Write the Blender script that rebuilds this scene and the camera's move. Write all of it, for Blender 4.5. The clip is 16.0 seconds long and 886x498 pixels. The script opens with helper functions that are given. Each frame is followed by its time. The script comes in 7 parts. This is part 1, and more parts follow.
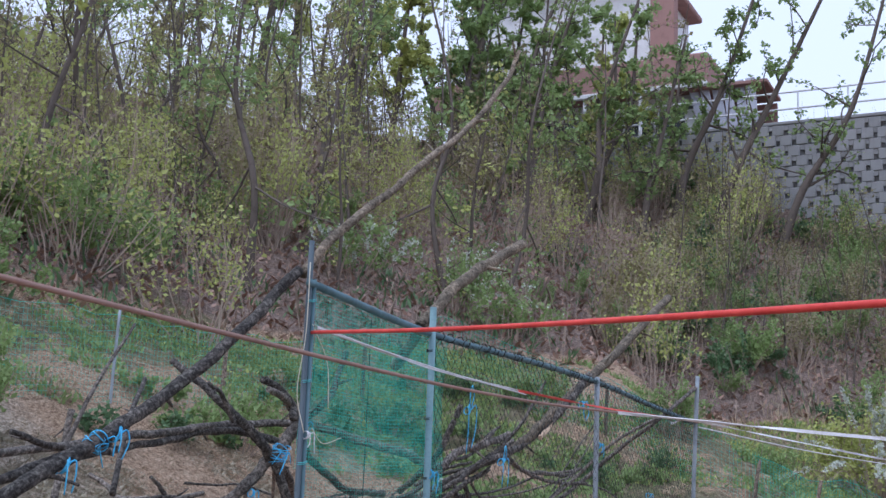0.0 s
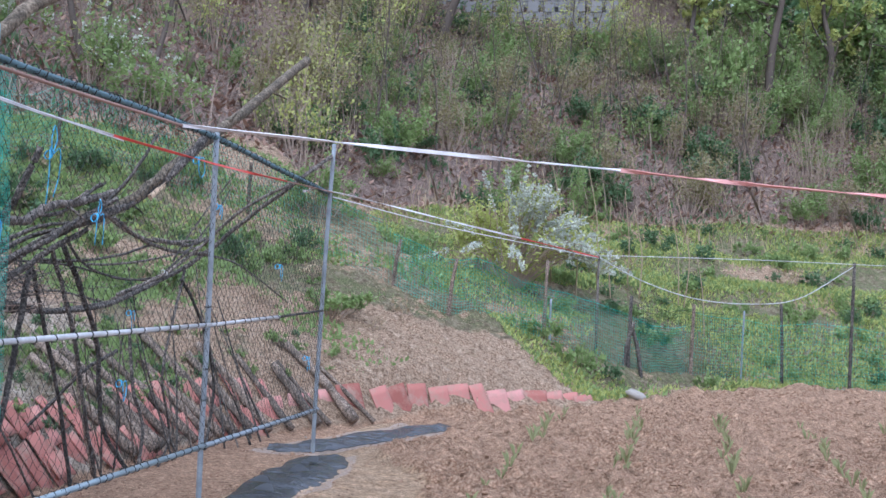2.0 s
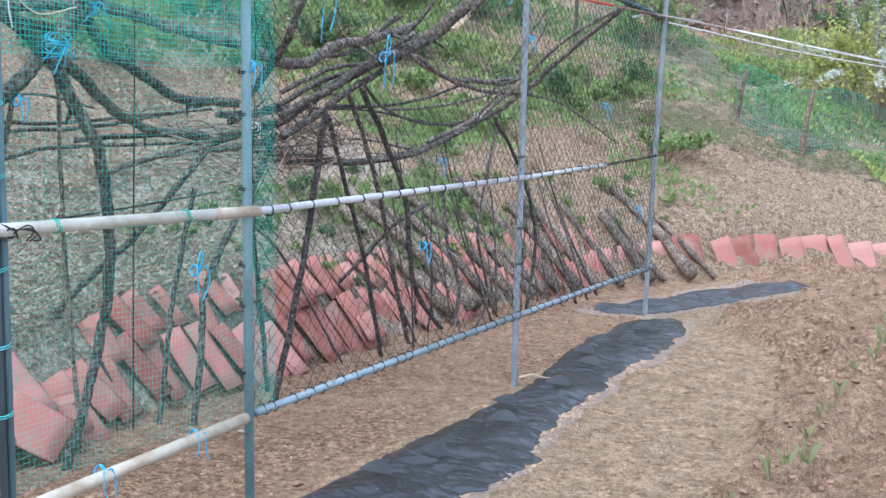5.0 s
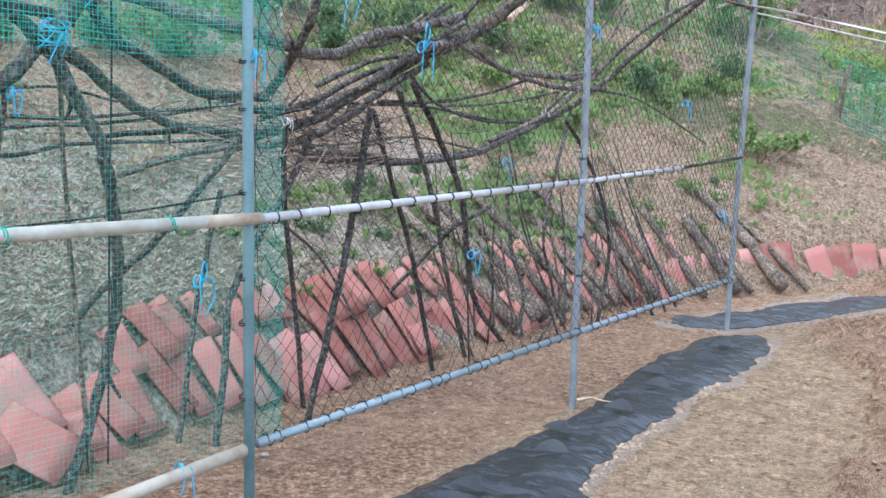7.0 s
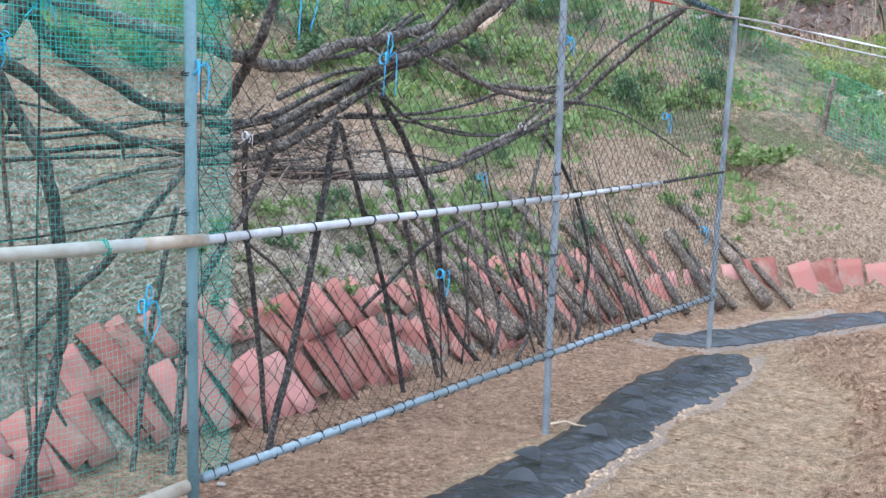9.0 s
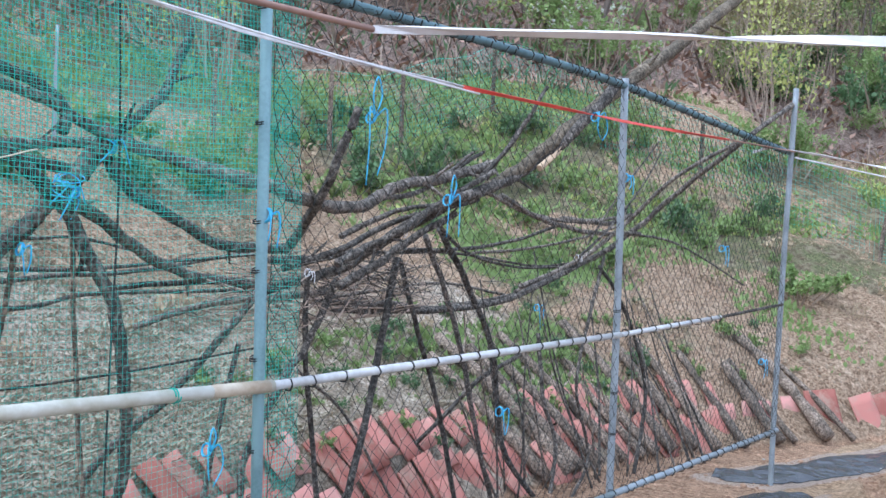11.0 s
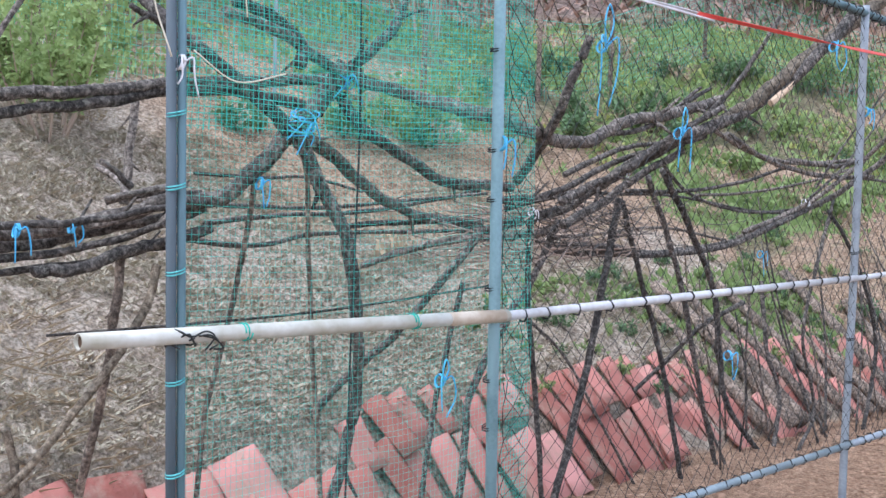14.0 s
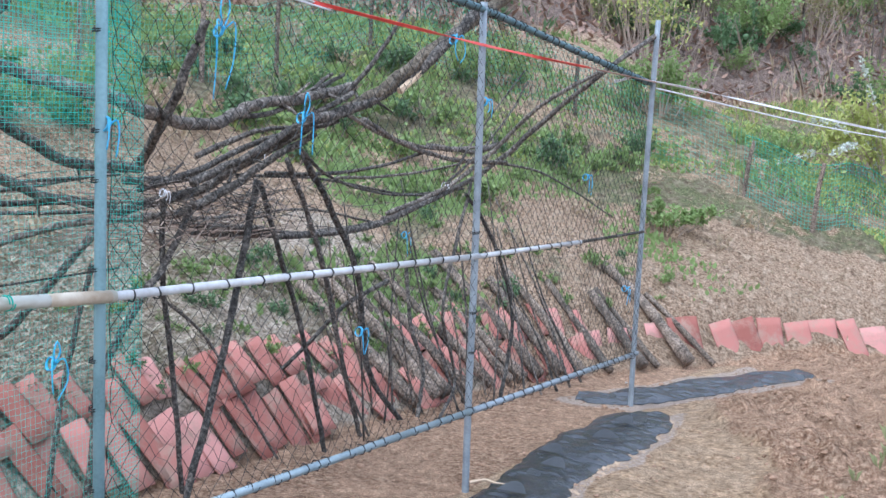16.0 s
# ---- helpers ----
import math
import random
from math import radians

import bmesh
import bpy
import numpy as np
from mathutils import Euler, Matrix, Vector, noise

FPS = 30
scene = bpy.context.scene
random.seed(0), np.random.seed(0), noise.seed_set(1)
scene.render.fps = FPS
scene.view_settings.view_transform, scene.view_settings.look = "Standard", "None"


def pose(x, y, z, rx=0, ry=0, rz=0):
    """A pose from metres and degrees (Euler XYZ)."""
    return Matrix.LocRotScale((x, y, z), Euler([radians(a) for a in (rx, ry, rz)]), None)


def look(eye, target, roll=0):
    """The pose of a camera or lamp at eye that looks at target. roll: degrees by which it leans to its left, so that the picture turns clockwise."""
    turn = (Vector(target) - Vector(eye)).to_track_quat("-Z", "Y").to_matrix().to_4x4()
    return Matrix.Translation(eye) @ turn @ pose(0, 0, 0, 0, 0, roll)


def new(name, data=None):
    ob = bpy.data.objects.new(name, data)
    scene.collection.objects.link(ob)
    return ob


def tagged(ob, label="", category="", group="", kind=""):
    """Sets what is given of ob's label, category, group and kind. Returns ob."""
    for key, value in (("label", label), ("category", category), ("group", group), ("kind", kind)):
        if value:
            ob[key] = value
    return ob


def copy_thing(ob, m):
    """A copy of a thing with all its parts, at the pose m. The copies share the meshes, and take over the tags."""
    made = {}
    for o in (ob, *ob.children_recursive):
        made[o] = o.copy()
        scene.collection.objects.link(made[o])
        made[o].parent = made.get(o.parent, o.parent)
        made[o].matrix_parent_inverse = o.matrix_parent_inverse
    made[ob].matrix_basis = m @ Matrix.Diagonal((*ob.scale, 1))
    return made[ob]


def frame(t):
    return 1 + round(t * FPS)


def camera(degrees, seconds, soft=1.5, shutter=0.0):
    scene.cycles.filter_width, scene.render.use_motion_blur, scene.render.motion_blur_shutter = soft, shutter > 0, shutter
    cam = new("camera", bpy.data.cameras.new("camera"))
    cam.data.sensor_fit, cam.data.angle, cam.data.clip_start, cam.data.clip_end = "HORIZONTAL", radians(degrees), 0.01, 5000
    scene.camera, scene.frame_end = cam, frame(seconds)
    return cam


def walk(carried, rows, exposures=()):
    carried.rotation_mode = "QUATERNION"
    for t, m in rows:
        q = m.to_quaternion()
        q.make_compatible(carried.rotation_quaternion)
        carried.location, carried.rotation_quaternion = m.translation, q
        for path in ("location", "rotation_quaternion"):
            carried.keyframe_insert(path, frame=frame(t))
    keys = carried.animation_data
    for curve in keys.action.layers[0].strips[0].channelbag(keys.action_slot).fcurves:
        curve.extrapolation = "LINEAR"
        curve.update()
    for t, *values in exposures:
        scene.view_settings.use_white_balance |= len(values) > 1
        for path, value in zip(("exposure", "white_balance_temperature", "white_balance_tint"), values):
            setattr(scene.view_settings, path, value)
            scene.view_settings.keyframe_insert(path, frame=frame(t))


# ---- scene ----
cam = camera(42.4, 16.0)
PATH = [
    (0, (2.823, -7.771, 1.76), (1.907, -6.033, 2.134), 2.3),
    (0.5, (2.93, -7.548, 1.71), (2.167, -5.722, 2.005), 1.8),
    (1, (3.037, -7.413, 1.677), (2.418, -5.522, 1.876), 2.1),
    (1.5, (3.016, -7.235, 1.616), (2.538, -5.296, 1.724), 2.3),
    (2, (2.867, -6.983, 1.572), (2.493, -5.019, 1.616), 2.3),
    (2.5, (2.823, -6.749, 1.539), (2.517, -4.773, 1.525), 2.1),
    (3, (2.856, -6.55, 1.519), (2.562, -4.574, 1.426), 1.8),
    (3.5, (2.706, -6.312, 1.49), (2.345, -4.352, 1.318), 1.8),
    (4, (2.525, -6.121, 1.522), (2.008, -4.201, 1.308), 1.5),
    (4.5, (2.483, -5.98, 1.578), (1.767, -4.128, 1.335), 1.3),
    (5, (2.551, -5.88, 1.621), (1.644, -4.117, 1.358), 1.0),
    (5.2, (2.56, -5.832, 1.623), (1.589, -4.104, 1.355), 0.8),
    (7.3, (2.516, -5.236, 1.615), (1.459, -3.56, 1.344), 1.3),
    (7.5, (2.542, -5.204, 1.621), (1.492, -3.523, 1.352), 1.4),
    (8, (2.554, -5.139, 1.622), (1.517, -3.451, 1.353), 1.4),
    (8.5, (2.513, -5.078, 1.624), (1.478, -3.388, 1.356), 1.5),
    (9, (2.497, -5.065, 1.631), (1.453, -3.378, 1.378), 1.4),
    (9.5, (2.467, -5.09, 1.661), (1.398, -3.411, 1.46), 1.4),
    (10, (2.46, -5.11, 1.739), (1.356, -3.448, 1.604), 1.4),
    (10.2, (2.45, -5.104, 1.754), (1.333, -3.448, 1.642), 1.4),
    (12.3, (2.362, -5.086, 1.637), (1.237, -3.432, 1.616), 1.5),
    (12.5, (2.328, -5.108, 1.632), (1.18, -3.47, 1.606), 1.3),
    (13, (2.294, -5.137, 1.631), (1.056, -3.568, 1.573), 1.3),
    (13.5, (2.288, -5.132, 1.618), (0.963, -3.638, 1.521), 1.3),
    (14, (2.306, -5.12, 1.62), (0.92, -3.685, 1.492), 1.1),
    (14.5, (2.349, -5.068, 1.627), (0.945, -3.652, 1.479), 1.1),
    (15, (2.394, -5.018, 1.634), (1.04, -3.555, 1.475), 1.2),
    (15.5, (2.45, -5.014, 1.63), (1.255, -3.418, 1.474), 1.5),
    (16, (2.584, -5.057, 1.626), (1.629, -3.305, 1.481), 1.8),
]
walk(cam, [(t, look(eye, target, roll)) for t, eye, target, roll in PATH], ((0.0, -0.08, 5350, 15), (0.7, -0.06, 5350, 15), (1.0, 0.06, 5250, 14), (1.5, 0.40, 5250, 14), (2.5, 0.46, 5300, 13), (3.5, 0.72, 5350, 12), (5.0, 0.74, 5400, 8), (9.0, 0.78, 5350, 7), (10.2, 0.76, 5300, 8), (12.5, 0.54, 5450, 9), (13.8, 0.78, 5600, 14), (14.5, 0.82, 5650, 13), (16.0, 0.74, 5350, 9)))

# ---- world, sun, exposure ----
world = bpy.data.worlds.new("world")
scene.world = world
world.use_nodes = True
wn = world.node_tree.nodes
sky = wn.new("ShaderNodeTexSky")
sky.sky_type = "NISHITA"
sky.sun_disc = False
sky.sun_elevation = radians(48)
sky.sun_rotation = radians(200)
sky.dust_density = 4.0
sky.air_density = 1.0
haze = wn.new("ShaderNodeMixRGB")
haze.inputs["Fac"].default_value = 0.8
haze.inputs["Color2"].default_value = (7.7, 7.9, 8.5, 1)
world.node_tree.links.new(sky.outputs["Color"], haze.inputs["Color1"])
world.node_tree.links.new(haze.outputs["Color"], wn["Background"].inputs["Color"])
wn["Background"].inputs["Strength"].default_value = 0.15
sun = new("sun", bpy.data.lights.new("sun", "SUN"))
sun.data.energy = 1.2
sun.data.angle = radians(14)
sun.data.color = (1.0, 0.97, 0.92)
sun.matrix_world = look((0, 0, 30), (6, 16, 0))


# ---- materials ----
def ramp_node(nt, stops):
    n = nt.nodes.new("ShaderNodeValToRGB")
    els = n.color_ramp.elements
    while len(els) < len(stops):
        els.new(0.5)
    for e, (p, c) in zip(els, stops):
        e.position, e.color = p, (*c, 1)
    return n


def material(name, low, high, scale=8.0, rough=0.8, metal=0.0, bump=0.3, fine=60.0, spread=0.25, spec=0.3, stretch=(1, 1, 1), trans=0.0):
    """A two-scale mottled surface, varied from object to object."""
    m = bpy.data.materials.new(name)
    m.use_nodes = True
    nt = m.node_tree
    L = nt.links.new
    b = nt.nodes["Principled BSDF"]
    tc = nt.nodes.new("ShaderNodeTexCoord")
    mp = nt.nodes.new("ShaderNodeMapping")
    mp.inputs["Scale"].default_value = stretch
    L(tc.outputs["Object"], mp.inputs["Vector"])
    n1 = nt.nodes.new("ShaderNodeTexNoise")
    n1.inputs["Scale"].default_value = scale
    n1.inputs["Detail"].default_value = 5
    n2 = nt.nodes.new("ShaderNodeTexNoise")
    n2.inputs["Scale"].default_value = fine
    n2.inputs["Detail"].default_value = 3
    L(mp.outputs["Vector"], n1.inputs["Vector"])
    L(mp.outputs["Vector"], n2.inputs["Vector"])
    add = nt.nodes.new("ShaderNodeMath")
    add.operation = "MULTIPLY_ADD"
    add.inputs[1].default_value = 0.45
    L(n2.outputs["Fac"], add.inputs[0])
    L(n1.outputs["Fac"], add.inputs[2])
    info = nt.nodes.new("ShaderNodeObjectInfo")
    geo = nt.nodes.new("ShaderNodeNewGeometry")
    both = nt.nodes.new("ShaderNodeMath")
    both.operation = "ADD"
    L(info.outputs["Random"], both.inputs[0])
    L(geo.outputs["Random Per Island"], both.inputs[1])
    var = nt.nodes.new("ShaderNodeMath")
    var.operation = "MULTIPLY_ADD"
    var.inputs[1].default_value = spread
    L(both.outputs[0], var.inputs[0])
    L(add.outputs[0], var.inputs[2])
    r = ramp_node(nt, [(0.45, low), (0.95 + spread, high)])
    r.color_ramp.elements[1].position = min(1.0, 0.95 + spread)
    L(var.outputs[0], r.inputs["Fac"])
    L(r.outputs["Color"], b.inputs["Base Color"])
    b.inputs["Roughness"].default_value = rough
    b.inputs["Metallic"].default_value = metal
    b.inputs["Specular IOR Level"].default_value = spec
    if trans:
        b.inputs["Transmission Weight"].default_value = 0.0
        b.inputs["Subsurface Weight"].default_value = 0.0
        tl = nt.nodes.new("ShaderNodeBsdfTranslucent")
        L(r.outputs["Color"], tl.inputs["Color"])
        mx = nt.nodes.new("ShaderNodeMixShader")
        mx.inputs["Fac"].default_value = trans
        L(b.outputs["BSDF"], mx.inputs[1])
        L(tl.outputs["BSDF"], mx.inputs[2])
        L(mx.outputs["Shader"], nt.nodes["Material Output"].inputs["Surface"])
    if bump:
        bp = nt.nodes.new("ShaderNodeBump")
        bp.inputs["Strength"].default_value = bump
        bp.inputs["Distance"].default_value = 0.01
        L(add.outputs[0], bp.inputs["Height"])
        L(bp.outputs["Normal"], b.inputs["Normal"])
    return m



def bark_material(name, low, mid, high, lichen=0.0):
    """Rough bark: cracked fine grain, larger worn patches, and some grey lichen."""
    m = bpy.data.materials.new(name)
    m.use_nodes = True
    nt = m.node_tree
    L = nt.links.new
    b = nt.nodes["Principled BSDF"]
    b.inputs["Roughness"].default_value = 0.9
    b.inputs["Specular IOR Level"].default_value = 0.2
    tc = nt.nodes.new("ShaderNodeTexCoord")
    facs = []
    for sc, det, ro in ((55.0, 8, 0.75), (9.0, 4, 0.6), (22.0, 5, 0.7)):
        n = nt.nodes.new("ShaderNodeTexNoise")
        n.inputs["Scale"].default_value = sc
        n.inputs["Detail"].default_value = det
        n.inputs["Roughness"].default_value = ro
        L(tc.outputs["Object"], n.inputs["Vector"])
        facs.append(n.outputs["Fac"])
    grain = ramp_node(nt, [(0.36, low), (0.50, mid), (0.64, high)])
    L(facs[0], grain.inputs["Fac"])
    info = nt.nodes.new("ShaderNodeObjectInfo")
    shift = nt.nodes.new("ShaderNodeMath")
    shift.operation = "MULTIPLY_ADD"
    shift.inputs[1].default_value = 0.25
    L(info.outputs["Random"], shift.inputs[0])
    L(facs[1], shift.inputs[2])
    worn = ramp_node(nt, [(0.45, (0.55, 0.55, 0.55)), (0.80, (1.35, 1.3, 1.25))])
    L(shift.outputs[0], worn.inputs["Fac"])
    mul = nt.nodes.new("ShaderNodeMixRGB")
    mul.blend_type = "MULTIPLY"
    mul.inputs["Fac"].default_value = 1.0
    L(grain.outputs["Color"], mul.inputs["Color1"])
    L(worn.outputs["Color"], mul.inputs["Color2"])
    spots = ramp_node(nt, [(0.60, (0, 0, 0)), (0.66, (lichen, lichen, lichen))])
    L(facs[2], spots.inputs["Fac"])
    mx = nt.nodes.new("ShaderNodeMixRGB")
    L(spots.outputs["Color"], mx.inputs["Fac"])
    L(mul.outputs["Color"], mx.inputs["Color1"])
    mx.inputs["Color2"].default_value = (0.30, 0.29, 0.25, 1)
    L(mx.outputs["Color"], b.inputs["Base Color"])
    bp = nt.nodes.new("ShaderNodeBump")
    bp.inputs["Strength"].default_value = 1.0
    bp.inputs["Distance"].default_value = 0.012
    L(facs[0], bp.inputs["Height"])
    L(bp.outputs["Normal"], b.inputs["Normal"])
    return m


BARK = bark_material("dark_bark", (0.022, 0.021, 0.02), (0.098, 0.091, 0.084), (0.30, 0.28, 0.255), 0.6)
BARK_PALE = bark_material("weathered_bark", (0.04, 0.036, 0.032), (0.175, 0.157, 0.14), (0.42, 0.385, 0.345), 0.8)
LOG_BARK = bark_material("grey_log_bark", (0.05, 0.04, 0.032), (0.21, 0.17, 0.138), (0.46, 0.385, 0.315), 0.5)
BARK_OLIVE = bark_material("olive_grey_bark", (0.06, 0.05, 0.038), (0.22, 0.185, 0.14), (0.42, 0.365, 0.28), 0.3)
STEEL = material("painted_steel", (0.09, 0.165, 0.18), (0.215, 0.335, 0.36), 6, 0.6, 0.1, 0.1, 90, 0.15, 0.3)
STEEL_DULL = material("galvanised_steel", (0.14, 0.165, 0.185), (0.34, 0.385, 0.42), 9, 0.55, 0.3, 0.1, 90, 0.2, 0.5)
TEAL_TAPE = material("teal_wrap", (0.05, 0.25, 0.27), (0.12, 0.45, 0.46), 20, 0.5)
RUST_SHADED = material("rusty_shaded_inside", (0.02, 0.013, 0.009), (0.09, 0.055, 0.034), 12, 0.9, 0, 0.3, 60)
STEEL_TEAL = material("dark_teal_pipe", (0.035, 0.075, 0.09), (0.12, 0.21, 0.24), 8, 0.6, 0.1, 0.1, 90, 0.15, 0.5, (1, 1, 0.15))
PVC = material("white_pipe", (0.40, 0.40, 0.40), (0.66, 0.68, 0.70), 5, 0.4, 0, 0.05, 40, 0.1, 0.5)
PVC_STAIN = material("yellowed_pipe", (0.30, 0.27, 0.17), (0.60, 0.61, 0.56), 7, 0.45, 0, 0.08, 30, 0.05, 0.5)
PVC_OLD = material("stained_pipe", (0.30, 0.19, 0.10), (0.60, 0.55, 0.45), 9, 0.5, 0, 0.1, 30, 0.1, 0.5)
STEEL_RAIL = material("grey_blue_rail", (0.17, 0.225, 0.25), (0.36, 0.44, 0.48), 6, 0.45, 0.35, 0.1, 90, 0.15, 0.5)
BARK_FAR = material("tree_bark", (0.035, 0.03, 0.026), (0.14, 0.118, 0.102), 10, 0.95, 0, 0.6, 50, 0.3, 0.1)
TWIG = material("dry_twig", (0.15, 0.11, 0.085), (0.40, 0.32, 0.26), 10, 0.95, 0, 0.0, 50, 0.3, 0.1)
CUT_WOOD = material("split_wood", (0.35, 0.24, 0.15), (0.60, 0.46, 0.32), 12, 0.8, 0, 0.3, 60)
PLASTIC_CLEAN = material("black_film_flap", (0.018, 0.02, 0.022), (0.055, 0.06, 0.065), 6, 0.34, 0, 0.6, 25, 0.1, 0.5)
NET_BLACK = material("black_net_cord", (0.008, 0.010, 0.010), (0.03, 0.035, 0.035), 10, 0.6, 0, 0, 40)
NET_GREEN = material("green_net_cord", (0.02, 0.29, 0.22), (0.06, 0.53, 0.42), 10, 0.5, 0, 0, 40)
ROPE_RED = material("orange_red_band", (0.52, 0.038, 0.032), (0.74, 0.088, 0.07), 10, 0.5, 0, 0.2, 60, 0.1)
ROPE_BROWN = material("faded_brown_rope", (0.18, 0.11, 0.09), (0.34, 0.22, 0.18), 10, 0.8, 0, 0.3, 90)
TAPE_PINK = material("faded_red_tape", (0.50, 0.15, 0.13), (0.76, 0.42, 0.39), 14, 0.5, 0, 0.1, 60, 0.1)
STEEL_DARK = material("dark_slate_pipe", (0.025, 0.036, 0.044), (0.085, 0.115, 0.135), 7, 0.6, 0.1, 0.1, 90, 0.15, 0.5, (1, 1, 0.15))
TAPE_WHITE = material("white_tape", (0.50, 0.50, 0.53), (0.78, 0.78, 0.80), 10, 0.5, 0, 0.1, 60, 0.1)
CORD_BLUE = material("blue_cord", (0.03, 0.30, 0.62), (0.14, 0.55, 0.85), 10, 0.55, 0, 0.2, 90, 0.1)
CORD_CREAM = material("cream_cord", (0.55, 0.50, 0.36), (0.78, 0.74, 0.60), 10, 0.7, 0, 0.2, 90, 0.1)
LEAF_A = material("fresh_leaf", (0.085, 0.14, 0.05), (0.29, 0.39, 0.15), 3, 0.6, 0, 0, 20, 0.35, 0.3, (1, 1, 1), 0.35)
LEAF_B = material("deep_leaf", (0.045, 0.095, 0.045), (0.14, 0.23, 0.11), 3, 0.6, 0, 0, 20, 0.35, 0.3, (1, 1, 1), 0.3)
LEAF_C = material("yellow_green_leaf", (0.18, 0.215, 0.062), (0.50, 0.535, 0.18), 3, 0.6, 0, 0, 20, 0.35, 0.3, (1, 1, 1), 0.35)
LEAF_D = material("olive_leaf", (0.13, 0.12, 0.06), (0.32, 0.29, 0.15), 3, 0.65, 0, 0, 20, 0.35, 0.3, (1, 1, 1), 0.3)
PETAL = material("white_blossom", (0.38, 0.43, 0.36), (0.68, 0.71, 0.64), 6, 0.7, 0, 0, 30, 0.2, 0.2, (1, 1, 1), 0.25)
SEEDLING_LEAF = material("pale_seedling", (0.22, 0.24, 0.11), (0.42, 0.44, 0.23), 5, 0.7, 0, 0, 20, 0.35, 0.2, (1, 1, 1), 0.3)
DRY = material("dry_grass", (0.22, 0.16, 0.10), (0.46, 0.37, 0.25), 5, 0.85, 0, 0, 30, 0.35, 0.2, (1, 1, 1), 0.2)
LITTER = material("dead_leaf", (0.13, 0.08, 0.065), (0.40, 0.27, 0.21), 5, 0.85, 0, 0, 30, 0.35, 0.2)
CONCRETE = material("grey_concrete_block", (0.17, 0.17, 0.175), (0.33, 0.33, 0.335), 3, 0.9, 0, 0.3, 40, 0.2, 0.2)
# dark tone stands for the shade inside the wall block openings
HOLE_SHADE = material("shaded_hole_concrete", (0.07, 0.07, 0.07), (0.15, 0.15, 0.15), 3, 0.95, 0, 0.2, 40)
HOUSE_WHITE = material("white_siding", (0.45, 0.46, 0.46), (0.72, 0.73, 0.74), 2, 0.7, 0, 0.1, 30)
HOUSE_BROWN = material("brown_roofing", (0.17, 0.10, 0.085), (0.33, 0.20, 0.175), 3, 0.8, 0, 0.3, 40)
HOUSE_GREY = material("bluish_sheet", (0.22, 0.23, 0.28), (0.42, 0.43, 0.50), 2, 0.5, 0.2, 0.1, 30)
GLASS = material("dark_window_glass", (0.02, 0.025, 0.03), (0.05, 0.06, 0.07), 2, 0.08, 0, 0, 10, 0.05, 0.6)
STONE = material("pale_stone", (0.18, 0.16, 0.14), (0.37, 0.34, 0.30), 8, 0.9, 0, 0.6, 60)
MOSS = material("dead_moss", (0.20, 0.18, 0.125), (0.48, 0.435, 0.335), 6, 0.95, 0, 0, 30, 0.4, 0.1)
BANK_CLOD = material("bank_crumb", (0.16, 0.122, 0.09), (0.36, 0.295, 0.225), 8, 0.95, 0, 0.8, 60, 0.2, 0.1)
SAND = material("path_sand", (0.26, 0.175, 0.11), (0.54, 0.405, 0.285), 8, 0.95, 0, 0.8, 60, 0.2, 0.1)
SOIL_CLOD = material("soil_clod", (0.15, 0.088, 0.057), (0.35, 0.23, 0.155), 8, 0.95, 0, 0.8, 60, 0.3, 0.1)


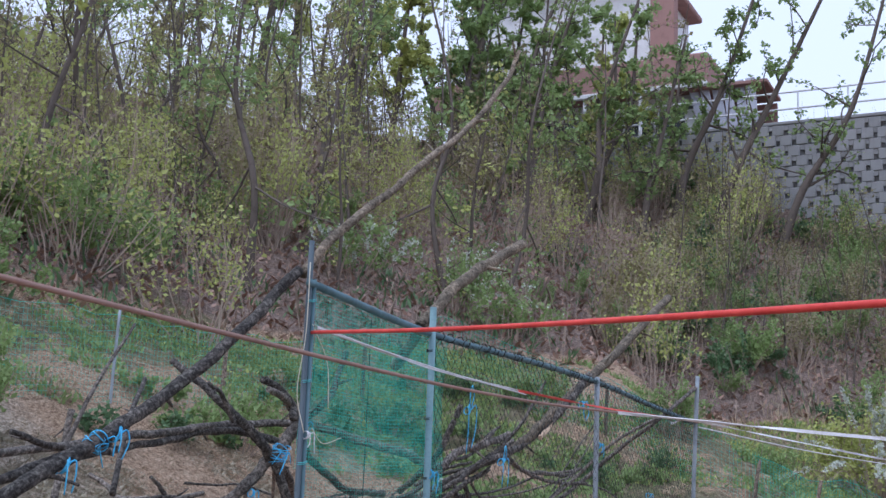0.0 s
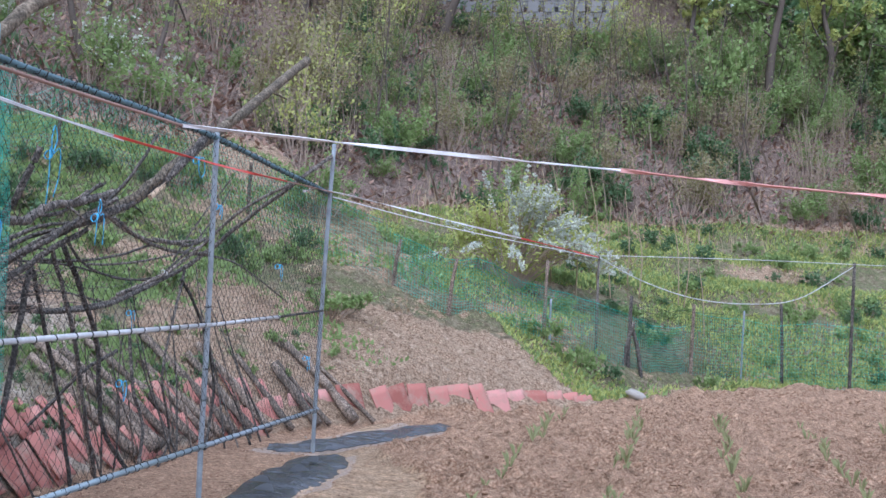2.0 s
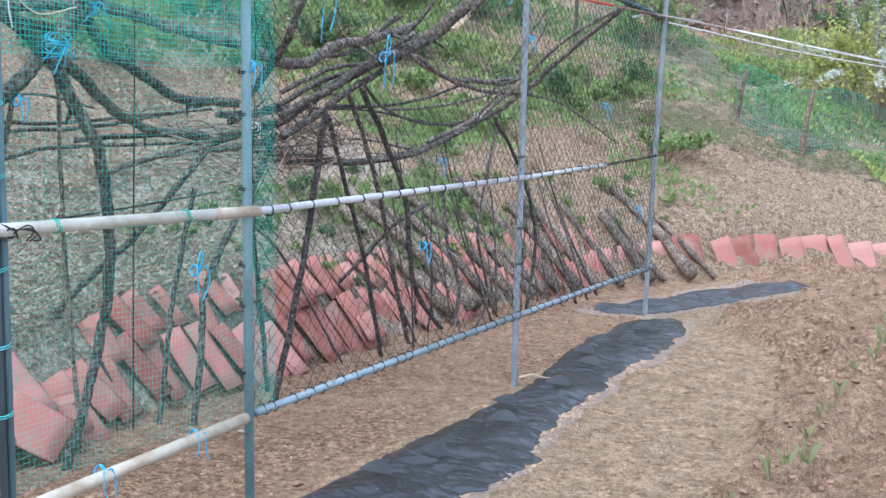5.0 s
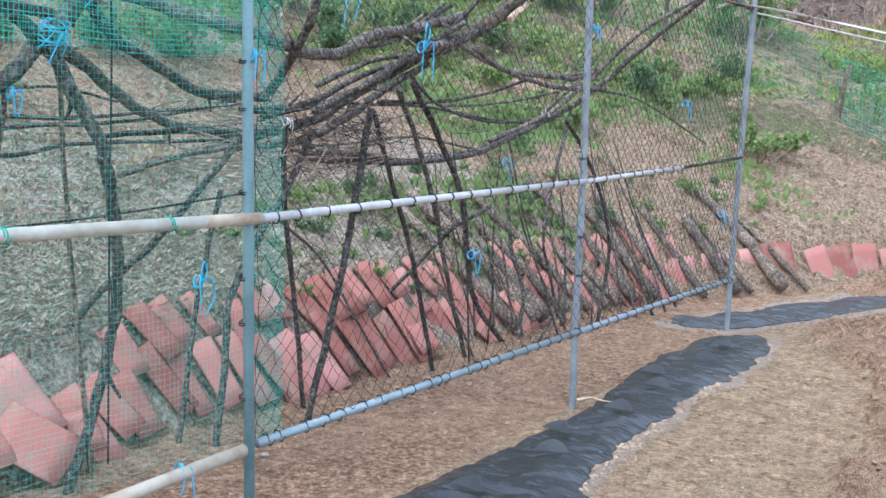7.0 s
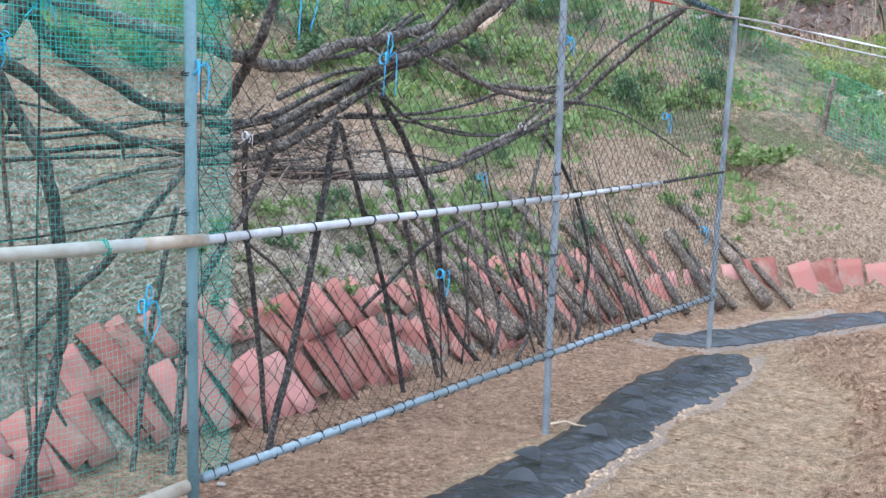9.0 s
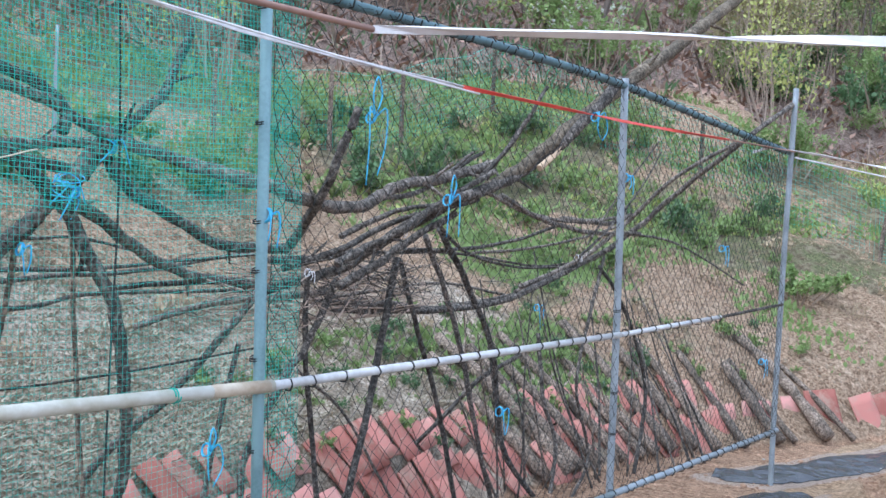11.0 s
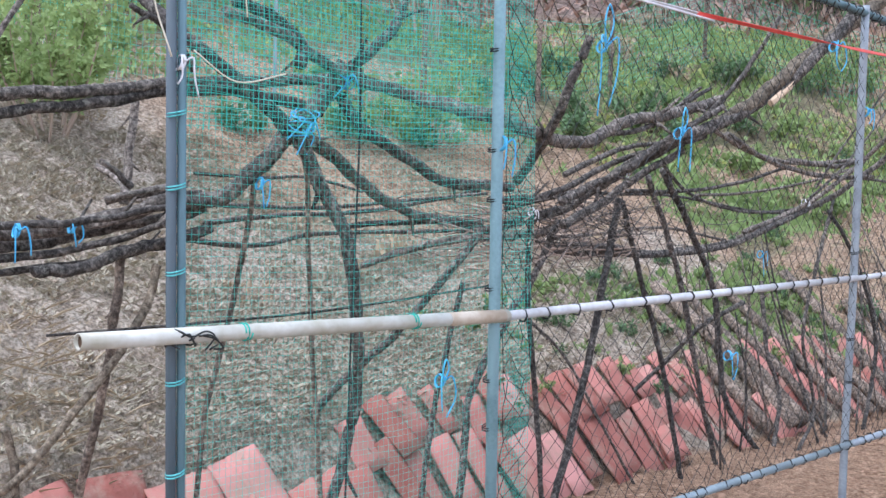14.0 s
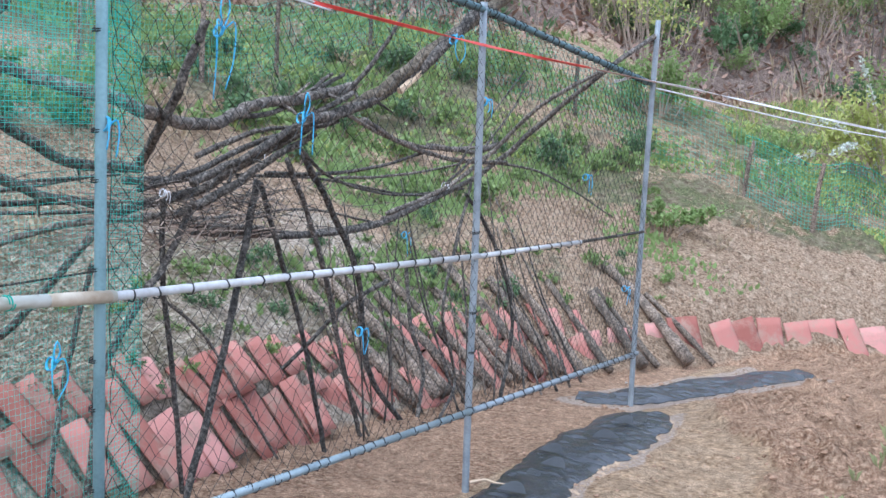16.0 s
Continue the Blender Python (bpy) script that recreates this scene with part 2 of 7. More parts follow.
def ground_material():
    """Soil, packed path, weeds and leaf litter, mixed by the zone masks."""
    m = bpy.data.materials.new("ground_soil")
    m.use_nodes = True
    nt = m.node_tree
    L = nt.links.new
    b = nt.nodes["Principled BSDF"]
    b.inputs["Roughness"].default_value = 0.95
    b.inputs["Specular IOR Level"].default_value = 0.15
    tc = nt.nodes.new("ShaderNodeTexCoord")

    def nz(scale, detail=6, rough=0.6):
        n = nt.nodes.new("ShaderNodeTexNoise")
        n.inputs["Scale"].default_value = scale
        n.inputs["Detail"].default_value = detail
        n.inputs["Roughness"].default_value = rough
        L(tc.outputs["Object"], n.inputs["Vector"])
        return n.outputs["Fac"]

    def mixed(fac, a, c):
        n = nt.nodes.new("ShaderNodeMixRGB")
        L(fac, n.inputs["Fac"])
        L(a, n.inputs["Color1"])
        L(c, n.inputs["Color2"])
        return n.outputs["Color"]

    def times(a, c):
        n = nt.nodes.new("ShaderNodeMixRGB")
        n.blend_type = "MULTIPLY"
        n.inputs["Fac"].default_value = 1.0
        L(a, n.inputs["Color1"])
        L(c, n.inputs["Color2"])
        return n.outputs["Color"]

    def tone(fac, stops):
        r = ramp_node(nt, stops)
        L(fac, r.inputs["Fac"])
        return r.outputs["Color"]

    def sharpen(mask, noise_fac, width=0.5):
        a = nt.nodes.new("ShaderNodeMath")
        a.operation = "MULTIPLY_ADD"
        a.inputs[1].default_value = width
        L(noise_fac, a.inputs[0])
        L(mask, a.inputs[2])
        r = ramp_node(nt, [(0.5 + width * 0.5 - 0.12, (0, 0, 0)), (0.5 + width * 0.5 + 0.12, (1, 1, 1))])
        L(a.outputs[0], r.inputs["Fac"])
        return r.outputs["Color"]

    big, mid, small, grit = nz(0.9), nz(5.0), nz(36.0, 6, 0.78), nz(150.0, 4, 0.75)
    lump = nz(13.0, 5, 0.7)
    tilled = mixed(tone(big, [(0.4, (0, 0, 0)), (0.6, (1, 1, 1))]), tone(small, [(0.40, (0.165, 0.092, 0.058)), (0.50, (0.325, 0.203, 0.133)), (0.60, (0.51, 0.365, 0.26))]), tone(grit, [(0.38, (0.175, 0.098, 0.063)), (0.50, (0.345, 0.22, 0.147)), (0.60, (0.575, 0.415, 0.295))]))
    path = mixed(tone(mid, [(0.42, (0, 0, 0)), (0.58, (1, 1, 1))]), tone(small, [(0.40, (0.215, 0.138, 0.084)), (0.50, (0.395, 0.272, 0.176)), (0.60, (0.54, 0.395, 0.268))]), tone(grit, [(0.40, (0.15, 0.092, 0.054)), (0.58, (0.58, 0.43, 0.30))]))
    bank = mixed(tone(mid, [(0.42, (0, 0, 0)), (0.58, (1, 1, 1))]), tone(small, [(0.40, (0.20, 0.155, 0.12)), (0.50, (0.40, 0.335, 0.27)), (0.60, (0.60, 0.53, 0.44))]), tone(lump, [(0.38, (0.22, 0.18, 0.14)), (0.50, (0.42, 0.36, 0.29)), (0.62, (0.56, 0.50, 0.42))]))
    warm = mixed(tone(mid, [(0.42, (0, 0, 0)), (0.58, (1, 1, 1))]), tone(small, [(0.40, (0.19, 0.122, 0.08)), (0.50, (0.36, 0.255, 0.175)), (0.60, (0.54, 0.415, 0.305))]), tone(lump, [(0.38, (0.19, 0.13, 0.09)), (0.50, (0.37, 0.27, 0.19)), (0.62, (0.50, 0.39, 0.29))]))
    pale = mixed(tone(mid, [(0.42, (0, 0, 0)), (0.58, (1, 1, 1))]), tone(small, [(0.40, (0.34, 0.255, 0.195)), (0.60, (0.62, 0.50, 0.41))]), tone(grit, [(0.40, (0.30, 0.22, 0.165)), (0.58, (0.60, 0.49, 0.40))]))
    weeds = mixed(tone(mid, [(0.42, (0, 0, 0)), (0.58, (1, 1, 1))]), tone(small, [(0.40, (0.075, 0.085, 0.04)), (0.60, (0.25, 0.26, 0.13))]), tone(lump, [(0.40, (0.13, 0.10, 0.065)), (0.60, (0.31, 0.27, 0.18))]))
    litter = mixed(tone(mid, [(0.42, (0, 0, 0)), (0.58, (1, 1, 1))]), tone(small, [(0.40, (0.10, 0.072, 0.058)), (0.60, (0.34, 0.25, 0.205))]), tone(lump, [(0.40, (0.12, 0.09, 0.075)), (0.60, (0.36, 0.28, 0.24))]))
    rumple = tone(nz(48.0, 3, 0.7), [(0.38, (0.62, 0.61, 0.58)), (0.50, (1.10, 1.09, 1.06)), (0.62, (1.42, 1.40, 1.36))])
    bank, warm = times(bank, rumple), times(warm, rumple)
    at = nt.nodes.new("ShaderNodeAttribute")
    at.attribute_name = "zone"
    sp = nt.nodes.new("ShaderNodeSeparateColor")
    L(at.outputs["Color"], sp.inputs["Color"])
    col = mixed(sharpen(sp.outputs[0], small, 0.5), tilled, path)
    # darker and paler blotches at two scales, multiplied into the soil colour
    blotch = nz(8.0, 7, 0.72)
    crumb = nz(24.0, 4, 0.65)
    col = times(col, tone(blotch, [(0.36, (0.80, 0.79, 0.77)), (0.50, (1.10, 1.10, 1.08)), (0.62, (1.34, 1.34, 1.32))]))
    col = times(col, tone(crumb, [(0.36, (0.74, 0.73, 0.71)), (0.48, (1.08, 1.08, 1.06)), (0.64, (1.28, 1.28, 1.26))]))
    at2 = nt.nodes.new("ShaderNodeAttribute")
    at2.attribute_name = "cover"
    sp2 = nt.nodes.new("ShaderNodeSeparateColor")
    L(at2.outputs["Color"], sp2.inputs["Color"])
    col = mixed(sharpen(sp2.outputs[0], mid, 0.5), col, bank)
    col = mixed(sharpen(sp2.outputs[1], mid, 0.5), col, warm)
    col = mixed(sharpen(sp2.outputs[2], small, 0.5), col, pale)
    col = mixed(sharpen(sp.outputs[2], mid, 0.6), col, litter)
    col = mixed(sharpen(sp.outputs[1], mid, 1.0), col, weeds)
    L(col, b.inputs["Base Color"])
    h = nt.nodes.new("ShaderNodeMath")
    h.operation = "MULTIPLY_ADD"
    h.inputs[1].default_value = 0.35
    L(grit, h.inputs[0])
    L(small, h.inputs[2])
    bp = nt.nodes.new("ShaderNodeBump")
    bp.inputs["Strength"].default_value = 1.0
    bp.inputs["Distance"].default_value = 0.034
    L(h.outputs[0], bp.inputs["Height"])
    L(bp.outputs["Normal"], b.inputs["Normal"])
    return m


GROUND = ground_material()


def film_material():
    """Black film with fine creases and sand washed over parts of it."""
    m = material("black_mulch_film", (0.018, 0.020, 0.024), (0.052, 0.057, 0.066), 6, 0.27, 0, 0.0, 25, 0.1, 0.6)
    nt = m.node_tree
    L = nt.links.new
    b = nt.nodes["Principled BSDF"]
    tc = nt.nodes.new("ShaderNodeTexCoord")
    mp = nt.nodes.new("ShaderNodeMapping")
    mp.inputs["Rotation"].default_value = (0, 0, 0.5)
    mp.inputs["Scale"].default_value = (5, 34, 5)
    L(tc.outputs["Object"], mp.inputs["Vector"])
    crease = nt.nodes.new("ShaderNodeTexNoise")
    crease.inputs["Scale"].default_value = 1.0
    crease.inputs["Detail"].default_value = 3
    crease.inputs["Distortion"].default_value = 0.6
    L(mp.outputs["Vector"], crease.inputs["Vector"])
    bp = nt.nodes.new("ShaderNodeBump")
    bp.inputs["Strength"].default_value = 0.8
    bp.inputs["Distance"].default_value = 0.009
    L(crease.outputs["Fac"], bp.inputs["Height"])
    L(bp.outputs["Normal"], b.inputs["Normal"])
    dust = nt.nodes.new("ShaderNodeTexNoise")
    dust.inputs["Scale"].default_value = 16.0
    dust.inputs["Detail"].default_value = 8
    dust.inputs["Roughness"].default_value = 0.7
    L(tc.outputs["Object"], dust.inputs["Vector"])
    r = ramp_node(nt, [(0.63, (0, 0, 0)), (0.70, (0.7, 0.7, 0.7))])
    L(dust.outputs["Fac"], r.inputs["Fac"])
    mx = nt.nodes.new("ShaderNodeMixRGB")
    old = b.inputs["Base Color"].links[0].from_socket
    L(r.outputs["Color"], mx.inputs["Fac"])
    L(old, mx.inputs["Color1"])
    mx.inputs["Color2"].default_value = (0.40, 0.31, 0.23, 1)
    L(mx.outputs["Color"], b.inputs["Base Color"])
    return m


PLASTIC = film_material()


def tile_material():
    """Fired clay, faded unevenly, with earth washed over parts of it."""
    m = material("red_roof_tile", (0.16, 0.066, 0.052), (0.46, 0.205, 0.172), 9, 0.85, 0, 0.6, 70, 0.5, 0.2)
    nt = m.node_tree
    L = nt.links.new
    b = nt.nodes["Principled BSDF"]
    geo = nt.nodes.new("ShaderNodeNewGeometry")
    dust = nt.nodes.new("ShaderNodeTexNoise")
    dust.inputs["Scale"].default_value = 7.0
    dust.inputs["Detail"].default_value = 7
    dust.inputs["Roughness"].default_value = 0.72
    L(geo.outputs["Position"], dust.inputs["Vector"])
    r = ramp_node(nt, [(0.47, (0, 0, 0)), (0.66, (0.8, 0.8, 0.8))])
    L(dust.outputs["Fac"], r.inputs["Fac"])
    info = nt.nodes.new("ShaderNodeObjectInfo")
    fired = ramp_node(nt, [(0.0, (0.62, 0.52, 0.48)), (0.35, (0.95, 0.9, 0.88)), (0.7, (1.12, 1.1, 1.1)), (1.0, (1.3, 1.5, 1.6))])
    L(info.outputs["Random"], fired.inputs["Fac"])
    tint = nt.nodes.new("ShaderNodeMixRGB")
    tint.blend_type = "MULTIPLY"
    tint.inputs["Fac"].default_value = 1.0
    L(b.inputs["Base Color"].links[0].from_socket, tint.inputs["Color1"])
    L(fired.outputs["Color"], tint.inputs["Color2"])
    mx = nt.nodes.new("ShaderNodeMixRGB")
    L(r.outputs["Color"], mx.inputs["Fac"])
    L(tint.outputs["Color"], mx.inputs["Color1"])
    mx.inputs["Color2"].default_value = (0.36, 0.26, 0.20, 1)
    L(mx.outputs["Color"], b.inputs["Base Color"])
    return m


TILE = tile_material()


# ---- mesh helpers ----
def mesh_of(name, verts, faces, mat, smooth=False):
    me = bpy.data.meshes.new(name)
    me.from_pydata([tuple(v) for v in verts], [], [tuple(f) for f in faces])
    me.materials.append(mat)
    if smooth:
        me.polygons.foreach_set("use_smooth", [True] * len(me.polygons))
    me.update()
    return me


def put(name, vf, mat, parent=None, label="", category="", group="", kind="", smooth=False, at=None):
    """Link (verts, faces) as one mesh object, a thing or, with a parent, a part."""
    ob = new(name, mesh_of(name, vf[0], vf[1], mat, smooth))
    if parent is not None:
        ob.parent = parent
    if at is not None:
        ob.matrix_basis = at
    return tagged(ob, label, category, group, kind)


def base(name, label, category, at=(0, 0, 0), group="", kind=""):
    ob = new(name)
    ob.empty_display_size = 0.1
    ob.matrix_basis = Matrix.Translation(at)
    return tagged(ob, label, category, group, kind)


def joined(parts):
    V, F, o = [], [], 0
    for v, f in parts:
        V.extend(v)
        F.extend([tuple(i + o for i in q) for q in f])
        o += len(v)
    return V, F


def smooth_path(points, per=6):
    """A Catmull-Rom line through the points."""
    P = [Vector(p) for p in points]
    if len(P) < 3:
        return [P[0].lerp(P[-1], i / per) for i in range(per + 1)]
    out = []
    E = [2 * P[0] - P[1]] + P + [2 * P[-1] - P[-2]]
    for i in range(1, len(E) - 2):
        a, b, c, d = E[i - 1], E[i], E[i + 1], E[i + 2]
        for k in range(per):
            t = k / per
            out.append(0.5 * ((2 * b) + (c - a) * t + (2 * a - 5 * b + 4 * c - d) * t * t + (3 * b - a - 3 * c + d) * t ** 3))
    return out + [P[-1]]


def tube(path, r0, r1=None, sides=6, rough=0.0, rng=random, caps=True, flat=1.0):
    """A tapered tube along a path, with knobs where rough is above 0."""
    r1 = r0 if r1 is None else r1
    n = len(path)
    V, F = [], []
    up = Vector((0.13, 0.31, 1)).normalized()
    for i, p in enumerate(path):
        d = (path[min(i + 1, n - 1)] - path[max(i - 1, 0)]).normalized()
        if abs(d.dot(up)) > 0.97:
            up = Vector((1, 0.2, 0.1)).normalized()
        a = d.cross(up).normalized()
        b = d.cross(a).normalized()
        r = (r0 + (r1 - r0) * i / max(1, n - 1)) * (1 + rough * (rng.random() - 0.5) * 1.4)
        for k in range(sides):
            w = 2 * math.pi * k / sides
            q = r * (1 + rough * (rng.random() - 0.5) * 0.6)
            V.append(p + a * math.cos(w) * q + b * math.sin(w) * q * flat)
    for i in range(n - 1):
        for k in range(sides):
            j = (k + 1) % sides
            F.append((i * sides + k, i * sides + j, (i + 1) * sides + j, (i + 1) * sides + k))
    if caps:
        F.append(tuple(range(sides - 1, -1, -1)))
        F.append(tuple((n - 1) * sides + k for k in range(sides)))
    return V, F


def straight(a, b, r, sides=10, steps=1):
    a, b = Vector(a), Vector(b)
    return tube([a.lerp(b, i / steps) for i in range(steps + 1)], r, r, sides)


def hollow(a, b, r, wall, sides=14):
    """A pipe with an open end."""
    a, b = Vector(a), Vector(b)
    V, F = [], []
    for rr in (r, r - wall):
        v, f = tube([a, b], rr, rr, sides, caps=False)
        o = len(V)
        V.extend(v)
        F.extend([tuple(i + o for i in (q if rr == r else q[::-1])) for q in f])
    for end in (0, sides):
        for k in range(sides):
            j = (k + 1) % sides
            q = (end + k, end + j, 2 * sides + end + j, 2 * sides + end + k)
            F.append(q[::-1] if end == 0 else q)
    return V, F


def box(cx, cy, cz, sx, sy, sz, bevel=0.0):
    bm = bmesh.new()
    bmesh.ops.create_cube(bm, size=1, matrix=Matrix.Translation((cx, cy, cz)) @ Matrix.Diagonal((sx, sy, sz, 1)))
    if bevel:
        bmesh.ops.bevel(bm, geom=bm.edges[:], offset=bevel, segments=1, affect="EDGES")
    V = [v.co.copy() for v in bm.verts]
    bm.verts.index_update()
    F = [tuple(v.index for v in f.verts) for f in bm.faces]
    bm.free()
    return V, F


def leaf(p, d, n, length, width):
    """One leaf folded along its midrib."""
    s = d.cross(n).normalized() * width
    m = p + d * length * 0.45
    return [p, m + s + n * width * 0.25, p + d * length, m - s + n * width * 0.25], [(0, 1, 2), (0, 2, 3)]


def rnd_dir(rng, up=0.0):
    while True:
        v = Vector((rng.uniform(-1, 1), rng.uniform(-1, 1), rng.uniform(-1, 1)))
        if 0.05 < v.length < 1:
            v.z += up
            return v.normalized()


# ---- lie of the land ----
TOE = [(-1.3, -60), (-1.3, -12), (-1.3, -3), (-1.27, -1), (-1.22, 0), (-1.18, 1), (-1.12, 2), (-0.9, 3), (-0.35, 3.85), (0.0, 4.4), (0.35, 5.0), (0.95, 5.6), (1.5, 6.15), (2.15, 6.55), (2.7, 7.9), (3.4, 9.2), (4.3, 10.2), (5.1, 11.0), (6.1, 11.4), (7.1, 11.9), (12, 14), (30, 19), (90, 30)]
TOE_A = np.array(TOE, float)
SEG = np.diff(TOE_A, axis=0)
SEG_LEN = np.hypot(SEG[:, 0], SEG[:, 1])
CUM = np.concatenate([[0], np.cumsum(SEG_LEN)])
U_BEND, U_END = CUM[11], CUM[14]
LEFT_S, LEFT_Z = [-99, 0, 0.40, 1.5, 2.2, 3.3, 4.2, 6, 10, 17.5, 24, 60], [0, 0, 0.54, 0.98, 1.30, 1.85, 2.4, 3.3, 5.3, 9.3, 12.2, 15]
LOG_S, LOG_Z = [-99, 0, 0.5, 1.1, 1.5, 2.2, 3.3, 4.2, 6, 10, 17.5, 24, 60], [0, 0, 0.50, 0.93, 1.08, 1.30, 1.85, 2.4, 3.3, 5.3, 9.3, 12.2, 15]
RIGHT_S, RIGHT_Z = [-99, 0, 0.5, 1.8, 2.6, 3.0, 4.2, 4.55, 5.9, 6.2, 7, 10, 17.5, 24, 60], [0, 0, 0.12, 0.98, 1.16, 1.48, 1.72, 2.02, 2.36, 2.6, 3.0, 4.9, 9.2, 12.2, 15]
WALL_Y = 26.3


def bank_coords(x, y):
    """How far (x, y) lies up the bank from its toe, and how far along the toe."""
    x, y = np.asarray(x, float), np.asarray(y, float)
    best = np.full(x.shape, 1e9)
    s_out, u_out = np.zeros(x.shape), np.zeros(x.shape)
    for (ax, ay), (dx, dy), ln, c in zip(TOE_A[:-1], SEG, SEG_LEN, CUM):
        t = np.clip(((x - ax) * dx + (y - ay) * dy) / (ln * ln), 0, 1)
        ex, ey = x - (ax + t * dx), y - (ay + t * dy)
        d = np.hypot(ex, ey)
        side = np.where(dx * (y - ay) - dy * (x - ax) >= 0, 1.0, -1.0)
        take = d < best - 1e-9
        best = np.where(take, d, best)
        s_out = np.where(take, d * side, s_out)
        u_out = np.where(take, c + t * ln, u_out)
    return s_out, u_out


def lattice(ix, iy, seed):
    h = (ix.astype(np.int64) * 374761393 + iy.astype(np.int64) * 668265263 + seed * 982451653) & 0x7FFFFFFF
    h = ((h ^ (h >> 13)) * 1274126177) & 0x7FFFFFFF
    return ((h ^ (h >> 16)) & 0xFFFF) / 65535.0


def vnoise(x, y, scale, seed=1):
    """Smooth value noise from 0 to 1."""
    x, y = np.asarray(x, float) * scale, np.asarray(y, float) * scale
    ix, iy = np.floor(x), np.floor(y)
    fx, fy = x - ix, y - iy
    fx, fy = fx * fx * (3 - 2 * fx), fy * fy * (3 - 2 * fy)
    a, b = lattice(ix, iy, seed), lattice(ix + 1, iy, seed)
    c, d = lattice(ix, iy + 1, seed), lattice(ix + 1, iy + 1, seed)
    return (a * (1 - fx) + b * fx) * (1 - fy) + (c * (1 - fx) + d * fx) * fy


def step(a, b, v):
    t = np.clip((v - a) / (b - a), 0, 1)
    return t * t * (3 - 2 * t)


FILM_Y = [-3.6, -2.1, -1.4, -1.0, -0.55, -0.3, 0.15, 0.4, 0.75, 1.06, 1.5, 2.0, 2.3]
FILM_L = [0.04, 0.04, 0.05, 0.06, 0.09, 0.08, 0.06, 0.04, 0.0, -0.02, -0.04, -0.05, 0.08]
FILM_R = [0.52, 0.55, 0.63, 0.56, 0.53, 0.47, 0.49, 0.43, 0.44, 0.51, 0.46, 0.45, 0.36]


def film_right(y):
    """The ragged edge of the long film towards the path."""
    return np.interp(y, FILM_Y, FILM_R)


def tilled_edge(y):
    """Where the trodden path gives way to the tilled field."""
    return np.interp(y, [-8, -1.0, 0.3, 1.2, 1.9, 2.4, 3.0, 5.0], [1.75, 1.50, 1.40, 1.28, 0.95, 0.62, 0.40, 0.2]) + 0.05 * np.sin(y * 5.1) + 0.04 * np.sin(y * 11.3 + 1)


def land(x, y, rough=True):
    x, y = np.asarray(x, float), np.asarray(y, float)
    s, u = bank_coords(x, y)
    w = 1 - step(U_BEND - 0.5, U_END, u)
    logs = step(0.2, 0.9, y) * step(5.2, 4.2, y)
    left = np.interp(s, LEFT_S, LEFT_Z) * (1 - logs) + np.interp(s, LOG_S, LOG_Z) * logs
    z = left * w + np.interp(s, RIGHT_S, RIGHT_Z) * (1 - w)
    top = step(WALL_Y - 0.1, WALL_Y + 0.5, y) * step(-18, -12, x) * (1 - step(2.0, 4.5, x))
    z = z * (1 - top) + 12.2 * top
    if rough:
        near = 1 - step(14, 30, np.hypot(x, y))
        up = step(-0.1, 0.5, s)
        z = z + (vnoise(x, y, 0.45, 3) - 0.5) * 0.5 * step(2.5, 8, s) * (1 - top)
        z = z + (vnoise(x, y, 2.2, 4) - 0.5) * 0.10 * step(0.6, 1.6, s) * near
        till = step(-0.02, 0.09, x - tilled_edge(y) - 0.10 * (vnoise(x, y, 4, 35) - 0.5)) * (1 - up)
        till = till * (1 - step(0.5, 0.36, np.abs(x - np.interp(y, [2.4, 2.9, 3.5, 4.4], [-0.15, 0.12, 0.42, 0.78]))) * step(2.1, 2.4, y) * step(4.9, 4.6, y))
        clod = (vnoise(x, y, 7, 5) - 0.5) * 0.065 + (vnoise(x, y, 20, 6) - 0.5) * 0.045 + np.maximum(vnoise(x, y, 12, 9) - 0.6, 0) * 0.22
        furrow = 0.022 * np.sin((x - 0.1 * y) * 2 * np.pi / 0.75) + (vnoise(x, y, 1.6, 7) - 0.5) * 0.06
        z = z + till * near * (clod + furrow + 0.065)
        z = z + (1 - till) * (1 - up) * near * ((vnoise(x, y, 3, 8) - 0.5) * 0.03 + (vnoise(x, y, 18, 10) - 0.5) * 0.012)
        z = z + up * near * ((vnoise(x, y, 8, 11) - 0.5) * 0.06 + (vnoise(x, y, 20, 12) - 0.5) * 0.04)
    return z


def land_z(x, y):
    return float(land(np.array([x]), np.array([y]))[0])


def spaced(stops):
    """Grid lines from (start, spacing) stops."""
    out, (a, d) = [], stops[0]
    for b, d2 in stops[1:]:
        n = max(1, int(round((b - a) / d)))
        out.extend(np.linspace(a, b, n, endpoint=False))
        a, d = b, d2
    return np.array(out + [a])


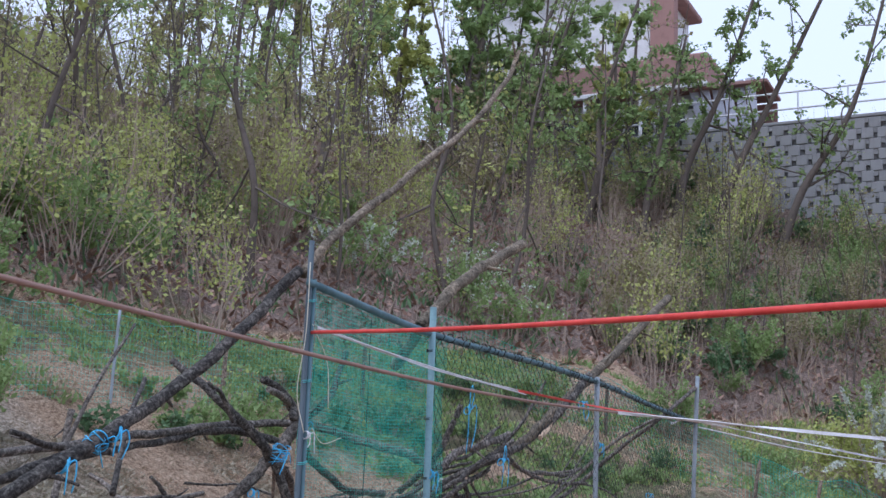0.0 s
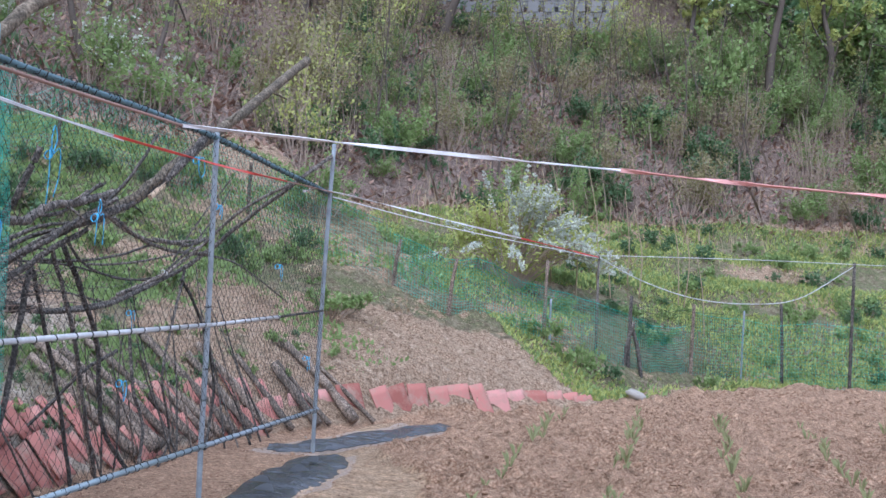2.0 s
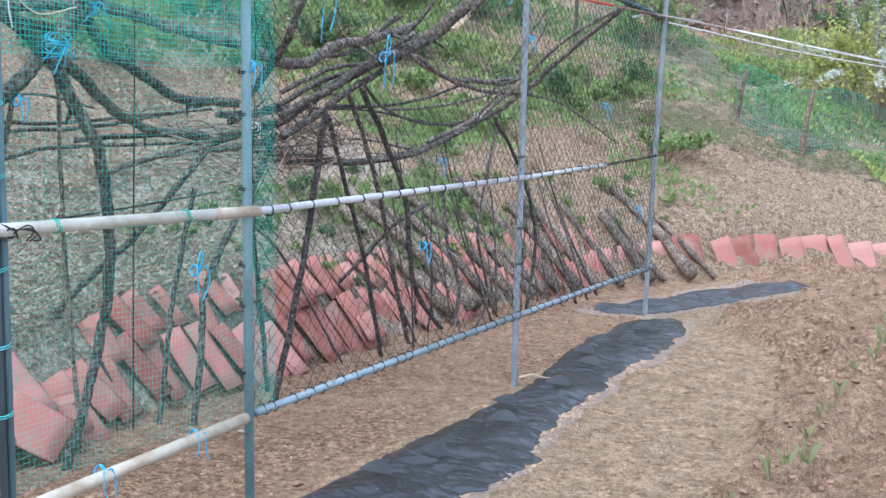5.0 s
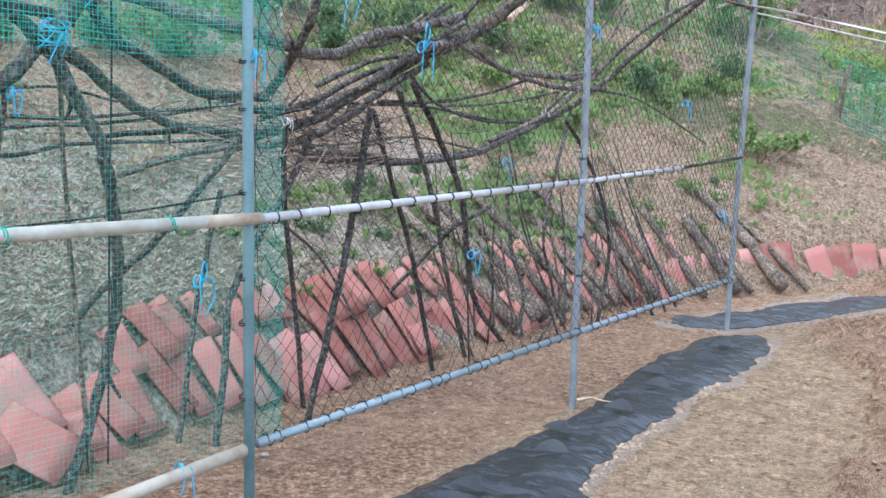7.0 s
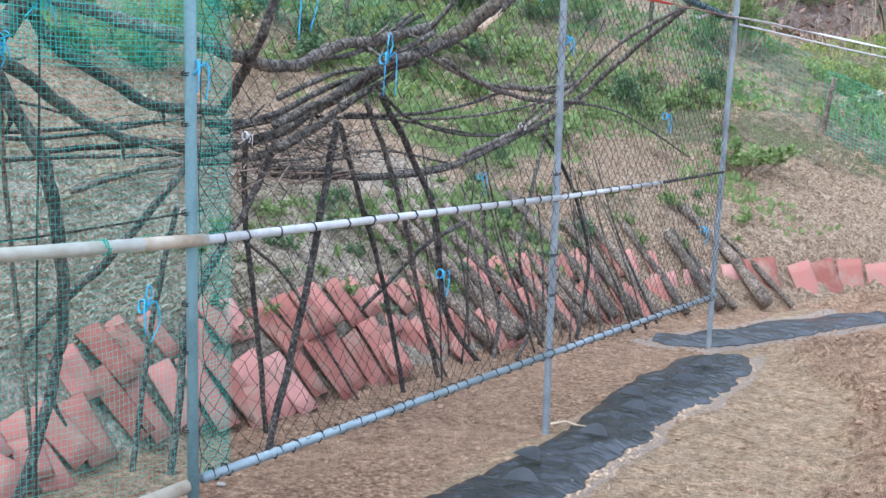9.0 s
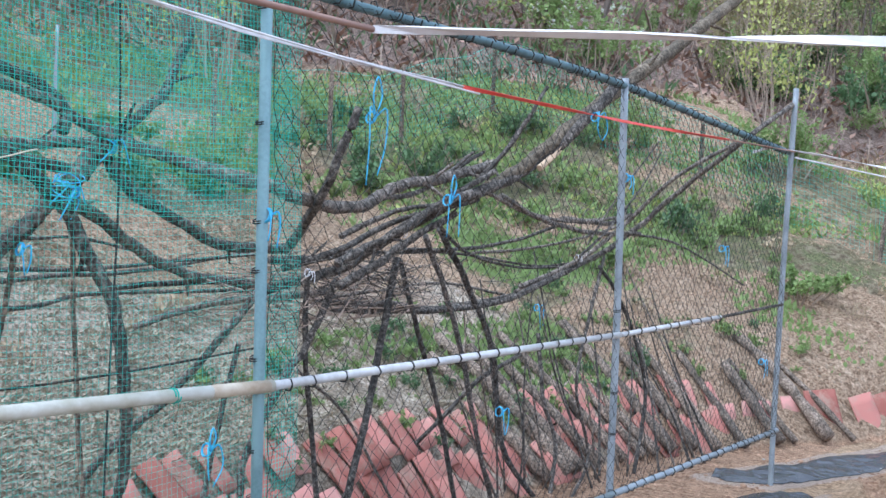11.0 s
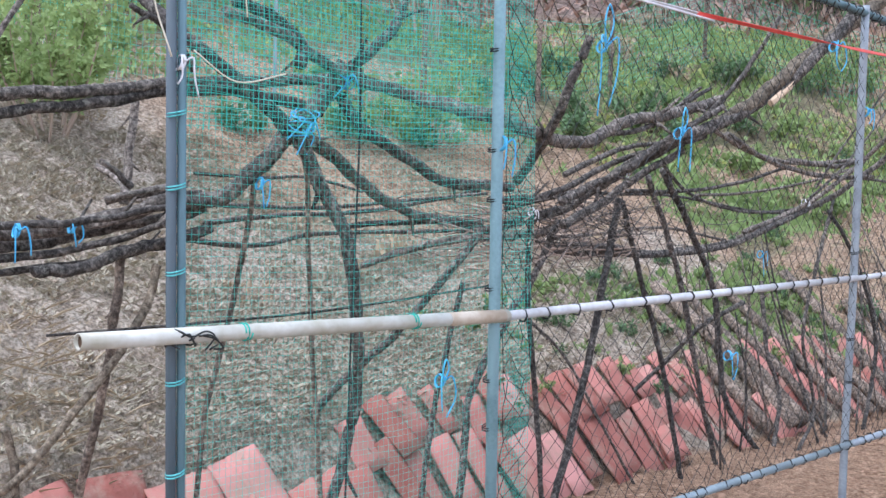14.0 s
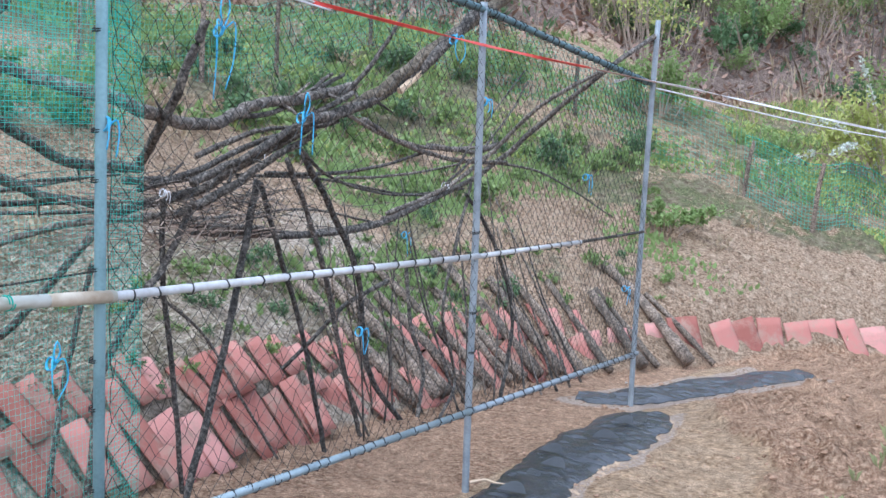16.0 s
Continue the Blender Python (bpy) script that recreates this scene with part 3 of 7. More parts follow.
def build_ground():
    xs = spaced([(-1500, 300), (-300, 60), (-60, 5), (-30, 0.8), (-8, 0.2), (-2.6, 0.045), (4.2, 0.09), (7.5, 0.3), (14, 2), (40, 20), (300, 300), (1500, 1)])
    ys = spaced([(-1500, 300), (-300, 60), (-40, 4), (-8, 0.4), (-4.2, 0.045), (6.5, 0.07), (12.5, 0.2), (20, 0.5), (40, 3), (80, 40), (400, 300), (1800, 1)])
    X, Y = np.meshgrid(xs, ys)
    Z = land(X, Y)
    far = step(40, 300, np.hypot(X, Y))
    Z = Z * (1 - far) + far * np.minimum(Z, 14)
    nx, ny = len(xs), len(ys)
    V = np.stack([X.ravel(), Y.ravel(), Z.ravel()], 1)
    idx = np.arange(nx * ny).reshape(ny, nx)
    F = np.stack([idx[:-1, :-1].ravel(), idx[:-1, 1:].ravel(), idx[1:, 1:].ravel(), idx[1:, :-1].ravel()], 1)
    me = bpy.data.meshes.new("ground")
    me.vertices.add(len(V))
    me.vertices.foreach_set("co", V.ravel())
    me.loops.add(F.size)
    me.polygons.add(len(F))
    me.polygons.foreach_set("loop_start", np.arange(0, F.size, 4))
    me.loops.foreach_set("vertex_index", F.ravel())
    me.materials.append(GROUND)
    me.update(calc_edges=True)
    me.polygons.foreach_set("use_smooth", [True] * len(F))
    x, y = X.ravel(), Y.ravel()
    s, u = bank_coords(x, y)
    w = 1 - step(U_BEND - 0.5, U_END, u)
    flat = 1 - step(-0.15, 0.1, s)
    path = (1 - step(-0.1, 0.15, x - tilled_edge(y))) * flat
    inner = step(0.06, -0.04, x)
    path = path * (1 - 0.72 * inner)
    rim = np.exp(-((x - film_right(y) - 0.02) / (0.02 + 0.07 * vnoise(x, y, 5, 33))) ** 2) * step(-4.0, -3.5, y) * step(2.7, 2.3, y)
    c2 = np.interp(y, [2.5, 2.95, 3.45, 4.05, 4.6], [-0.25, 0.02, 0.22, 0.47, 0.75])
    rim = np.maximum(rim, step(0.42, 0.26, np.abs(x - c2) + 0.10 * (vnoise(x, y, 5, 34) - 0.5)) * step(2.2, 2.45, y) * step(4.7, 4.4, y) * 0.85)
    bank = step(-0.1, 0.15, s)
    limit = np.interp(u, [0, CUM[6], CUM[9], CUM[10], CUM[11], CUM[13], CUM[14]], [4.2, 3.9, 2.4, 2.0, 1.5, 0.7, 0.05])
    patch = vnoise(x, y, 0.9, 21)
    grass = step(-0.2, 0.5, s - limit) * (0.25 + 0.6 * patch) * (1 - 0.5 * (1 - step(2.4, 3.6, y)) * (1 - step(4.4, 5.4, s)))
    grass = np.maximum(grass, bank * step(0.4, 0.9, s) * step(1.6, 2.8, y) * (1 - step(4.0, 4.8, y)) * (0.05 + 0.7 * vnoise(x, y, 1.1, 22)))
    grass = np.clip(grass, 0, 1) * (1 - 0.6 * step(5.6, 8, s))
    litter = step(6.0, 7.5, s) * (0.85 + 0.3 * (vnoise(x, y, 0.5, 23) - 0.5))
    for name, cols in (("zone", (path, grass, litter)), ("cover", (bank * (1 - 0.45 * step(-1.5, 0.5, y) * (1 - step(2.2, 3.4, y)) * step(0.9, 1.6, s)) * (1 - 0.3 * step(3.0, 4.4, y)), bank * np.maximum(step(2.2, 3.4, y), 0.95 * step(1.4, 2.4, s) * (0.3 + 0.7 * step(-1.4, 0.4, y))), rim))):
        a = me.color_attributes.new(name, "FLOAT_COLOR", "POINT")
        rgba = np.ones((len(x), 4))
        for i, c in enumerate(cols):
            rgba[:, i] = np.clip(c, 0, 1)
        a.data.foreach_set("color", rgba.ravel())
    return tagged(new("ground", me), "brown tilled field with a sandy path and a weedy bank", "ground", kind="structure")


build_ground()

# ---- the pipe frame with its nets ----


def pipe_frame():
    f = base("pipe_frame_fence", "blue-grey pipe frame with white cross rail and hung nets", "fence")
    put("post", straight((0.0, -3.643, -0.25), (-0.01, -3.643, 2.72), 0.0125, 12), STEEL_DARK, f, "dark slate corner post", smooth=True)
    put("post", straight((0.006, -3.620, -0.2), (0.0, -3.620, 2.55), 0.0105, 10), STEEL_TEAL, f, "slim blue-grey pipe bound to the corner post", smooth=True)
    put("post", straight((0.024, -2.522, -0.25), (0.014, -2.522, 2.58), 0.018, 12), STEEL, f, smooth=True)
    put("post", tube(smooth_path([(0, 0, -0.25), (0, 0, 0.4), (0.01, 0, 1.2), (0.018, -0.01, 2.43)]), 0.0185, 0.0185, 12), STEEL_DULL, f, smooth=True)
    put("post", tube(smooth_path([(-0.02, 2.533, -0.25), (-0.012, 2.533, 0.4), (0.008, 2.533, 1.2), (0.03, 2.533, 1.9), (0.06, 2.535, 2.66)]), 0.0185, 0.0185, 12), STEEL_DULL, f, smooth=True)
    put("top_rail", tube(smooth_path([(0.0, -3.66, 2.53), (0.004, -2.522, 2.44), (0.012, -1.2, 2.425), (0.018, -0.01, 2.395), (0.02, 1.3, 2.31), (0.03, 2.52, 2.235)]), 0.018, 0.018, 10), STEEL_TEAL, f, smooth=True)
    put("middle_rail", hollow((0.034, -3.90, 1.245), (0.034, -2.48, 1.196), 0.0195, 0.0035), PVC_STAIN, f, "white plastic pipe with a stained end", smooth=True)
    # disc closes the pipe; rust brown darkened to paint the shade of the hollow
    put("pipe_mouth", straight((0.034, -3.892, 1.2447), (0.034, -3.86, 1.2436), 0.0158, 14), RUST_SHADED, f, "rusty brown disc in the pipe mouth, darkened for its shaded hollow")
    put("rust_stain", straight((0.034, -2.74, 1.2048), (0.034, -2.50, 1.1966), 0.0202, 14), PVC_OLD, f, "rust-stained pipe end", smooth=True)
    put("middle_rail", straight((0.03, -2.47, 1.195), (0.03, 0.0, 1.184), 0.0148, 10), PVC, f, "rail wrapped in white tape", smooth=True)
    put("middle_rail", straight((0.03, 0.02, 1.184), (0.026, 1.36, 1.196), 0.0125, 10), PVC, f, smooth=True)
    put("middle_rail", straight((0.026, 1.37, 1.196), (0.02, 2.53, 1.216), 0.010, 8), BARK, f, "bare wooden end of the rail", smooth=True)
    put("bottom_rail", straight((0.03, -2.49, 0.436), (0.028, 0.0, 0.406), 0.0165, 10), STEEL_RAIL, f, smooth=True)
    put("bottom_rail", straight((0.028, 0.01, 0.406), (0.01, 2.53, 0.366), 0.017, 10), STEEL_DULL, f, smooth=True)
    put("bottom_rail", hollow((0.05, -2.58, 0.44), (0.05, -3.70, 0.425), 0.021, 0.004), PVC_OLD, f, "stained cream plastic pipe", smooth=True)
    for y in (-3.47, -2.89):
        z = 1.245 - 0.0345 * (y + 3.90)
        put("binding", tube([Vector((0.034 + math.cos(a) * 0.0215, y + 0.0016 * a, z + math.sin(a) * 0.0215)) for a in (i * 0.52 for i in range(25))], 0.002, 0.002, 5), NET_GREEN, f, "green cord bound round the white pipe", smooth=True)
    knot = random.Random(11)
    wire = [Vector((0.022 + math.cos(i * 0.7) * 0.036, -3.634 + math.sin(i * 0.7) * 0.034, 1.229 + knot.uniform(-0.022, 0.022))) for i in range(27)]
    put("wire_knot", tube(smooth_path(wire, 2), 0.0026, 0.0026, 5), NET_BLACK, f, "black wire knotted round the post and pipe", smooth=True)
    for k in range(3):
        o = Vector((0.058, -3.62 + 0.012 * k, 1.235))
        put("wire_end", tube(smooth_path([o, o + Vector((0.012, 0.025, 0.012 - 0.01 * k)), o + Vector((0.01, 0.05, -0.004 - 0.014 * k)), o + Vector((0.0, 0.03, -0.035))], 4), 0.0024, 0.0022, 5), NET_BLACK, f, smooth=True)
    return f


FRAME = pipe_frame()


def top_at(y):
    return float(np.interp(y, [-3.66, -2.522, -1.2, 0, 1.3, 2.52], [2.53, 2.44, 2.425, 2.395, 2.31, 2.235]))


def low_at(y):
    return float(np.interp(y, [-3.7, -2.49, 0, 2.53], [0.43, 0.436, 0.406, 0.366]))


def sag(y, z, seed):
    return noise.noise((y * 1.7, z * 1.7, seed)) * 0.028 + noise.noise((y * 6, z * 6, seed + 0.5)) * 0.007


def strand(points, r):
    """A three-sided cord through the points."""
    return tube(points, r, r, 3, caps=False)


def diamond_net(y0, y1, wide, tall, r, seed):
    """Knotted cords that zigzag down and meet their neighbours at every knot."""
    def knot(half, k):
        y = min(max(y0 + half * wide / 2 + (lat(half, k, seed) - 0.5) * wide * 0.42, y0), y1)
        top = top_at(min(y, 2.5)) - 0.01
        z = low_at(y) + k * tall + (lat(half, k, seed + 3) - 0.5) * tall * 0.6 - 0.012 * math.sin(y * 4.1 + k * 0.13)
        return Vector((0.024 + sag(y, z, seed), y, min(max(z, low_at(y)), top))), z > top

    parts = []
    for i in range(int((y1 - y0) / wide) + 1):
        for side in (-1, 1):
            pts, k = [], 0
            while True:
                p, done = knot(2 * i + (side if k % 2 else 0), k)
                pts.append(p)
                if done:
                    break
                k += 1
            parts.append(strand(pts, r))
    return joined(parts)


def lat(i, k, seed):
    """A repeatable value from 0 to 1 for each knot."""
    h = (i * 374761393 + k * 668265263 + seed * 982451653) & 0x7FFFFFFF
    h = ((h ^ (h >> 13)) * 1274126177) & 0x7FFFFFFF
    return ((h ^ (h >> 16)) & 0xFFFF) / 65535.0


def square_net(y0, y1, low, pitch, r, x0, seed, bulge=0.02):
    parts = []
    for i in range(int((y1 - y0) / pitch) + 1):
        y = y0 + i * pitch
        top = top_at(y) - 0.01
        m = max(2, int((top - low) / 0.12))
        parts.append(strand([Vector((x0 + sag(y, low + (top - low) * k / m, seed), y + (lat(i, k, seed) - 0.5) * 0.006 + bulge * math.sin(3 * k / m + i * 0.05) * 0.3, low + (top - low) * k / m)) for k in range(m + 1)], r))
    for j in range(int((2.52 - low) / pitch) + 1):
        z = low + j * pitch
        m = max(2, int((y1 - y0) / 0.1))
        pts = []
        for k in range(m + 1):
            y = y0 + (y1 - y0) * k / m
            zz = min(z + (lat(k, j, seed + 7) - 0.5) * 0.006 + 0.012 * math.sin(y * 5 + j * 0.02), top_at(y) - 0.01)
            pts.append(Vector((x0 + sag(y, zz, seed), y, zz)))
        parts.append(strand(pts, r))
    return joined(parts)


put("black_net", diamond_net(-2.49, 2.53, 0.074, 0.036, 0.0014, 31), NET_BLACK, FRAME, "black diamond-mesh bird net", kind="stuff")
put("green_net", square_net(-3.62, -2.44, 0.44, 0.0185, 0.00048, -0.03, 41), NET_GREEN, FRAME, "fine green plastic net", kind="stuff")
put("green_net", square_net(-3.60, -2.34, 1.72, 0.0155, 0.0009, -0.055, 47), NET_GREEN, FRAME, "second layer of green net, folded over", kind="stuff")
put("green_net", square_net(-2.47, -2.33, 0.44, 0.014, 0.0009, 0.0, 53), NET_GREEN, FRAME, "gathered edge of the green net", kind="stuff")


def lashings():
    """Cords that bind the nets to the pipes."""
    rng = random.Random(5)
    for y0, y1, zf, r, step_y in ((-2.45, 2.5, top_at, 0.024, 0.085), (-2.45, 2.5, low_at, 0.023, 0.10)):
        parts = []
        y = y0
        while y < y1:
            c = Vector((0.024, y, zf(y)))
            w = rng.uniform(-0.02, 0.02)
            parts.append(tube([c + Vector((math.cos(a) * r, w * a / 3, math.sin(a) * r)) for a in (i * 1.05 for i in range(7))], 0.0028, 0.0028, 4))
            y += step_y * rng.uniform(0.5, 1.5)
        put("net_lashing", joined(parts), NET_BLACK, FRAME, "black cord wound round the pipe", kind="stuff")
    parts = []
    y = -2.4
    while y < 1.4:
        c = Vector((0.03, y, 1.19))
        parts.append(tube([c + Vector((math.cos(a) * 0.02, rng.uniform(-0.004, 0.004), math.sin(a) * 0.02)) for a in (i * 1.05 for i in range(7))], 0.003, 0.003, 4))
        y += rng.uniform(0.1, 0.2)
    put("net_lashing", joined(parts), NET_BLACK, FRAME, kind="stuff")
    for (x, y, r, zs, mat) in ((0, -3.634, 0.022, (2.45, 2.1, 1.75, 1.58, 1.38, 1.12, 0.9, 0.7), TEAL_TAPE), (0.008, -2.522, 0.0225, (2.35, 2.0, 1.7, 1.55, 1.28, 1.0, 0.85, 0.6), NET_BLACK), (0.01, 0, 0.02, (2.3, 2.05, 1.8, 1.3, 0.9, 0.7), NET_BLACK)):
        for z in zs:
            for k in range(2):
                c = Vector((x, y, z + k * 0.007))
                put("binding", tube([c + Vector((math.cos(a) * r, math.sin(a) * r, 0.006 * math.sin(a))) for a in (i * 0.7 for i in range(10))], 0.0022, 0.0022, 4), mat, FRAME)


lashings()

# ---- branches of the lean-to trellis ----
BRANCH_KIND = {"dark": (BARK, "dark weathered branch tied into the pole trellis"), "pale": (BARK_PALE, "grey peeling branch laid across the pole trellis"), "log": (BARK_OLIVE, "thick olive-grey limb leaning over the trellis"), "stick": (BARK, "thin upright stick propped against the trellis"), "stake": (LOG_BARK, "thin weathered grey-brown stick propped on the bank")}


def branch(kind, r0, r1, *pts):
    rng = random.Random(int(abs(pts[0][0] * 991 + pts[0][1] * 577 + pts[0][2] * 131)))
    mat, label = BRANCH_KIND[kind]
    k = 0.78 if kind in ("stick", "stake") else 0.66
    r0, r1 = r0 * k, r1 * k
    if kind in ("stick", "stake"):
        a, b = Vector(pts[-2]), Vector(pts[-1])
        g = land_z(b.x, b.y)
        if b.z > g:
            d = (b - a).normalized()
            pts = (*pts, tuple(b + d * min(0.6, (b.z - g + 0.03) / max(0.3, -d.z))))
    path = smooth_path(pts, 12)
    wave = rng.uniform(0, 6)
    path = [p + Vector((math.sin(wave + i * 0.7), math.sin(wave * 2 + i * 0.53), math.sin(wave * 3 + i * 0.61))) * r0 * 0.12 + Vector((math.sin(wave + i * 0.21), math.sin(wave * 2 + i * 0.17), math.sin(wave * 3 + i * 0.19))) * r0 * (0.12 if kind in ("stick", "stake") else 0.25) for i, p in enumerate(path)]
    V, F = tube(path, r0, r1, 9, 0.11, rng)
    ob = put("branch", (V, F), mat, None, label, "branch", "branches of the trellis", smooth=True)
    for _ in range(3 if r0 > 0.02 else 1):
        i = rng.randrange(2, len(path) - 2)
        d = (path[i + 1] - path[i]).normalized()
        o = rnd_dir(rng)
        o = (o - d * o.dot(d)).normalized()
        ln = rng.uniform(1.5, 5.0)
        put("side_twig", tube([path[i], path[i] + o * r0 * ln * 0.5 + d * r0 * ln * 0.5, path[i] + o * r0 * ln + d * r0 * ln * 0.9], r0 * 0.45, r0 * 0.18, 6, 0.2, rng), mat, ob, smooth=True)


branch("dark", 0.040, 0.036, (-0.05, -5.6, 1.42), (-0.05, -5.19, 1.61), (-0.05, -4.83, 1.78), (-0.05, -4.45, 2.00), (-0.05, -4.07, 2.26), (-0.05, -3.67, 2.58))
branch("log", 0.036, 0.02, (-0.05, -3.64, 2.58), (-0.05, -3.37, 2.82), (-0.05, -2.87, 3.14), (-0.05, -2.52, 3.40), (-0.05, -2.06, 3.71), (-0.05, -1.53, 4.17), (-0.05, -1.37, 4.42))
branch("dark", 0.030, 0.034, (-1.1, -4.35, 1.74), (-1.1, -3.9, 1.79), (-1.1, -3.53, 1.84), (-1.1, -3.29, 1.87), (-1.1, -3.0, 1.91), (-1.1, -2.66, 1.94), (-1.0, -2.40, 1.97), (-0.85, -2.30, 1.98))
branch("dark", 0.026, 0.034, (-1.1, -3.95, 1.72), (-1.1, -3.53, 1.79), (-1.1, -3.29, 1.82), (-1.1, -3.12, 1.86), (-1.1, -3.0, 1.885), (-1.05, -2.7, 1.90), (-0.95, -2.45, 1.86))
branch("dark", 0.024, 0.014, (-0.85, -3.02, 1.95), (-0.85, -3.12, 2.06), (-0.85, -3.25, 2.12))
branch("pale", 0.02, 0.012, (-1.5, -3.55, 1.70), (-1.5, -3.35, 2.1), (-1.5, -3.1, 2.45))
branch("dark", 0.028, 0.03, (-0.3, -5.35, 1.52), (-0.3, -4.97, 1.66), (-0.3, -4.78, 1.72), (-0.2, -4.57, 1.80))
branch("dark", 0.024, 0.016, (-0.3, -4.45, 1.76), (-0.3, -4.75, 1.78), (-0.3, -4.95, 1.82))
branch("pale", 0.026, 0.038, (-0.6, -3.07, 2.11), (-0.7, -2.81, 2.08), (-0.8, -2.58, 2.03), (-0.85, -2.36, 1.98), (-0.7, -2.28, 1.92), (-0.45, -2.12, 1.84))
branch("pale", 0.04, 0.036, (-0.6, -2.25, 1.89), (-0.35, -2.11, 1.82), (-0.35, -1.87, 1.78), (-0.45, -1.47, 1.76), (-0.5, -1.24, 1.82), (-0.5, -1.11, 1.87), (-0.5, -0.77, 1.91), (-0.5, -0.36, 2.0))
branch("dark", 0.035, 0.026, (-0.95, -2.43, 1.84), (-0.85, -2.36, 1.98), (-0.8, -2.27, 2.1), (-0.8, -2.16, 2.21), (-0.8, -2.05, 2.4))
branch("pale", 0.055, 0.038, (-0.85, -2.36, 2.0), (-0.93, -2.45, 1.87), (-0.95, -2.54, 1.77), (-1.0, -2.64, 1.64), (-1.1, -2.76, 1.53), (-1.2, -2.9, 1.5), (-1.3, -3.12, 1.44), (-1.4, -3.54, 1.39))
branch("dark", 0.035, 0.03, (-1.4, -3.54, 1.35), (-1.4, -3.26, 1.37), (-1.35, -3.04, 1.41), (-1.25, -2.88, 1.45), (-1.15, -2.77, 1.49))
branch("dark", 0.030, 0.034, (-1.15, -3.42, 1.28), (-1.15, -3.35, 1.29), (-1.15, -3.24, 1.30), (-1.15, -3.09, 1.34), (-1.15, -2.94, 1.37), (-1.15, -2.75, 1.42))
branch("pale", 0.03, 0.02, (-1.5, -3.58, 1.35), (-1.45, -3.31, 1.38), (-1.3, -3.16, 1.42), (-1.1, -3.02, 1.49))
branch("dark", 0.025, 0.016, (-1.6, -2.91, 1.5), (-1.5, -2.77, 1.53), (-1.4, -2.62, 1.54))
branch("stick", 0.036, 0.028, (-0.95, -2.54, 1.79), (-0.93, -2.51, 1.71), (-0.9, -2.44, 1.57), (-0.88, -2.36, 1.43), (-0.88, -2.31, 1.26), (-0.92, -2.24, 1.04), (-1.0, -2.17, 0.76), (-1.05, -2.19, 0.49), (-1.05, -2.23, 0.39))
branch("stake", 0.012, 0.014, (-0.95, -2.51, 1.74), (-1.0, -2.43, 1.61), (-1.05, -2.38, 1.38), (-1.15, -2.27, 0.93), (-1.2, -2.19, 0.46), (-1.2, -2.18, 0.35))
branch("stake", 0.014, 0.013, (-1.0, -2.66, 1.6), (-1.1, -2.63, 1.38), (-1.2, -2.64, 1.04), (-1.25, -2.7, 0.71), (-1.25, -2.73, 0.45))
branch("pale", 0.042, 0.034, (-0.95, -2.51, 1.77), (-1.05, -2.23, 1.67), (-1.2, -1.92, 1.55), (-1.31, -1.56, 1.44), (-1.35, -1.08, 1.39))
branch("dark", 0.036, 0.034, (-0.9, -2.37, 1.9), (-0.92, -2.24, 1.81), (-0.95, -2.0, 1.7), (-0.95, -1.78, 1.6), (-0.92, -1.57, 1.59), (-0.9, -1.38, 1.57))
branch("dark", 0.012, 0.01, (-1.5, -2.58, 1.61), (-1.6, -2.18, 1.6), (-1.6, -1.94, 1.6), (-1.6, -1.61, 1.54))
branch("dark", 0.018, 0.014, (-1.5, -2.53, 1.42), (-1.7, -2.04, 1.43), (-1.7, -1.59, 1.44), (-1.6, -1.17, 1.5), (-1.4, -1.03, 1.55))
branch("dark", 0.016, 0.012, (-0.9, -3.06, 1.53), (-1.3, -2.52, 1.49), (-1.5, -1.97, 1.47), (-1.5, -1.51, 1.5), (-1.2, -1.2, 1.54))
branch("dark", 0.018, 0.014, (-1.3, -2.81, 1.37), (-1.6, -2.22, 1.31), (-1.8, -1.73, 1.34), (-1.6, -1.42, 1.35), (-1.3, -1.12, 1.36))
branch("pale", 0.024, 0.028, (-1.6, -1.62, 1.2), (-1.5, -1.44, 1.27), (-1.3, -1.34, 1.32), (-1.1, -1.19, 1.35), (-1.0, -0.95, 1.38))
branch("dark", 0.02, 0.02, (-1.5, -1.84, 1.39), (-1.4, -1.6, 1.41), (-1.2, -1.23, 1.41))
branch("dark", 0.028, 0.026, (-1.75, -1.85, 0.44), (-1.5, -1.77, 0.73), (-1.3, -1.68, 0.92), (-1.1, -1.58, 1.18), (-1.0, -1.45, 1.4))
branch("dark", 0.03, 0.024, (-0.6, -1.69, 1.6), (-0.35, -1.86, 1.75), (-0.2, -1.93, 1.89), (-0.11, -1.9, 2.11))
branch("dark", 0.035, 0.045, (-1.2, -1.23, 1.37), (-1.1, -1.07, 1.43), (-1.0, -0.87, 1.48), (-0.8, -0.76, 1.64), (-0.5, -0.77, 1.8), (-0.42, -0.44, 1.89), (-0.36, -0.1, 2.05), (-0.25, 0.17, 2.29), (-0.2, 0.43, 2.48))
branch("dark", 0.028, 0.024, (-1.1, -1.27, 1.52), (-1.05, -1.02, 1.53), (-1.0, -0.66, 1.57), (-0.9, -0.48, 1.68), (-0.6, -0.47, 1.83), (-0.45, -0.34, 1.93))
branch("dark", 0.024, 0.02, (-1.1, -1.19, 1.47), (-0.95, -0.98, 1.57), (-0.9, -0.67, 1.69), (-0.6, -0.7, 1.76), (-0.5, -0.49, 1.83))
branch("dark", 0.02, 0.014, (-0.5, -0.54, 1.89), (-0.4, -0.43, 2.05), (-0.35, -0.34, 2.18), (-0.3, -0.21, 2.38))
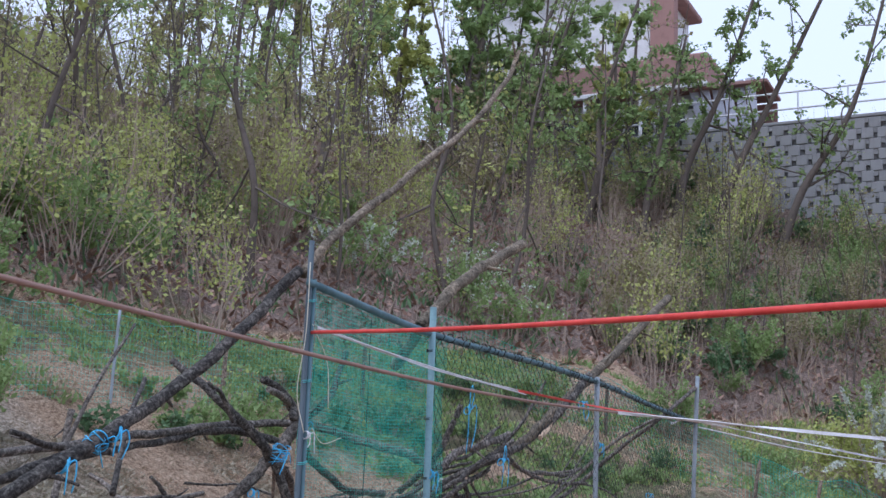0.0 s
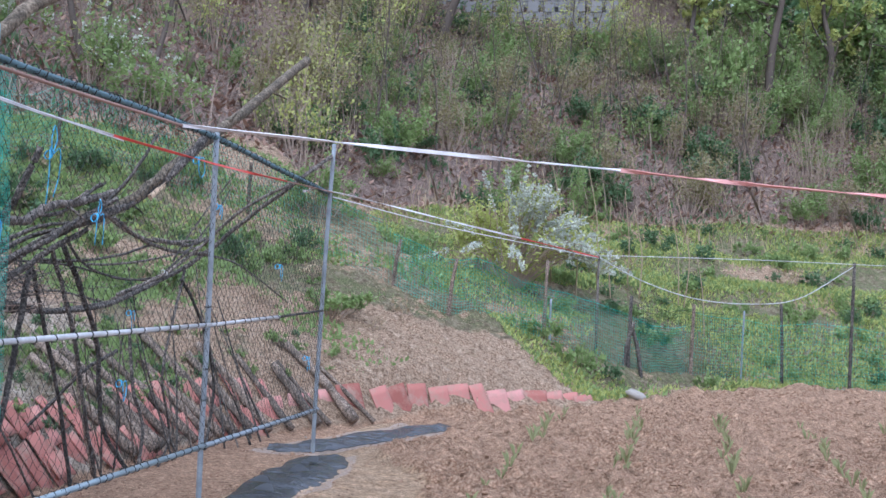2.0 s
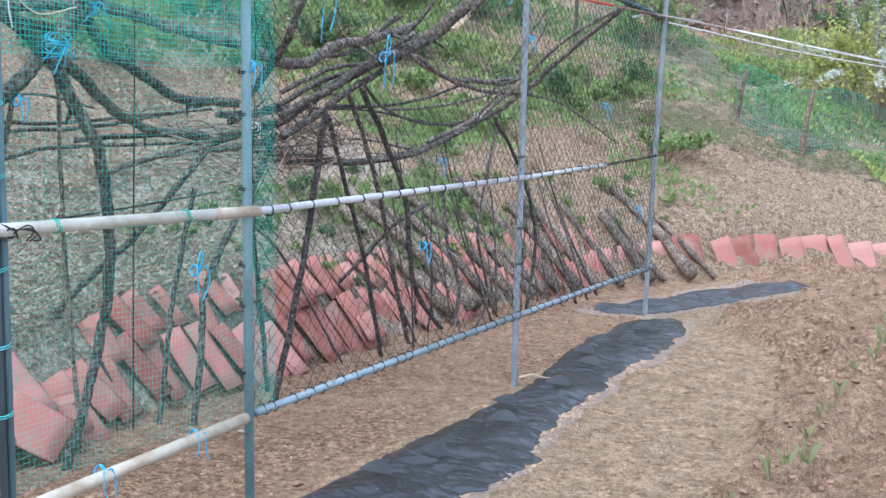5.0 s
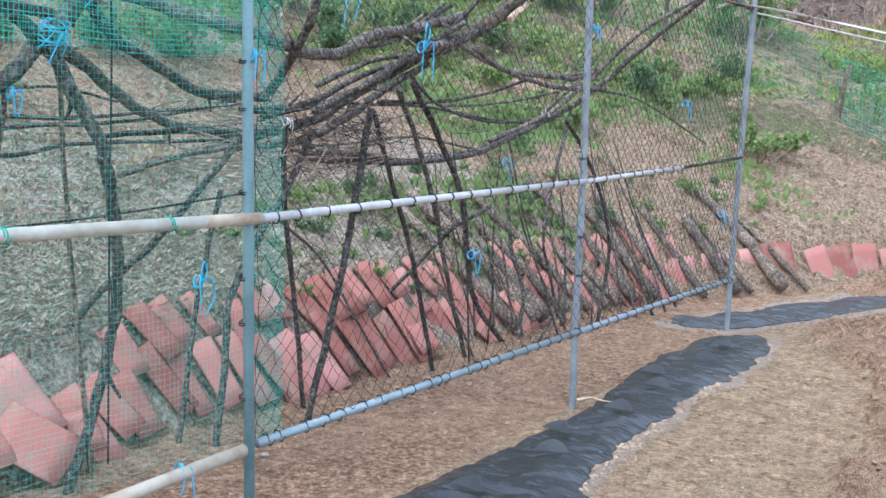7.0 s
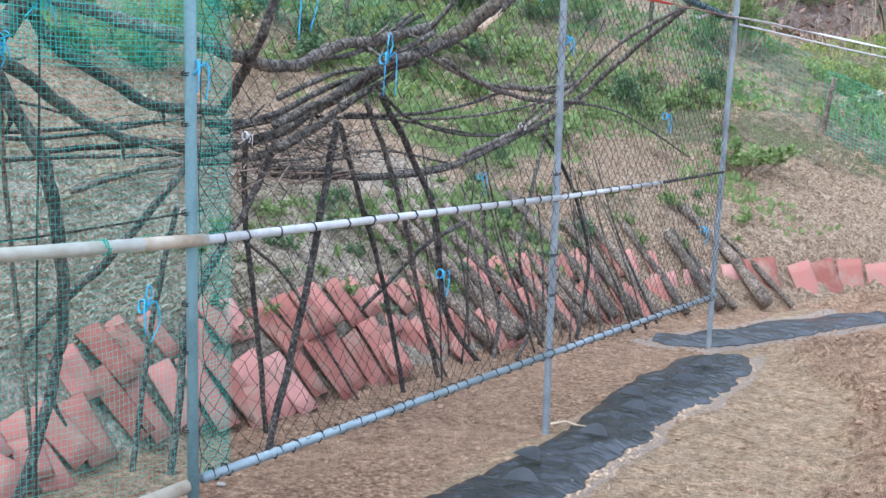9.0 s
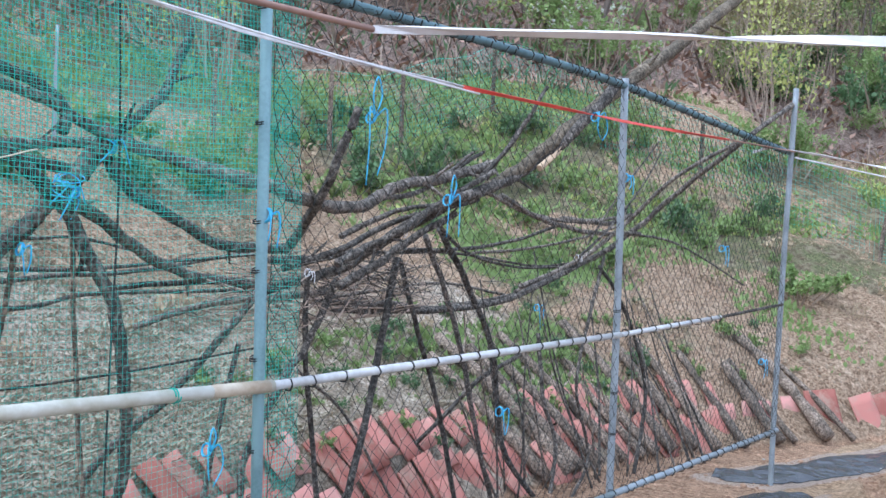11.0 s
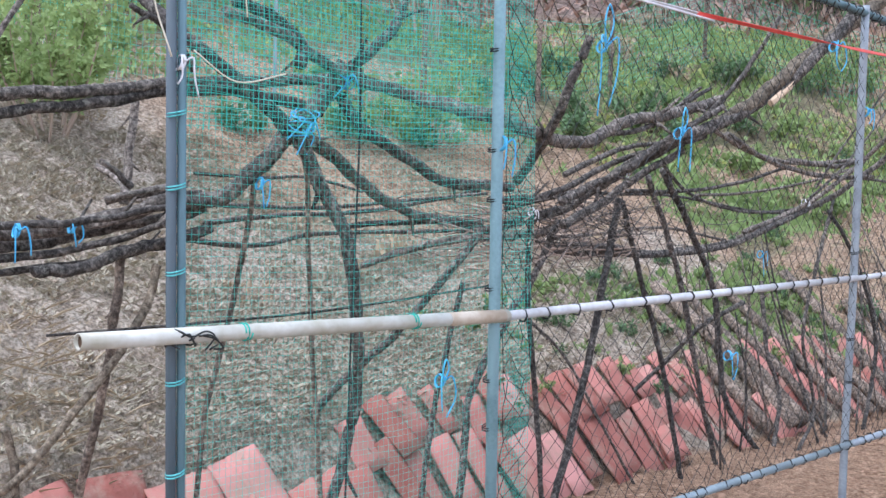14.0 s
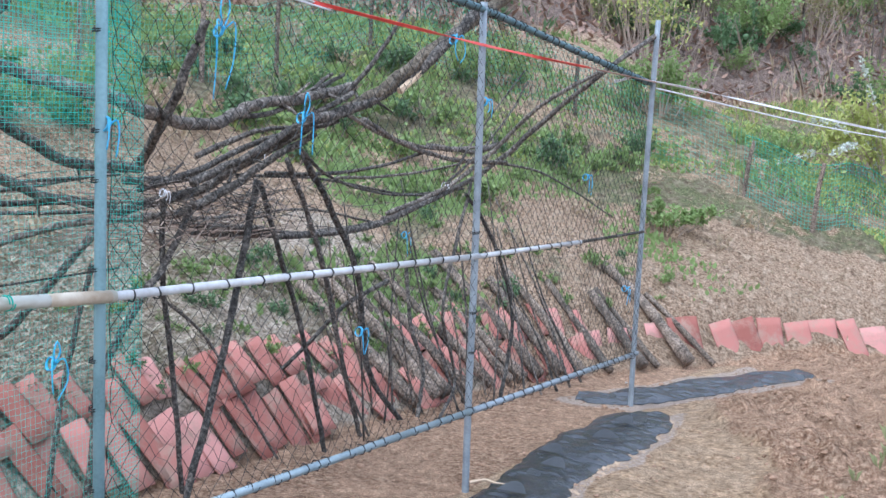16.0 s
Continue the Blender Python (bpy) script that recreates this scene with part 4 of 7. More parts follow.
branch("dark", 0.02, 0.012, (-0.5, -1.33, 1.8), (-0.5, -1.02, 1.83), (-0.5, -0.77, 1.93), (-0.5, -0.55, 2.04))
branch("log", 0.044, 0.058, (-0.44, -0.52, 1.87), (-0.40, -0.32, 1.97), (-0.36, -0.08, 2.10), (-0.3, 0.21, 2.28), (-0.22, 0.71, 2.57), (-0.2, 1.47, 2.91), (-0.2, 2.5, 3.38))
branch("dark", 0.02, 0.03, (-1.2, -0.83, 1.31), (-1.2, -0.38, 1.26), (-1.2, 0.07, 1.21), (-1.15, 0.55, 1.22), (-1.1, 0.96, 1.28), (-1.0, 1.58, 1.46))
branch("pale", 0.03, 0.024, (-1.2, 1.07, 1.27), (-1.1, 1.47, 1.41), (-0.95, 1.72, 1.52), (-0.8, 1.99, 1.71), (-0.5, 2.0, 1.97), (-0.15, 1.92, 2.21), (-0.02, 2.05, 2.35), (0.05, 2.56, 2.57))
branch("pale", 0.024, 0.02, (-1.15, 1.05, 1.31), (-1.0, 1.5, 1.48), (-0.8, 1.81, 1.74), (-0.45, 1.77, 2.03), (-0.1, 1.87, 2.26))
branch("pale", 0.018, 0.016, (-0.6, -0.25, 1.87), (-0.8, 0.46, 1.78), (-0.9, 1.21, 1.73), (-0.9, 2.03, 1.78))
branch("pale", 0.014, 0.012, (-1.0, 0.26, 1.54), (-1.1, 0.94, 1.55), (-1.1, 1.69, 1.62), (-1.0, 2.26, 1.73))
branch("dark", 0.012, 0.012, (-1.0, -0.63, 1.55), (-1.2, 0.41, 1.53), (-1.3, 1.53, 1.43), (-1.2, 2.16, 1.47))
branch("dark", 0.014, 0.012, (-0.8, -0.39, 1.7), (-0.9, 0.04, 1.55), (-1.1, 0.88, 1.45), (-1.2, 1.74, 1.42))
branch("dark", 0.022, 0.022, (-1.2, -0.8, 1.27), (-1.2, -0.44, 1.24), (-1.25, 0.21, 1.21), (-1.25, 0.88, 1.24), (-1.2, 1.14, 1.28))
branch("dark", 0.012, 0.012, (-1.2, -0.72, 1.32), (-1.3, -0.21, 1.33), (-1.4, 0.55, 1.34), (-1.3, 1.1, 1.26))
branch("dark", 0.016, 0.01, (-0.9, 1.69, 1.67), (-1.0, 2.87, 1.62), (-1.1, 3.95, 1.46), (-1.2, 5.24, 1.19))
branch("dark", 0.012, 0.008, (-0.9, 1.45, 1.59), (-0.8, 1.63, 1.88), (-0.6, 1.84, 2.27))
branch("stick", 0.016, 0.018, (-0.9, 1.62, 1.45), (-0.9, 1.9, 1.26), (-0.9, 2.24, 0.9), (-0.9, 2.42, 0.49), (-0.85, 2.16, -0.01))
branch("stick", 0.014, 0.014, (-0.9, 1.7, 1.52), (-0.9, 1.49, 1.09), (-0.9, 1.36, 0.68), (-0.95, 1.65, 0.2), (-0.9, 1.33, -0.03))
branch("stick", 0.024, 0.022, (-0.98, -0.49, 1.52), (-0.95, -0.61, 1.2), (-0.92, -0.75, 0.83), (-0.9, -0.95, 0.37))
branch("stick", 0.018, 0.018, (-0.98, -0.46, 1.51), (-0.98, -0.3, 1.18), (-1.0, -0.06, 0.75), (-1.0, 0.14, 0.17))
branch("stick", 0.02, 0.018, (-0.97, -0.26, 1.64), (-1.0, -0.01, 1.34), (-1.0, 0.15, 1.03), (-1.02, 0.35, 0.57), (-1.05, 0.61, 0.08))
branch("stick", 0.024, 0.022, (-0.97, -0.13, 1.67), (-1.0, 0.18, 1.4), (-1.05, 0.56, 1.0), (-1.1, 0.73, 0.58), (-1.1, 0.85, 0.3), (-1.05, 1.17, -0.04))
branch("stick", 0.017, 0.017, (-1.0, -1.14, 1.45), (-1.05, -1.08, 1.11), (-1.1, -0.96, 0.7), (-1.1, -0.91, 0.33))
branch("stick", 0.022, 0.022, (-1.0, -0.93, 1.42), (-1.0, -1.12, 1.14), (-1.0, -1.27, 1.0), (-1.0, -1.51, 0.67), (-1.0, -1.54, 0.47))
branch("stick", 0.018, 0.018, (-1.2, 1.38, 1.0), (-1.15, 1.39, 0.57), (-1.1, 1.47, 0.28), (-1.05, 1.32, -0.07))
branch("stick", 0.016, 0.016, (-1.1, -1.46, 1.16), (-1.1, -1.55, 0.9), (-1.15, -1.58, 0.6), (-1.15, -1.61, 0.44))
branch("stick", 0.02, 0.016, (-1.15, 1.07, 0.89), (-1.2, 0.7, 0.78), (-1.3, 0.61, 0.64))
branch("stick", 0.01, 0.01, (-1.2, -0.96, 0.98), (-1.2, -0.6, 0.73), (-1.1, -0.44, 0.41), (-1.1, -0.28, 0.22))
branch("dark", 0.03, 0.02, (-0.75, -1.23, 1.51), (-0.7, -1.07, 1.59), (-0.6, -0.98, 1.67), (-0.55, -0.8, 1.76), (-0.45, -0.66, 1.88), (-0.4, -0.52, 1.96))
branch("dark", 0.034, 0.024, (-0.8, -1.15, 1.42), (-0.72, -0.96, 1.52), (-0.65, -0.83, 1.62), (-0.5, -0.67, 1.76))
branch("dark", 0.022, 0.014, (-0.8, -1.15, 1.64), (-0.75, -0.9, 1.73), (-0.7, -0.77, 1.77), (-0.7, -0.53, 1.8))
branch("pale", 0.024, 0.022, (-0.7, 0.05, 1.86), (-0.8, 0.6, 1.75), (-0.9, 1.14, 1.7), (-0.9, 1.66, 1.66), (-0.8, 2.01, 1.66))
branch("pale", 0.03, 0.022, (-0.9, 1.1, 1.75), (-0.9, 1.44, 1.73), (-0.9, 1.76, 1.73), (-0.85, 1.99, 1.79))
branch("dark", 0.018, 0.014, (-1.0, -0.39, 1.56), (-1.0, 0.08, 1.56), (-0.95, 0.57, 1.61), (-0.9, 1.05, 1.7))
branch("dark", 0.03, 0.028, (-1.2, -0.61, 1.28), (-1.2, -0.21, 1.26), (-1.25, 0.31, 1.21), (-1.2, 0.7, 1.23))
branch("dark", 0.014, 0.008, (-0.9, 1.35, 1.51), (-0.85, 1.56, 1.65), (-0.8, 1.77, 1.82), (-0.75, 1.98, 2.02), (-0.7, 2.1, 2.22))
branch("dark", 0.02, 0.012, (-0.6, -0.53, 1.97), (-0.6, -0.4, 2.02), (-0.6, -0.3, 2.06))
branch("log", 0.05, 0.05, (-0.4, -2.19, 2.3), (-0.2, -2.35, 2.43), (-0.1, -2.39, 2.53), (-0.1, -1.99, 2.8), (-0.1, -1.59, 2.99), (-0.1, -1.12, 3.2))
branch("dark", 0.022, 0.016, (-1.35, -3.62, 1.42), (-1.2, -3.37, 1.44), (-1.1, -3.19, 1.46), (-0.95, -3.03, 1.5))
branch("dark", 0.024, 0.018, (-1.45, -3.6, 1.3), (-1.35, -3.3, 1.33), (-1.2, -3.09, 1.38), (-1.0, -3.0, 1.45))
branch("dark", 0.022, 0.018, (-1.5, -3.56, 1.24), (-1.4, -3.24, 1.28), (-1.25, -3.06, 1.32), (-1.0, -2.93, 1.4))
branch("log", 0.024, 0.02, (-1.1, -3.0, 1.30), (-1.1, -3.03, 1.17), (-1.1, -3.15, 1.00), (-1.12, -3.29, 0.83), (-1.2, -3.44, 0.62), (-1.4, -3.56, 0.46))
branch("log", 0.024, 0.022, (-1.4, -3.40, 0.74), (-1.4, -3.37, 0.62), (-1.42, -3.34, 0.40))
branch("pale", 0.014, 0.02, (-1.3, -3.10, 1.65), (-1.3, -3.04, 1.61), (-1.3, -2.98, 1.56))
branch("pale", 0.016, 0.02, (-1.15, -3.17, 1.52), (-1.15, -3.07, 1.54), (-1.15, -2.85, 1.57))
branch("stake", 0.022, 0.02, (-1.2, -3.07, 1.36), (-1.2, -3.10, 1.12), (-1.25, -3.12, 0.86), (-1.35, -3.12, 0.60))
branch("pale", 0.035, 0.04, (-3.2, -1.81, 2.05), (-3.2, -1.86, 1.72), (-3.2, -1.9, 1.44))
branch("pale", 0.02, 0.03, (-2.2, -2.62, 1.64), (-2.1, -2.56, 1.57), (-2.0, -2.57, 1.5), (-1.8, -2.53, 1.51))
branch("dark", 0.03, 0.045, (-1.35, -2.96, 2.26), (-1.1, -2.92, 2.11), (-1.0, -2.81, 1.98), (-0.93, -2.65, 1.83), (-0.95, -2.54, 1.77))
branch("dark", 0.03, 0.034, (-0.75, -2.93, 2.16), (-0.75, -2.78, 2.13), (-0.75, -2.67, 2.06), (-0.7, -2.7, 1.97))
branch("dark", 0.02, 0.016, (-0.4, -4.32, 1.6), (-0.6, -4.06, 1.9), (-0.9, -3.65, 2.11))


def brushwood():
    """The thin brush heaped where the branches meet."""
    rng = random.Random(8)
    parts = []
    for _ in range(170):
        c = Vector((rng.uniform(-1.6, -0.95), rng.uniform(-1.3, -0.15), 0))
        c.z = 1.33 + rng.uniform(-0.12, 0.14)
        d = Vector((rng.uniform(-0.5, 0.5), rng.uniform(0.4, 1.0), rng.uniform(-0.25, 0.2))).normalized()
        ln = rng.uniform(0.15, 0.6)
        bend = rnd_dir(rng) * ln * 0.12
        parts.append(tube([c - d * ln * 0.5, c + bend, c + d * ln * 0.5], rng.uniform(0.0025, 0.006), 0.002, 4))
    put("brushwood", joined(parts), TWIG, None, "heap of thin dry brush lying on the branches", "brushwood", kind="stuff")


brushwood()


def broken_limb():
    """The pale splintered break on the thick limb."""
    rng = random.Random(4)
    parts = [tube([Vector((-0.335, -0.20, 1.985)), Vector((-0.325, -0.11, 2.04)), Vector((-0.325, -0.02, 2.075))], 0.022, 0.008, 6, 0.4, rng)]
    for k in range(5):
        a = Vector((-0.33 + rng.uniform(-0.01, 0.02), -0.14 + 0.03 * k, 2.01 + 0.015 * k + rng.uniform(-0.01, 0.02)))
        parts.append(tube([a, a + Vector((0.01, 0.07, 0.06))], 0.007, 0.002, 5))
    put("broken_wood", joined(parts), CUT_WOOD, None, "pale splintered wood torn open on a thick limb", "broken branch")


broken_limb()


def thin_sticks():
    """Slim sticks leaning from the soil to the bundled branches."""
    rng = random.Random(17)
    for k in range(22):
        y = 0.5 + 2.6 * (k + rng.random()) / 22
        x = rng.uniform(-1.25, -0.9) + 0.2 * max(0, y - 1.2)
        foot = Vector((x, y, land_z(x, y) - 0.03))
        top = Vector((rng.uniform(-1.2, -0.9), y + rng.uniform(-0.55, 0.1), rng.uniform(0.75, 1.6)))
        mid = foot.lerp(top, 0.5) + Vector((rng.uniform(-0.05, 0.05), rng.uniform(-0.07, 0.07), 0))
        put("thin_stick", tube(smooth_path([foot, mid, top], 6), rng.uniform(0.006, 0.012), 0.004, 6, 0.15, rng), (BARK, BARK_PALE, LOG_BARK)[k % 3], None, "slim bent stick leaning on the trellis branches", "stick", "thin sticks", smooth=True)


thin_sticks()

# ---- cords and tapes ----
def tie(x, y, z, size=1.0, seed=0, mat=CORD_BLUE, r=0.005, ring=0.03):
    """A knotted cord with two loose tails and a loop."""
    rng = random.Random(seed)
    t = base("cord_tie", "knotted light-blue plastic cord round a branch" if mat == CORD_BLUE else "knotted pale cord round a post", "cord", (x, y, z), "cord ties")
    turns = [Vector((math.cos(a) * ring * (1 + 0.1 * math.sin(a * 0.4)), math.sin(a) * 0.3 * ring + 0.004 * math.sin(a * 0.37), math.sin(a) * ring * 1.1)) for a in (i * 0.63 for i in range(31))]
    put("winding", tube(turns, r, r, 5), mat, t, smooth=True)
    a = Vector((ring, 0, 0))
    for side in (-1, 1):
        put("tail", tube(smooth_path([a, a + Vector((0.015, side * 0.03 * size, 0.02 * size)), a + Vector((0.02, side * rng.uniform(0.02, 0.05) * size, -0.06 * size)), a + Vector((0.015, side * rng.uniform(0.0, 0.06) * size, -rng.uniform(0.10, 0.18) * size))], 4), r, r * 0.8, 5), mat, t, smooth=True)
    if seed % 3 == 0:
        put("loop", tube(smooth_path([a, a + Vector((0.01, -0.016 * size, 0.05 * size)), a + Vector((0.01, 0.0, 0.09 * size)), a + Vector((0.01, 0.016 * size, 0.05 * size)), a], 4), r, r, 5), mat, t, smooth=True)


for i, (x, y, z, size) in enumerate(((-0.13, -1.30, 1.80, 1.1), (-0.33, -0.52, 0.83, 0.8), (-1.2, 1.35, 1.17, 0.9), (-0.345, -2.38, 0.93, 0.85), (-0.1, -1.85, 2.08, 1.6), (-0.31, 2.25, 1.58, 0.8), (0.03, -2.52, 1.72, 0.55), (0.0, -0.28, 2.22, 1.0), (-0.3, 3.1, 0.75, 0.7), (-0.98, -2.66, 1.58, 0.6), (-1.18, -3.27, 1.43, 0.5), (-1.18, -3.46, 1.42, 0.6), (0.03, -3.3, 0.44, 0.6), (0.03, -2.85, 0.44, 0.6), (0.02, 0.02, 1.95, 0.5))):
    tie(x, y, z, size, 3 * i + (0 if i in (0, 3, 4) else 1), CORD_BLUE, 0.0032, 0.02)
for i, (x, y, z, size) in enumerate(((0.01, -3.63, 1.87, 1.3), (-0.9, -1.25, 1.47, 0.7), (-0.95, -0.5, 1.66, 0.6), (-1.0, 1.5, 1.5, 0.6))):
    tie(x, y, z, size * 0.4, 40 + 3 * i, TAPE_WHITE, 0.0026, 0.016)


def wraps(c, axis, n, ring, spread, seed):
    """One cord wound many times round a crossing of branches, with short ends."""
    rng = random.Random(seed)
    axis = Vector(axis).normalized()
    t = base("cord_tie", "light-blue cord wound many times round crossing branches", "cord", c, "cord ties")
    path = []
    for k in range(n):
        d = (axis + rnd_dir(rng) * 0.5).normalized()
        a = d.cross(Vector((0.2, 0.1, 1))).normalized()
        b = d.cross(a)
        o = axis * rng.uniform(-spread, spread)
        r = ring * rng.uniform(0.85, 1.15)
        path += [o + a * math.cos(i * 0.63) * r + b * math.sin(i * 0.63) * r for i in range(10)]
    put("winding", tube(smooth_path(path, 2), 0.0023, 0.0023, 5), CORD_BLUE, t, smooth=True)
    for _ in range(4):
        o = rnd_dir(rng) * ring
        put("tail", tube(smooth_path([o, o + Vector((0.03, rng.uniform(-0.04, 0.04), rng.uniform(-0.02, 0.04))), o + Vector((0.03, rng.uniform(-0.06, 0.06), rng.uniform(-0.10, 0.0)))], 4), 0.0032, 0.0026, 5), CORD_BLUE, t, smooth=True)


wraps((-0.90, -2.54, 1.785), (0.3, 0.2, 1), 6, 0.044, 0.05, 81)
wraps((-0.86, -2.40, 1.95), (0.2, 1, 0.2), 5, 0.030, 0.04, 82)
wraps((-0.05, -4.80, 1.795), (0, 0.9, 0.45), 6, 0.034, 0.04, 83)


def band(points, width, mat, name, label, thick=0.003, twist=0.0, per=10):
    """A flat tape through the points, sagging and turning as it goes."""
    path = smooth_path(points, per)
    V, F = [], []
    n = len(path)
    for i, p in enumerate(path):
        d = (path[min(i + 1, n - 1)] - path[max(i - 1, 0)]).normalized()
        side = d.cross(Vector((0, 0, 1))).normalized()
        up = side.cross(d)
        a = twist * i / n + 0.5 * math.sin(i * 0.9)
        e = (up * math.cos(a) + side * math.sin(a)) * width / 2
        o = (side * math.cos(a) - up * math.sin(a)) * thick / 2
        V += [p + e + o, p - e + o, p - e - o, p + e - o]
    for i in range(n - 1):
        for k in range(4):
            j = (k + 1) % 4
            F.append((i * 4 + k, i * 4 + j, (i + 1) * 4 + j, (i + 1) * 4 + k))
    F += [(3, 2, 1, 0), tuple((n - 1) * 4 + k for k in range(4))]
    put(name, (V, F), mat, None, label, "tape")


def twigs():
    """Fine dry twigs caught under the crossing branches."""
    rng = random.Random(97)
    parts = []
    for k in range(150):
        y = rng.gauss(-0.75, 0.45)
        a = Vector((-1.0 + rng.uniform(-0.16, 0.16), y, 1.41 + rng.gauss(0, 0.07)))
        d = Vector((rng.uniform(-0.3, 0.3), rng.choice((-1, 1)), rng.gauss(0.0, 0.35))).normalized() * rng.uniform(0.10, 0.42)
        parts.append(tube(smooth_path([a, a + d * 0.5 + rnd_dir(rng) * 0.03, a + d + rnd_dir(rng) * 0.05], 3), rng.uniform(0.002, 0.0042), 0.0012, 4))
    put("dry_twigs", joined(parts), BARK_PALE, None, "tangle of fine dry twigs caught in the branches", "twigs", kind="stuff")


twigs()
put("orange_rope", tube(smooth_path([(0.0, -3.62, 2.315), (1.0, -4.37, 2.215), (2.0, -5.16, 2.125), (3.6, -6.4, 2.0)], 10), 0.0082, 0.0082, 8, 0.06, random.Random(3)), ROPE_RED, None, "taut orange-red rope tied to the corner post", "rope", smooth=True)
put("brown_rope", tube(smooth_path([(1.78, -8.6, 2.02), (1.67, -6.15, 1.95), (1.58, -5.0, 1.945), (1.5, -3.9, 1.97)], 8), 0.0045, 0.0045, 6), ROPE_BROWN, None, "faded brown rope strung across the path", "rope", smooth=True)
band([(1.5, -3.9, 1.97), (2.2, -3.85, 1.915), (2.75, -3.78, 1.88)], 0.011, TAPE_WHITE, "white_tape", "twisted white tape strung across the field", 0.003, 6)
band([(2.75, -3.78, 1.88), (3.2, -3.7, 1.85), (4.0, -3.6, 1.81)], 0.013, TAPE_PINK, "red_tape", "faded red and white warning tape", 0.003, 9)
put("hanging_cord", tube(smooth_path([(-0.06, -3.02, 2.45), (-0.07, -3.0, 1.8), (-0.06, -3.03, 1.2), (-0.06, -3.05, 0.5)], 6), 0.003, 0.003, 4), NET_BLACK, FRAME, "thin black cord hanging in the net")
put("wire", tube(smooth_path([(-0.9, -3.5, 1.12), (-1.0, -2.4, 1.10), (-1.1, -1.3, 1.13)], 6), 0.005, 0.005, 5), BARK, None, "thin dark wire strung under the branches", "wire", smooth=True)
for i, (x, y, z, size) in enumerate(((-0.05, -4.95, 1.72, 1.2), (-0.05, -4.72, 1.83, 1.0))):
    tie(x, y, z, size * 0.5, 61 + 3 * i, CORD_BLUE, 0.0032, 0.03)
for pts in (((0.0, -3.66, 2.62), (0.02, -3.69, 2.3), (0.0, -3.70, 2.05), (0.02, -3.66, 1.88)), ((0.01, -3.63, 2.35), (-0.02, -3.45, 2.2), (-0.02, -3.42, 2.0)), ((0.02, -3.6, 1.9), (-0.02, -3.45, 1.84), (-0.02, -3.3, 1.87))):
    put("loose_string", tube(smooth_path(pts, 6), 0.0022, 0.0022, 5), CORD_CREAM, None, "loose cream string dangling from the corner post", "string", smooth=True)
band([(4.0, -3.6, 1.81), (5.5, -3.4, 1.75)], 0.02, TAPE_WHITE, "white_tape", "twisted white tape strung across the field", 0.003, 6)
band([(0.04, -3.63, 2.335), (0.06, -2.6, 2.25), (0.06, -1.5, 2.222)], 0.014, TAPE_WHITE, "white_tape", "white tape running along the net from the corner post", 0.003, 5)
band([(0.06, -1.5, 2.222), (0.06, 0.0, 2.215), (0.06, 1.31, 2.23)], 0.016, ROPE_RED, "red_tape", "red tape running along the net below the top rail", 0.003, 5)
band([(0.06, 1.31, 2.23), (0.07, 2.53, 2.24)], 0.01, ROPE_BROWN, "brown_tape", "faded brown tape end knotted to the post", 0.004, 3)
put("twine", tube(smooth_path([(0.04, -3.63, 2.33), (0.07, -2.5, 2.25), (0.07, -1.4, 2.205)], 8), 0.004, 0.004, 5), TAPE_WHITE, None, "loose white cord hanging beside the tape", "twine", smooth=True)
band([(0.0, 1.9, 2.2), (0.07, 2.53, 2.245), (0.75, 4.8, 2.12), (1.25, 6.4, 2.03)], 0.02, TAPE_WHITE, "white_tape", "white tape tied to the last post", 0.004, 4)
band([(1.25, 6.4, 2.03), (2.03, 9.0, 1.89)], 0.02, ROPE_RED, "red_tape", "orange tape end knotted to a stake", 0.004, 4)
put("twine", tube(smooth_path([(0.07, 2.53, 2.20), (0.7, 4.6, 2.06), (1.5, 7.2, 1.95), (2.03, 9.0, 1.88)], 8), 0.006, 0.006, 5), TAPE_WHITE, None, "white cord from the last post to the stakes", "twine", smooth=True)
put("hanging_cable", tube(smooth_path([(2.03, 9.0, 1.89), (2.65, 9.6, 1.58), (3.4, 10.1, 1.36), (4.2, 10.6, 1.31), (4.95, 11.0, 1.42), (5.76, 11.28, 1.93)], 8), 0.007, 0.007, 6), PVC, None, "pale hose sagging between two stakes", "hose", smooth=True)
put("twine", tube(smooth_path([(2.03, 9.0, 1.92), (4.0, 10.2, 1.96), (5.76, 11.28, 1.97), (9.3, 12.7, 1.95)], 8), 0.005, 0.005, 5), PVC, None, "white line strung over the stakes", "twine", smooth=True)
put("stake", tube([Vector((2.03, 9.02, 0.0)), Vector((2.03, 9.0, 1.93))], 0.02, 0.016, 7), BARK_PALE, None, "slim stake holding the hose and tape", "stake", "net fence stakes", smooth=True)

